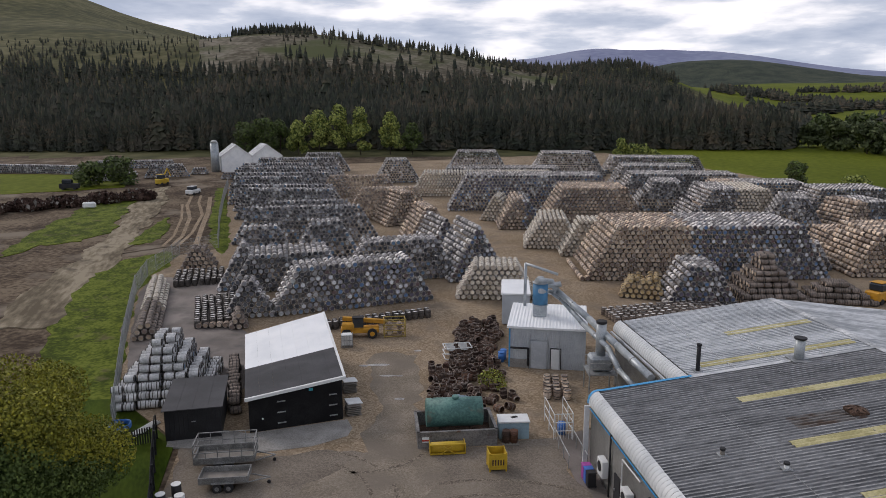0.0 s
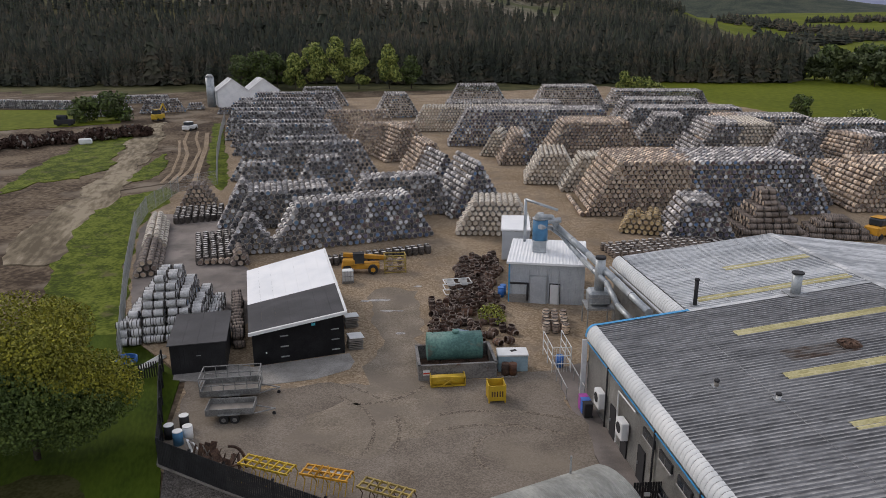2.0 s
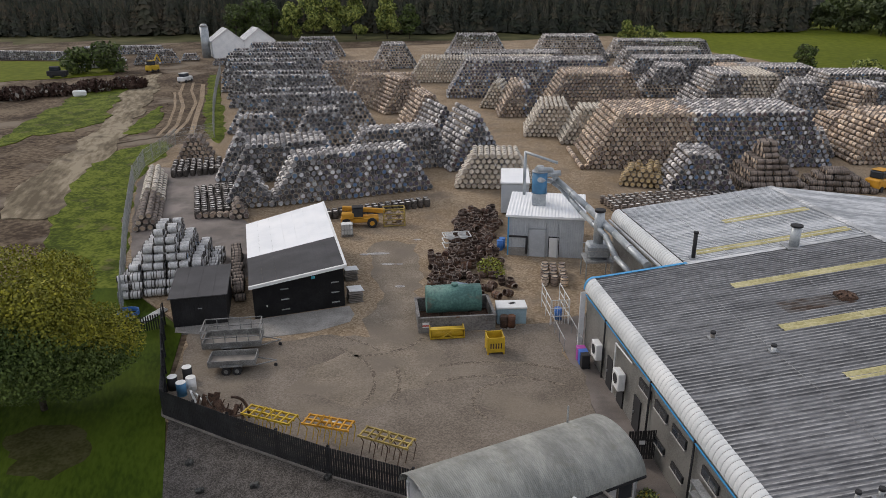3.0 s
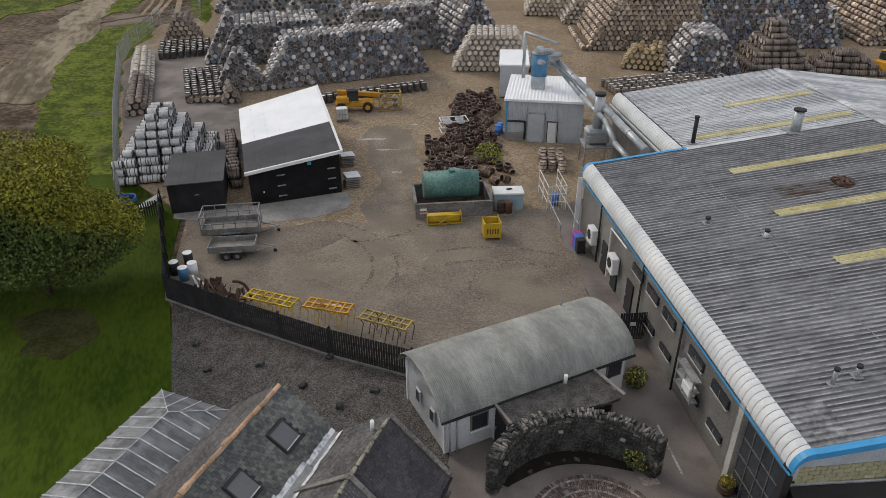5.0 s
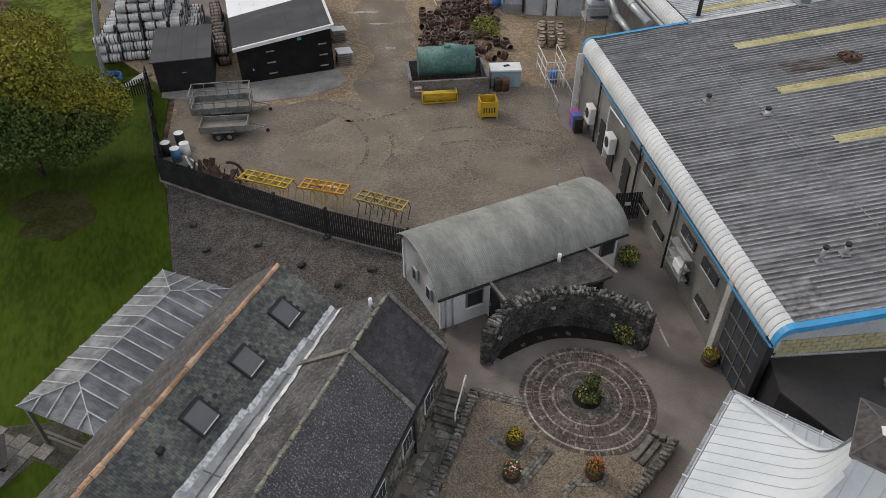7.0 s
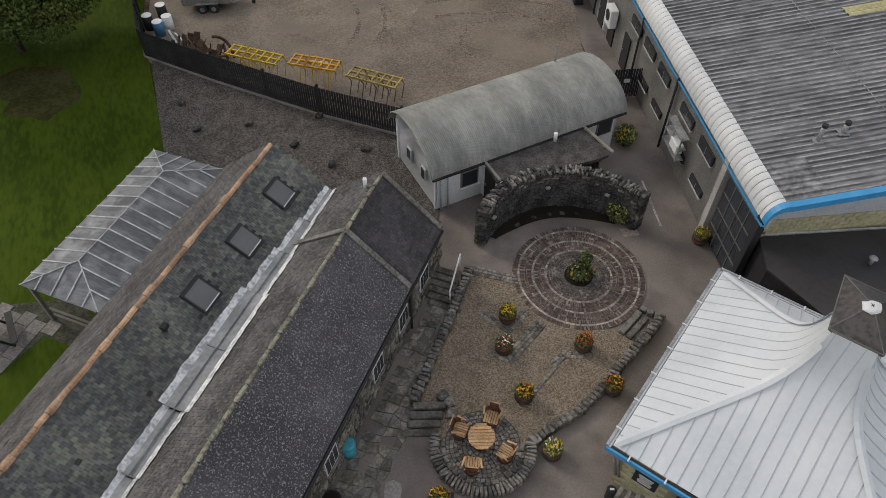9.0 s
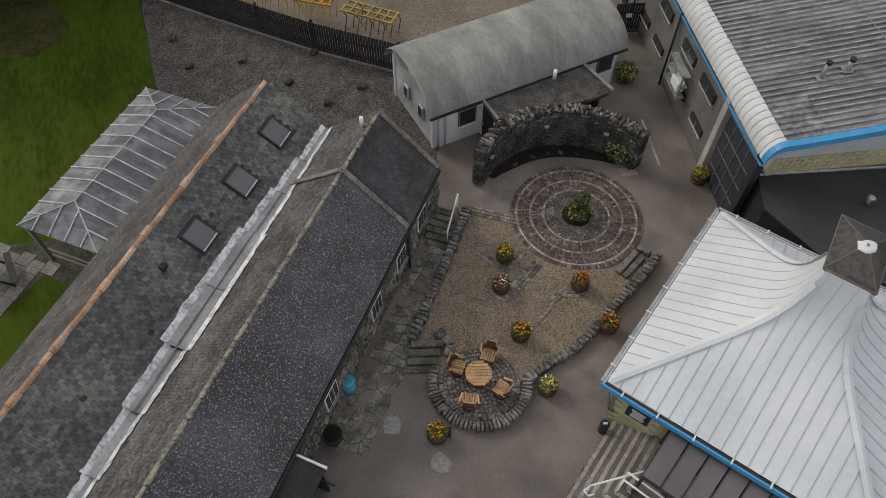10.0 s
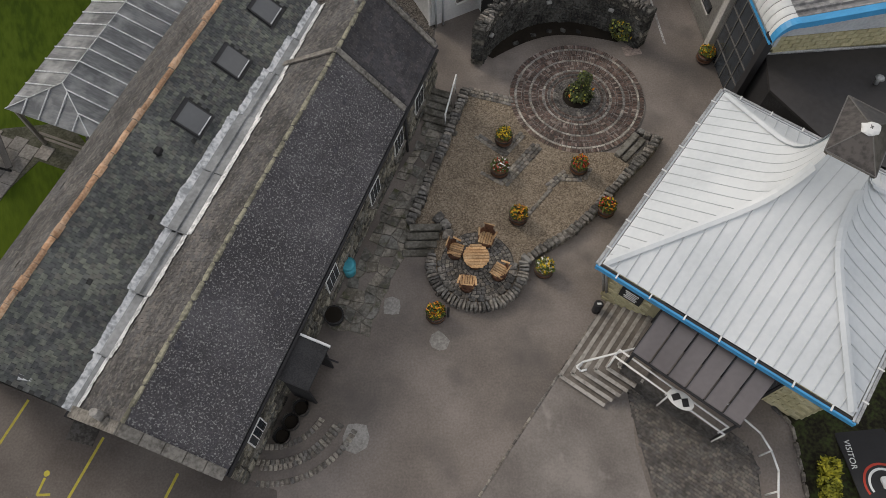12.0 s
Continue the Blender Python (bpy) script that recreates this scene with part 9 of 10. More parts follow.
            add_tube(bm, (x, y, 0.9), (x, y, 1.15), 0.42, 16, caps=False)
            add_tube(bm, (x, y, 0.9), (x, y, 1.15), 0.36, 16, caps=False)
            part("hoop", bm, M["white"], wf)
    for x, y in ((5.35, 62.3), (5.6, 62.9)):
        bd = holder("blue_drum", pose(x, y, gz(y)), "bright blue plastic drum by the dust house", "drum", "blue drums")
        part("body", tube((0, 0, 0), (0, 0, 0.95), 0.3, 16), M["blue_bright"], bd)
        part("rim", tube((0, 0, 0.9), (0, 0, 0.98), 0.32, 16), M["blue_bright"], bd)
    upright_group((8.2, 54.0), (11.0, 53.7), 5, "brown", "brown upright cask beside the dust house")
    # caged ramp
    cg = holder("access_cage", pose(8.6, 46.6, 0.0, 0, 0, 4), "galvanised cage and ramp with handrails", "cage")
    for x, y in ((-0.7, 0), (0.7, 0), (-0.7, 3.2), (0.7, 3.2), (-0.7, 1.6), (0.7, 1.6)):
        part("post", tube((x, y, 0), (x, y, 2.0), 0.035, 6), M["white"], cg)
    for z in (0.7, 1.35, 2.0):
        for x in (-0.7, 0.7):
            part("rail", tube((x, 0, z), (x, 3.2, z), 0.03, 6), M["white"], cg)
        part("rail", tube((-0.7, 0, z), (0.7, 0, z), 0.03, 6), M["white"], cg)
    for k in range(7):
        part("bar", tube((-0.6 + k * 0.2, 0, 0.05), (-0.6 + k * 0.2, 0, 2.0), 0.015, 5), M["white"], cg)
    for x in (-0.7, 0.55):
        part("ramp_rail", tube((x, 0, 1.1), (x + 0.1, -4.2, 0.9), 0.035, 6), M["galv"], cg)
        for y in (-1.4, -2.8, -4.2):
            part("ramp_post", tube((x + 0.03, y, 0), (x + 0.05, y, 1.0), 0.03, 6), M["galv"], cg)
    part("drum", tube((0.1, 1.0, 0), (0.1, 1.0, 0.9), 0.3, 14), M["blue_bright"], cg, "blue drum inside")
    # telehandler
    th = holder("telehandler", pose(-8.9, 69.2, gz(69.2), 0, 0, 6) @ Matrix.Diagonal((0.86, 0.86, 0.86, 1)), "orange-yellow telehandler with black cab", "telehandler")
    part("chassis", box(4.6, 1.6, 0.6, pose(0, 0, 0.9), 0.1), M["orange"], th)
    part("engine_cover", box(1.5, 1.0, 0.8, pose(-1.4, -0.5, 1.5), 0.12), M["orange"], th)
    part("boom", box(5.2, 0.5, 0.5, pose(0.5, 0.35, 1.95, 0, 6, 0), 0.05), M["orange"], th)
    cab = part("cab", box(1.3, 0.95, 1.3, pose(-0.2, -0.4, 1.85), 0.1), M["glass"], th, "dark glazed cab")
    part("cab_roof", box(1.4, 1.05, 0.1, pose(-0.2, -0.4, 2.55), 0.03), M["black"], cab)
    part("cab_frame", box(1.34, 0.99, 0.12, pose(-0.2, -0.4, 1.3), 0.02), M["orange"], cab)
    for x in (-1.6, 1.5):
        for y in (-0.95, 0.95):
            w = part("wheel", tube((x, y - 0.2, 0.6), (x, y + 0.2, 0.6), 0.6, 18), M["black"], th)
            part("rim", tube((x, y - 0.21, 0.6), (x, y + 0.21, 0.6), 0.3, 12), M["orange"], w)
    cr = holder("cask_cradle", pose(-5.3, 69.4, gz(69.4), 0, 0, 8), "yellow-brown tubular cask cradle", "cradle")
    for x in (-1.1, 1.1):
        for y in (-0.6, 0.6):
            part("post", box(0.1, 0.1, 1.9, pose(x, y, 0.95)), M["ochre"], cr)
    for z in (0.1, 0.75, 1.35, 1.9):
        for y in (-0.6, 0.6):
            part("rail", box(2.3, 0.09, 0.09, pose(0, y, z)), M["ochre"], cr)
        for x in (-1.1, 1.1):
            part("rail", box(0.09, 1.2, 0.09, pose(x, 0, z)), M["ochre"], cr)
    for k in range(2):
        for z in (0.0, 0.66):
            link_mesh("barrel", barrel_kind("brown", "object", False), cr, pose(-0.5 + k, 0, 0.15 + z))
    tk = holder("water_tank", pose(-9.9, 66.4, gz(66.4), 0, 0, 10), "white caged plastic water tank", "tank")
    part("bottle", box(1.1, 1.0, 1.1, pose(0, 0, 0.75), 0.1), M["white"], tk)
    for z in (0.25, 0.75, 1.25):
        part("cage_ring", add_box(box(1.2, 0.04, 0.05, pose(0, -0.55, z)), 0.04, 1.1, 0.05, pose(0.6, 0, z)), M["galv"], tk)
    for k in range(5):
        part("cage_bar", box(0.04, 0.04, 1.2, pose(-0.55 + k * 0.275, -0.57, 0.75)), M["galv"], tk)
    part("base", box(1.2, 1.1, 0.2, pose(0, 0, 0.1)), M["timber"], tk)
    for x, y, w in ((-8.2, 55.6, 1.3), (-7.3, 51.3, 1.5)):
        tr = holder("pallet_stack", pose(x, y, gz(y), 0, 0, 15), "stack of pallets and white boards by the shed", "pallet stack", "pallet stacks by the shed")
        for k in range(6):
            part("pallet_layer", box(1.1, w, 0.05, pose(g.uniform(-0.08, 0.08), 0, 0.08 + k * 0.15), 0.005), M["timber"], tr)
            part("bearer", box(1.0, 0.12, 0.09, pose(0, -w / 3, 0.15 + k * 0.15)), M["timber"], tr)
        part("board", box(1.2, w * 0.8, 0.05, pose(0.05, 0, 0.98, 0, 4, 6)), M["white"], tr, "white board")
    # trailers
    def trailer(x, y, rz, L, W, H, cage, label):
        tr = holder("trailer", pose(x, y, 0, 0, 0, rz), label, "trailer", "trailers in the yard")
        part("floor", box(L, W, 0.1, pose(0, 0, 0.55)), M["timber"], tr)
        for yy in (-W / 2, W / 2):
            part("side", box(L, 0.05, 0.4, pose(0, yy, 0.78)), M["galv_dull"], tr)
        for xx in (-L / 2, L / 2):
            part("end_board", box(0.05, W, 0.4, pose(xx, 0, 0.78)), M["galv_dull"], tr)
        if cage:
            for yy in (-W / 2, W / 2):
                for z in (1.35, H):
                    part("rail", box(L, 0.06, 0.06, pose(0, yy, z)), M["galv_dull"], tr)
                for k in range(6):
                    part("stanchion", box(0.05, 0.05, H - 0.6, pose(-L / 2 + k * L / 5, yy, 0.6 + (H - 0.6) / 2)), M["galv_dull"], tr)
            for xx in (-L / 2, L / 2):
                for z in (1.35, H):
                    part("rail", box(0.06, W, 0.06, pose(xx, 0, z)), M["galv_dull"], tr)
        for yy in (-W / 2 - 0.12, W / 2 + 0.12):
            for xx in (-0.35, 0.35):
                w = part("wheel", tube((xx, yy - 0.1, 0.3), (xx, yy + 0.1, 0.3), 0.3, 14), M["black"], tr)
                part("rim", tube((xx, yy - 0.11, 0.3), (xx, yy + 0.11, 0.3), 0.15, 10), M["galv_dull"], w)
            part("mudguard", box(1.4, 0.24, 0.05, pose(0, yy, 0.64)), M["galv_dull"], tr)
        for s in (-1, 1):
            part("drawbar", tube((L / 2, s * W * 0.35, 0.45), (L / 2 + 1.3, 0, 0.45), 0.05, 6), M["galv_dull"], tr)
        part("jockey_wheel", tube((L / 2 + 1.2, -0.05, 0.12), (L / 2 + 1.2, 0.05, 0.12), 0.12, 10), M["black"], tr)

    trailer(-14.8, 43.1, 8, 3.9, 1.9, 1.9, True, "galvanised livestock trailer with railed sides")
    trailer(-14.0, 40.3, 6, 3.0, 1.5, 0.9, False, "small galvanised flatbed trailer")

    # farm implements along the fence
    def harrow(x, y, rz, L, mat, tines, label):
        hw = holder("spring_harrow", pose(x, y, 0, 0, 0, rz) @ Matrix.Diagonal((1, 1, 1.35, 1)), label, "harrow", "farm implements along the fence")
        for yy in (-0.45, 0.0, 0.45):
            part("beam", box(L, 0.08, 0.08, pose(0, yy, 0.95)), mat, hw)
        for k in range(7):
            xx = -L / 2 + 0.1 + k * (L - 0.2) / 6
            part("cross_bar", box(0.07, 1.0, 0.07, pose(xx, 0, 0.97)), mat, hw)
        for k in range(12):
            xx = -L / 2 + 0.15 + k * (L - 0.3) / 11
            yy = (-0.45, 0.0, 0.45)[k % 3]
            bm = bmesh.new()
            add_tube(bm, (xx, yy, 0.93), (xx + 0.05, yy + 0.25, 0.6), 0.025, 5)
            add_tube(bm, (xx + 0.05, yy + 0.25, 0.6), (xx, yy - 0.05, 0.0), 0.025, 5)
            part("tine", bm, tines, hw)
        for s in (-1, 1):
            part("hitch_arm", tube((s * 0.5, -0.5, 0.95), (s * 0.15, -0.1, 1.35), 0.04, 6), mat, hw)

    harrow(-9.8, 32.9, -21, 3.2, M["yellow"], M["yellow"], "bright yellow spring-tine harrow")
    harrow(-6.4, 32.1, -16, 2.8, M["orange"], M["yellow"], "orange and yellow cultivator frame")
    harrow(-3.1, 30.7, -24, 3.0, M["ochre"], M["rust"], "yellow harrow with rusty tines")
    wb = part("white_pipe", tube((-6.9, 32.4, 1.15), (-5.7, 32.2, 1.15), 0.09, 8), M["white"])
    tagged(wb, "short white pipe lying on the cultivator", "pipe")
    pl = holder("old_plough", pose(-11.9, 34.1, 0.0, 0, 0, 20), "rusty plough with a tall curved arm", "plough")
    bm = bmesh.new()
    last = None
    for k in range(9):
        p = (0.55 - 0.9 * (k / 8) ** 2.2, 0.0, 0.2 + 1.55 * math.sin(k / 8 * 1.5))
        if last:
            add_tube(bm, last, p, 0.09, 6)
        last = p
    part("arm", bm, M["rust"], pl)
    part("share", box(1.1, 0.5, 0.06, pose(-0.6, 0, 0.45, 0, 35, 10)), M["rust"], pl)
    part("share", box(0.9, 0.4, 0.06, pose(-1.3, 0.2, 0.4, 0, 50, -15)), M["rust"], pl)
    part("beam", tube((-2.0, 0.2, 0.5), (0.5, 0, 0.4), 0.07, 6), M["rust"], pl)
    sp = holder("scrap_pile", pose(-13.2, 35.0, 0.0, 0, 0, -25), "tangle of rusty plates and bars at the fence", "scrap pile")
    for k in range(9):
        part("scrap_plate", box(g.uniform(0.2, 0.5), g.uniform(0.4, 1.0), 0.04, pose(g.uniform(-1.4, 1.4), g.uniform(-0.35, 0.35), g.uniform(0.2, 0.5), g.uniform(20, 70), g.uniform(-40, 40), g.uniform(0, 180))), M["rust"], sp)
    for k in range(6):
        x = g.uniform(-1.4, 1.2)
        part("scrap_bar", tube((x, g.uniform(-0.4, 0.4), 0.04), (x + g.uniform(-0.6, 0.6), g.uniform(-0.4, 0.4), g.uniform(0.5, 1.1)), 0.035, 6), M["rust" if k % 3 else "timber"], sp)
    ck = holder("scrap_coulter", pose(-14.3, 35.6, 0.0, 0, 0, 20), "rusty tangled coulter frame", "plough")
    for k in range(4):
        part("blade", box(0.08, 0.35, 0.9, pose(-0.5 + k * 0.35, 0, 0.45, 12 * (k - 1.5), 20, 30 * k)), M["rust"], ck)
    for x, y, mat, lid in ((-16.6, 38.9, "black", "white"), (-17.1, 37.7, "black", "white"), (-16.3, 37.0, "blue_paint", "white"), (-15.9, 37.6, "white", "white")):
        dr = holder("steel_drum", pose(x, y, 0), "dark steel drum with a pale lid at the fence", "drum", "drums at the fence corner")
        part("body", tube((0, 0, 0), (0, 0, 0.9), 0.3, 16), M[mat], dr)
        part("lid", tube((0, 0, 0.9), (0, 0, 0.94), 0.3, 16), M[lid], dr)
    for k in range(4):
        sc = part("scrap_board", box(0.15, 0.9, 0.04, pose(-15.6 + k * 0.25, 36.4 - 0.1 * k, 0.35, 35, 10 * k, 30 + 15 * k)), M["white" if k % 2 else "timber"])
        tagged(sc, "loose pale board leaning on the fence", "board", "loose boards at the fence")
    bp = holder("blue_pipe_coil", pose(-24.6, 48.6, 0.02), "coil of blue water pipe on the grass", "pipe coil")
    for k in range(4):
        bm = bmesh.new()
        pts = [(0.75 * math.cos(t), 0.75 * math.sin(t), 0.06 + k * 0.1 + 0.03 * math.sin(3 * t)) for t in np.linspace(0, 6.28, 19)]
        for p, q in zip(pts, pts[1:]):
            add_tube(bm, p, q, 0.05, 5)
        part("loop", bm, M["blue_bright"], bp)
    bdl = holder("pipe_bundle", pose(-22.6, 48.3, 0.02, 0, 0, 70), "bundle of pale plastic pipes beside the store", "pipe bundle")
    for k in range(7):
        part("pipe", tube((-1.2, -0.3 + 0.1 * k, 0.08 + 0.08 * (k % 2)), (1.3, -0.3 + 0.11 * k, 0.08 + 0.08 * (k % 2)), 0.06, 8), M["white"], bdl)
    # casks in the side park
    upright_group((-23.0, 72.6), (-26.5, 82.8), 6, "dark", "upright dark-headed cask in neat rows on tarmac", 0.78)
    stack((-27.0, 71.3), (-23.2, 71.6), 1, 1, "brown", "short row of lying casks before the upright ones", True)
    upright_group((-35.5, 87.0), (-28.6, 89.0), 8, "dark", "upright pale-topped cask beside the boundary fence", 0.8)
    stack((-32.3, 67.4), (-29.5, 68.3), 3, 9, "worn", "low row of brown casks along the fence", True, left=0.6, right=0.6)
    stack((-35.2, 76.4), (-32.2, 77.4), 3, 11, "pale", "low row of pale casks along the fence", True, left=0.6, right=0.6)
    stack((-37.6, 95.2), (-32.0, 96.2), 5, 3, "worn", "dark heap of lying casks by the fence", True)
    stack((-19.2, 52.6), (-20.8, 61.6), 8, 8, "white", "tall mound of bleached grey casks behind the store", True, left=1.0, right=1.0, jag=0.3, taper=0.45)
    stack((-24.6, 51.4), (-25.2, 54.0), 3, 2, "white", "end of the bleached cask mound at the fence", True)
    stack((-16.1, 50.8), (-19.4, 62.0), 2, 1, "worn", "row of brown casks beside the shed", True, left=0.3, right=0.3)
    stack((-23.2, 70.8), (-20.8, 71.6), 3, 3, "worn", "low brown casks behind the shed", True)
    upright_group((-13.5, 70.8), (-1.0, 75.5), 2, "dark", "dark upright cask before the grey wall of casks")
    upright_group((18.6, 72.6), (33.2, 76.2), 5, "worn", "upright pale-topped cask in a yard group", 0.85)
    upright_group((28.0, 77.2), (38.5, 77.0), 1, "dark", "dark upright cask before the heap", 0.9)
    # scattered boulders on the gravel bed
    for k, (x, y) in enumerate(((-13.5, 30.2), (-9.6, 28.4), (-7.0, 26.7), (-5.0, 25.2), (-11.6, 24.9), (-12.2, 28.0), (-6.0, 29.0), (-3.4, 26.3), (-9.8, 23.6))):
        ob = link_mesh("boulder", STONES_DARK[k % 6], None, pose(x, y, 0.13, g.uniform(-10, 10), g.uniform(-10, 10), g.uniform(0, 360)) @ Matrix.Diagonal((0.45, 0.34, 0.3, 1)))
        tagged(ob, "dark boulder lying on grey gravel", "boulder", "boulders on the gravel")
    for x, y, sx, sy in ((-6.3, 61.4, 1.3, 0.35), (-5.2, 58.8, 0.75, 0.28), (-4.1, 58.8, 0.4, 0.22), (-3.8, 53.85, 0.5, 0.28), (-2.7, 65, 0.4, 0.25), (-7.6, 61.2, 0.5, 0.3)):
        bm = bmesh.new()
        q = random.Random(int(x * 10))
        add_poly(bm, [(x + sx * q.uniform(0.7, 1.1) * math.cos(t), y + sy * q.uniform(0.7, 1.1) * math.sin(t), gz(y) + 0.045) for t in np.linspace(0, 6.28, 10)[:-1]])
        tagged(part("pale_patch", bm, M["line_white"]), "pale worn concrete patch in the dirt", "patch", kind="structure")
    weed = holder("weed_bush", pose(4.0, 56.3, gz(56.3)), "tall yellow-green weeds among scrap casks", "shrub")
    part("stem", tube((0, 0, 0), (0, 0, 0.8), 0.04, 5), M["trunk"], weed)
    link_mesh("foliage", leaf_cloud([((0, 0, 0.8), (1.2, 1.0, 0.9)), ((0.6, -0.5, 0.5), (0.8, 0.8, 0.5))], 700, 0.12, 71, (M["leaf_bright"], M["leaf_gold"])), weed)


M["skip_grey"] = material("scuffed grey steel", ((0.12, 0.115, 0.11), (0.18, 0.175, 0.17), (0.25, 0.24, 0.23)), 1.0, 8, 0.7, 0.2, 0.1, spots=((0.12, 0.07, 0.045), 1.5, 0.6, 0.72))
M["blue_grey"] = plain("pale blue sheet", (0.20, 0.28, 0.34), 0.6)
M["pale_blue"] = plain("pale blue enamel", (0.28, 0.40, 0.46), 0.5)
M["blue_bright"] = plain("bright blue plastic", (0.04, 0.17, 0.50), 0.45)
M["ochre"] = plain("dull yellow paint", (0.34, 0.25, 0.07), 0.7, 0, 0.3)
M["hoop_pale"] = material("worn rusty hoop", ((0.10, 0.07, 0.055), (0.19, 0.145, 0.12), (0.32, 0.27, 0.235)), 1.2, 8, 0.7, 0.3, 0.1)
M["rust_i"] = material("charred rusty cask hull", ((0.035, 0.022, 0.017), (0.065, 0.04, 0.03), (0.12, 0.075, 0.052)), 0.8, 8, 0.9, 0.1, 0.2, per="object", ramp=[(0.7, 0.7, 0.7), (1, 1, 1), (1.3, 1.2, 1.1), (1.0, 0.8, 0.7), (1.6, 1.5, 1.4)])
make_yard()


# ---------------------------------------------------------------- trees, bushes and distance
def make_trees():
    # Upper and far leaves take gold: the light on the crown as colour.
    big = make_tree(-24.0, 35.4, 10.4, 6.6, (M["leaf_green"], M["leaf_gold"]), "broad green tree on the lawn, its lit upper side coloured gold", 41, 70000, 0.1, trunk=0.2, low=0.1,
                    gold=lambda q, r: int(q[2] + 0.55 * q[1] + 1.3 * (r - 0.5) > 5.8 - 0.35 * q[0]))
    for k, (x, y, h, s) in enumerate(((-66, 257, 14, 6), (-54, 256, 13, 5), (-46, 255, 17, 5.5), (-39, 257, 19, 5.5), (-31, 256, 18, 5), (-20, 256, 16, 5), (-12, 257, 12, 4.6), (-74, 260, 12, 6), (-62, 262, 13, 4.5))):
        make_tree(x, y, h, s, (M["leaf_bright"], M["leaf_bright"], M["leaf_green"]) if 0 < k < 6 else (M["leaf_dull"], M["leaf_green"]), "pale green broadleaf tree before the spruce wood", 50 + k, 3200, 0.5, low=0.02)
    for k, (x, y, h, s) in enumerate(((-92, 178, 6.5, 4.6), (-85.5, 181, 7.5, 5.2))):
        make_tree(x, y, h, s, (M["leaf_green"], M["leaf_dull"]), "rounded green bush near the far store", 70 + k, 1600, 0.5, "bush", low=0.02)
    for k, (x, y, h, s) in enumerate(((91.5, 180, 6, 3.2), (97.5, 163, 4.5, 4), (65, 234, 6, 4), (60, 236, 8, 3), (70, 236, 4, 4))):
        make_tree(x, y, h, s, (M["leaf_green"], M["leaf_dull"]) if k < 1 else (M["leaf_green"], M["leaf_bright"]), "rounded green bush at the field edge", 80 + k, 1100, 0.42, "bush", low=0.02)
    for k in range(16):
        a, r = radians(27.6 + 0.62 * k), 318 - 3.2 * k + 14 * (k % 3)
        make_tree(r * math.sin(a), r * math.cos(a), 10 + 4 * ((k * 7) % 4) / 3, 6.0, (M["leaf_dull"], M["leaf_green"]) if k % 3 else (M["leaf_dull"],), "dark broadleaf tree along the far field edge", 100 + k, 900, 0.95, low=0.02, z=land(r * math.sin(a), r * math.cos(a)))


make_trees()


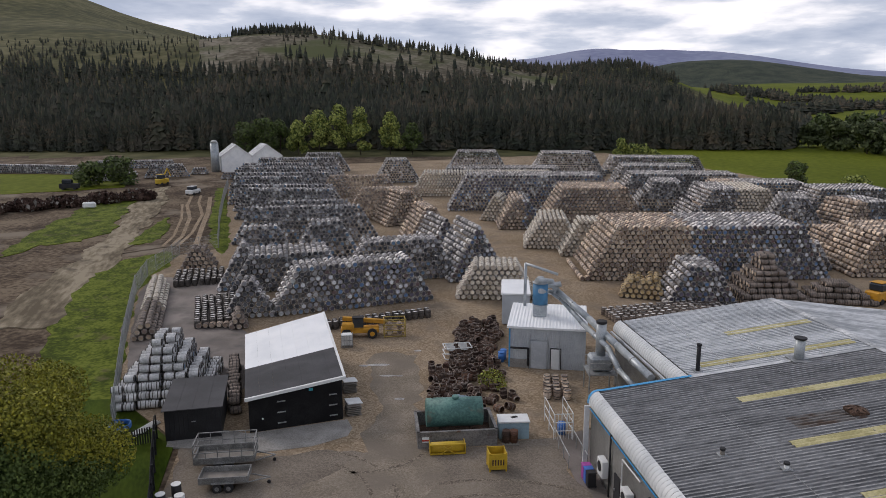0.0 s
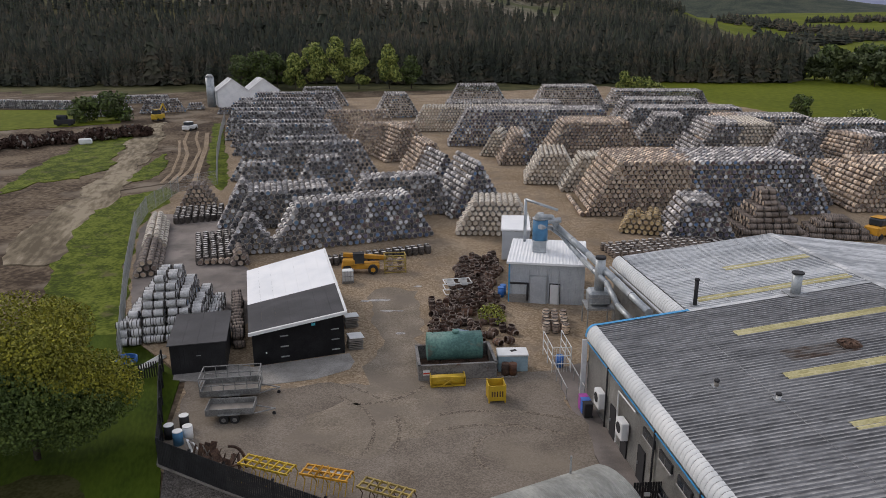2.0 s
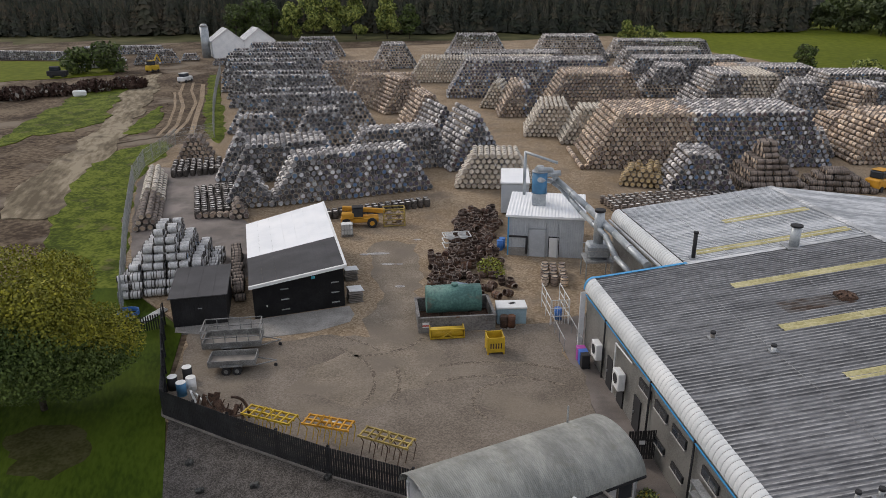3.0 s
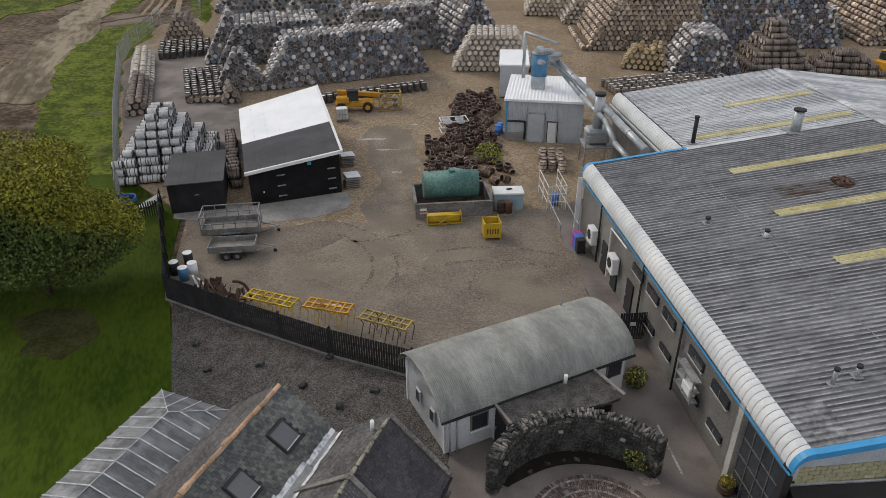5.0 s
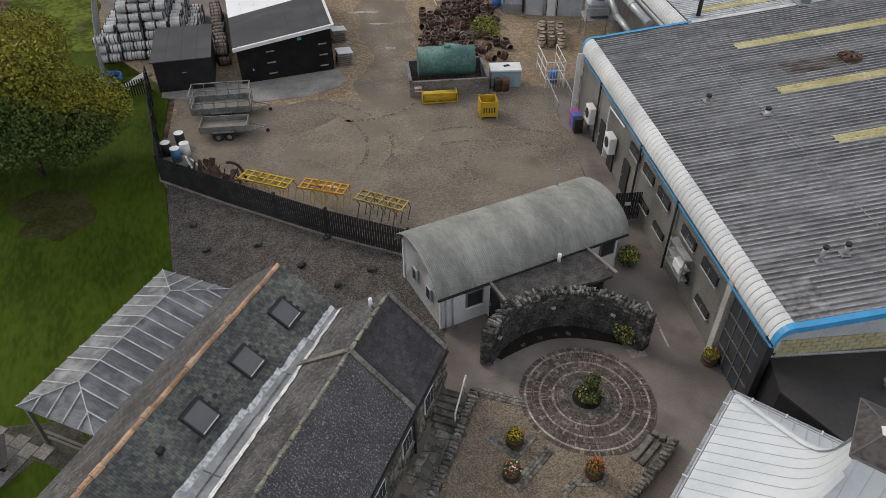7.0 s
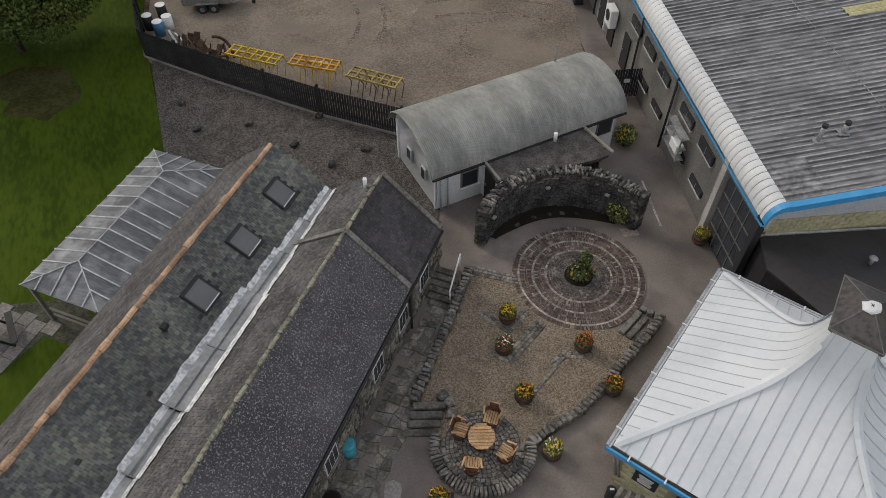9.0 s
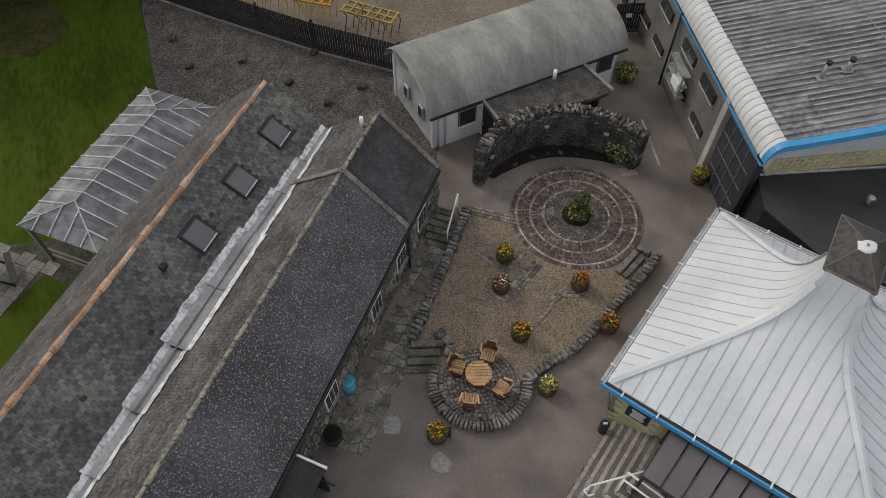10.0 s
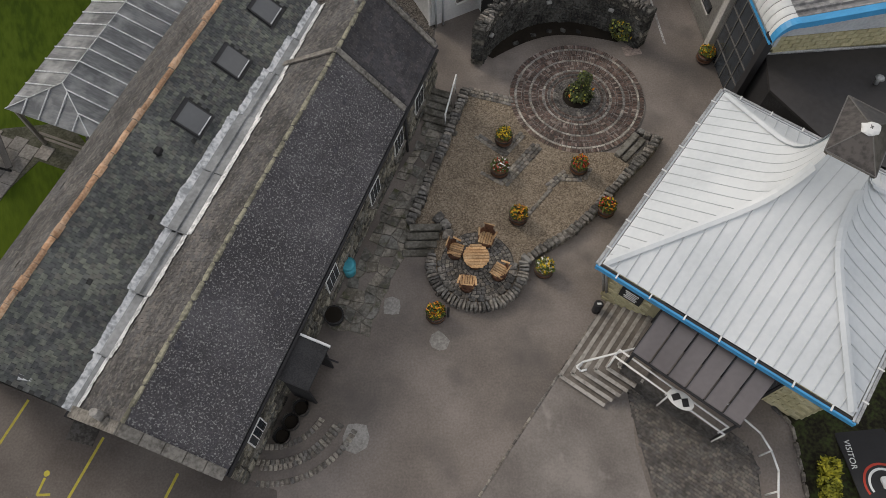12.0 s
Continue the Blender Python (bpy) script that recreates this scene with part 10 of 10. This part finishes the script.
def make_far_things():
    g = random.Random(77)
    # twin-gabled store
    hs = holder("twin_gabled_store", pose(-66.5, 206, gz(206), 0, 0, 22), "pale grey sheet-clad store with twin gables", "building")
    for k in range(2):
        x0 = k * 9.0
        pts = [(x0, 0, 0), (x0 + 9, 0, 0), (x0 + 9, 0, 4.6), (x0 + 4.5, 0, 8.0), (x0, 0, 4.6)]
        for y in (0, 14):
            body = bmesh.new()
            add_poly(body, [(x, y, z) for x, _, z in pts])
            part("gable_wall", body, M["white_wall"], hs)
        for xs in (x0, x0 + 9):
            part("side_wall", box(0.1, 14, 4.6, pose(xs, 7, 2.3)), M["grey_sheet"], hs)
        for a, b in (((x0 - 0.3, 4.45), (x0 + 4.5, 8.1)), ((x0 + 4.5, 8.1), (x0 + 9.3, 4.45))):
            part("roof_slope", slab([(a[0], -0.3, a[1]), (b[0], -0.3, b[1]), (b[0], 14.3, b[1]), (a[0], 14.3, a[1])], 0.1), M["roof_light"], hs)
    d = part("door", box(4.2, 0.1, 3.4, pose(13.6, -0.06, 1.7)), M["black"], hs, "dark roller door")
    part("lintel", box(4.6, 0.14, 0.3, pose(13.6, -0.1, 3.5)), M["white"], d)
    part("silo_body", tube((-1.6, 3, 0), (-1.6, 3, 8.6), 1.2, 16), M["duct"], hs, "pale silo")
    part("silo_top", tube((-1.6, 3, 8.6), (-1.6, 3, 9.4), 1.3, 16, 0.6), M["galv"], hs)
    # rows of far casks and crates
    stack((-150, 208), (-96, 200), 4, 2, "grey", "far dark row of stacked casks")
    stack((-84, 192), (-72, 196), 6, 3, "grey", "far block of casks by the track")
    stack((-96, 186), (-84, 186), 3, 2, "grey", "far heap of casks by the bush")
    stack((-72, 214), (-66, 215), 5, 2, "grey", "far heap of casks by the store")
    stack((-62, 190), (-53, 191), 3, 2, "grey", "low heap of casks by the store")
    stack((-109, 214), (-84, 216), 4, 3, "grey", "far dark row of stacked casks by the hill foot")
    stack((-97, 196), (-88, 198), 2, 3, "white", "far low row of pale casks by the bush")
    stack((-74, 200), (-69, 201), 3, 3, "grey", "far low block of casks before the store")
    # dry hedge with timber along the field
    hedge = holder("brushwood_bank", Matrix(), "long brown bank of brushwood and logs", "brushwood")
    link_mesh("brush", leaf_cloud([((-112 + 6.0 * k, 127 + 4.2 * k, gz(127 + 4.2 * k) + 0.9), (4.4, 3.0, 1.5)) for k in range(8)], 5200, 0.55, 91, (M["brush"], M["timber"]), lambda q, r: int(r > 0.9)), hedge)
    part("core", add_tube(bmesh.new(), (-116, 124.5, gz(124.5) + 0.5), (-68, 158, gz(158) + 0.5), 0.9, 6), M["brush"], hedge)
    hay = part("hay_bale", box(2.6, 1.6, 1.2, at_ground(-76, 146, 30) @ pose(0, 0, 0.6), 0.25), M["white"])
    tagged(hay, "pale wrapped bale beside the brushwood", "bale")

    def vehicle(x, y, rz, mat, label, cat, L=4.2, H=1.9):
        v = holder(cat.replace(" ", "_"), at_ground(x, y, rz), label, cat)
        part("body", box(L, 1.8, H * 0.5, pose(0, 0, 0.35 + H * 0.25), 0.15), mat, v)
        c = part("cab", box(L * 0.5, 1.6, H * 0.42, pose(-L * 0.1, 0, 0.35 + H * 0.68), 0.18), M["glass"], v)
        part("roof", box(L * 0.46, 1.5, 0.08, pose(-L * 0.1, 0, 0.38 + H * 0.9), 0.03), mat, c)
        for wx in (-L * 0.3, L * 0.3):
            for wy in (-0.85, 0.85):
                part("wheel", tube((wx, wy - 0.12, 0.35), (wx, wy + 0.12, 0.35), 0.35, 12), M["black"], v)
        return v

    vehicle(-60, 163.5, 80, M["white"], "white utility vehicle parked on the muddy track", "utility vehicle")
    ex = vehicle(-74, 180, 70, M["yellow"], "small yellow excavator on the far track", "excavator", 3.4, 2.6)
    part("boom", tube((0.5, 0, 2.0), (2.2, 0, 4.2), 0.2, 6), M["yellow"], ex)
    part("stick", tube((2.2, 0, 4.2), (3.2, 0, 2.2), 0.16, 6), M["yellow"], ex)
    dg = vehicle(52.5, 80.5, 30, M["orange"], "orange loader at the yard's edge", "loader", 3.8, 2.4)
    part("arm", tube((1.2, 0.5, 1.2), (2.6, 0.5, 0.6), 0.15, 6), M["orange"], dg)
    part("bucket", box(0.7, 1.9, 0.7, pose(2.8, 0, 0.5, 0, 20, 0), 0.08), M["rust"], dg)
    vehicle(-94, 172, 10, M["black"], "dark trailer box beside the pasture", "box trailer", 4.5, 2.4)


M["brush"] = material("brown brushwood", ((0.035, 0.02, 0.016), (0.065, 0.04, 0.032), (0.11, 0.075, 0.06)), 0.3, 3, 0.95, 0, 0.3)
make_far_things()

# earth banks and wheel tracks outside the fence
sheet("dirt_track", [(-52, 104), (-44.6, 109.5), (-38.9, 111.1), (-45.2, 131.4), (-57.7, 169.2), (-63.4, 169.4), (-54.3, 137.8), (-48.4, 118.1), (-50, 110)], M["soil"], 0.04, "muddy sunken track outside the fence", "track", rag=1, step=1)


def wheel_rut(pts, w):
    """A pale worn wheel line that follows the sunken track."""
    left, right = [], []
    for k, p in enumerate(pts):
        a, b = Vector(pts[max(0, k - 1)]), Vector(pts[min(len(pts) - 1, k + 1)])
        d = (b - a).normalized()
        left.append((p[0] - d.y * w, p[1] + d.x * w))
        right.append((p[0] + d.y * w, p[1] - d.x * w))
    sheet("wheel_rut", left + right[::-1], M["dirt"], 0.06, "pale dried wheel rut in the muddy track", "wheel rut", rag=0.1, step=0.9)


for pts, w in (([(-44.6, 110.1), (-45.7, 118.1), (-50.4, 134.6), (-55.9, 148.2), (-59.9, 162.5)], 0.35), ([(-43.6, 110.1), (-44.9, 120.5), (-49, 137.7), (-54.7, 152), (-57.8, 162.4)], 0.3),
               ([(-40.9, 111.1), (-44.2, 123.1), (-48.9, 141), (-54.8, 160.1)], 0.45), ([(-46, 110), (-47.2, 118), (-51.8, 134), (-57.6, 150)], 0.25)):
    wheel_rut(pts, w)


def tyre_mark(cx, cy, r, a0, a1, w):
    """A curved strip of gravel turned over by a wheel."""
    angles = np.linspace(radians(a0), radians(a1), max(6, int(abs(a1 - a0) / 6)))
    rim = lambda q: [(cx + q * math.cos(t), cy + q * math.sin(t)) for t in angles]  # noqa: E731
    sheet("tyre_mark", rim(r) + rim(r + w)[::-1], M["rut_dark"], 0.036, "dark curved wheel mark in the yard gravel", "wheel mark", rag=0.1, step=0.35)


for mark in ((3, 30, 9.0, 60, 118, 0.28), (3, 30, 10.8, 62, 108, 0.3), (-10, 38, 5.4, -25, 62, 0.26), (-10, 38, 7.0, -14, 20, 0.26), (-10, 38, 7.0, 40, 70, 0.26), (4, 36, 2.2, 100, 230, 0.22), (-6, 47, 5.0, 262, 330, 0.28)):
    tyre_mark(*mark)
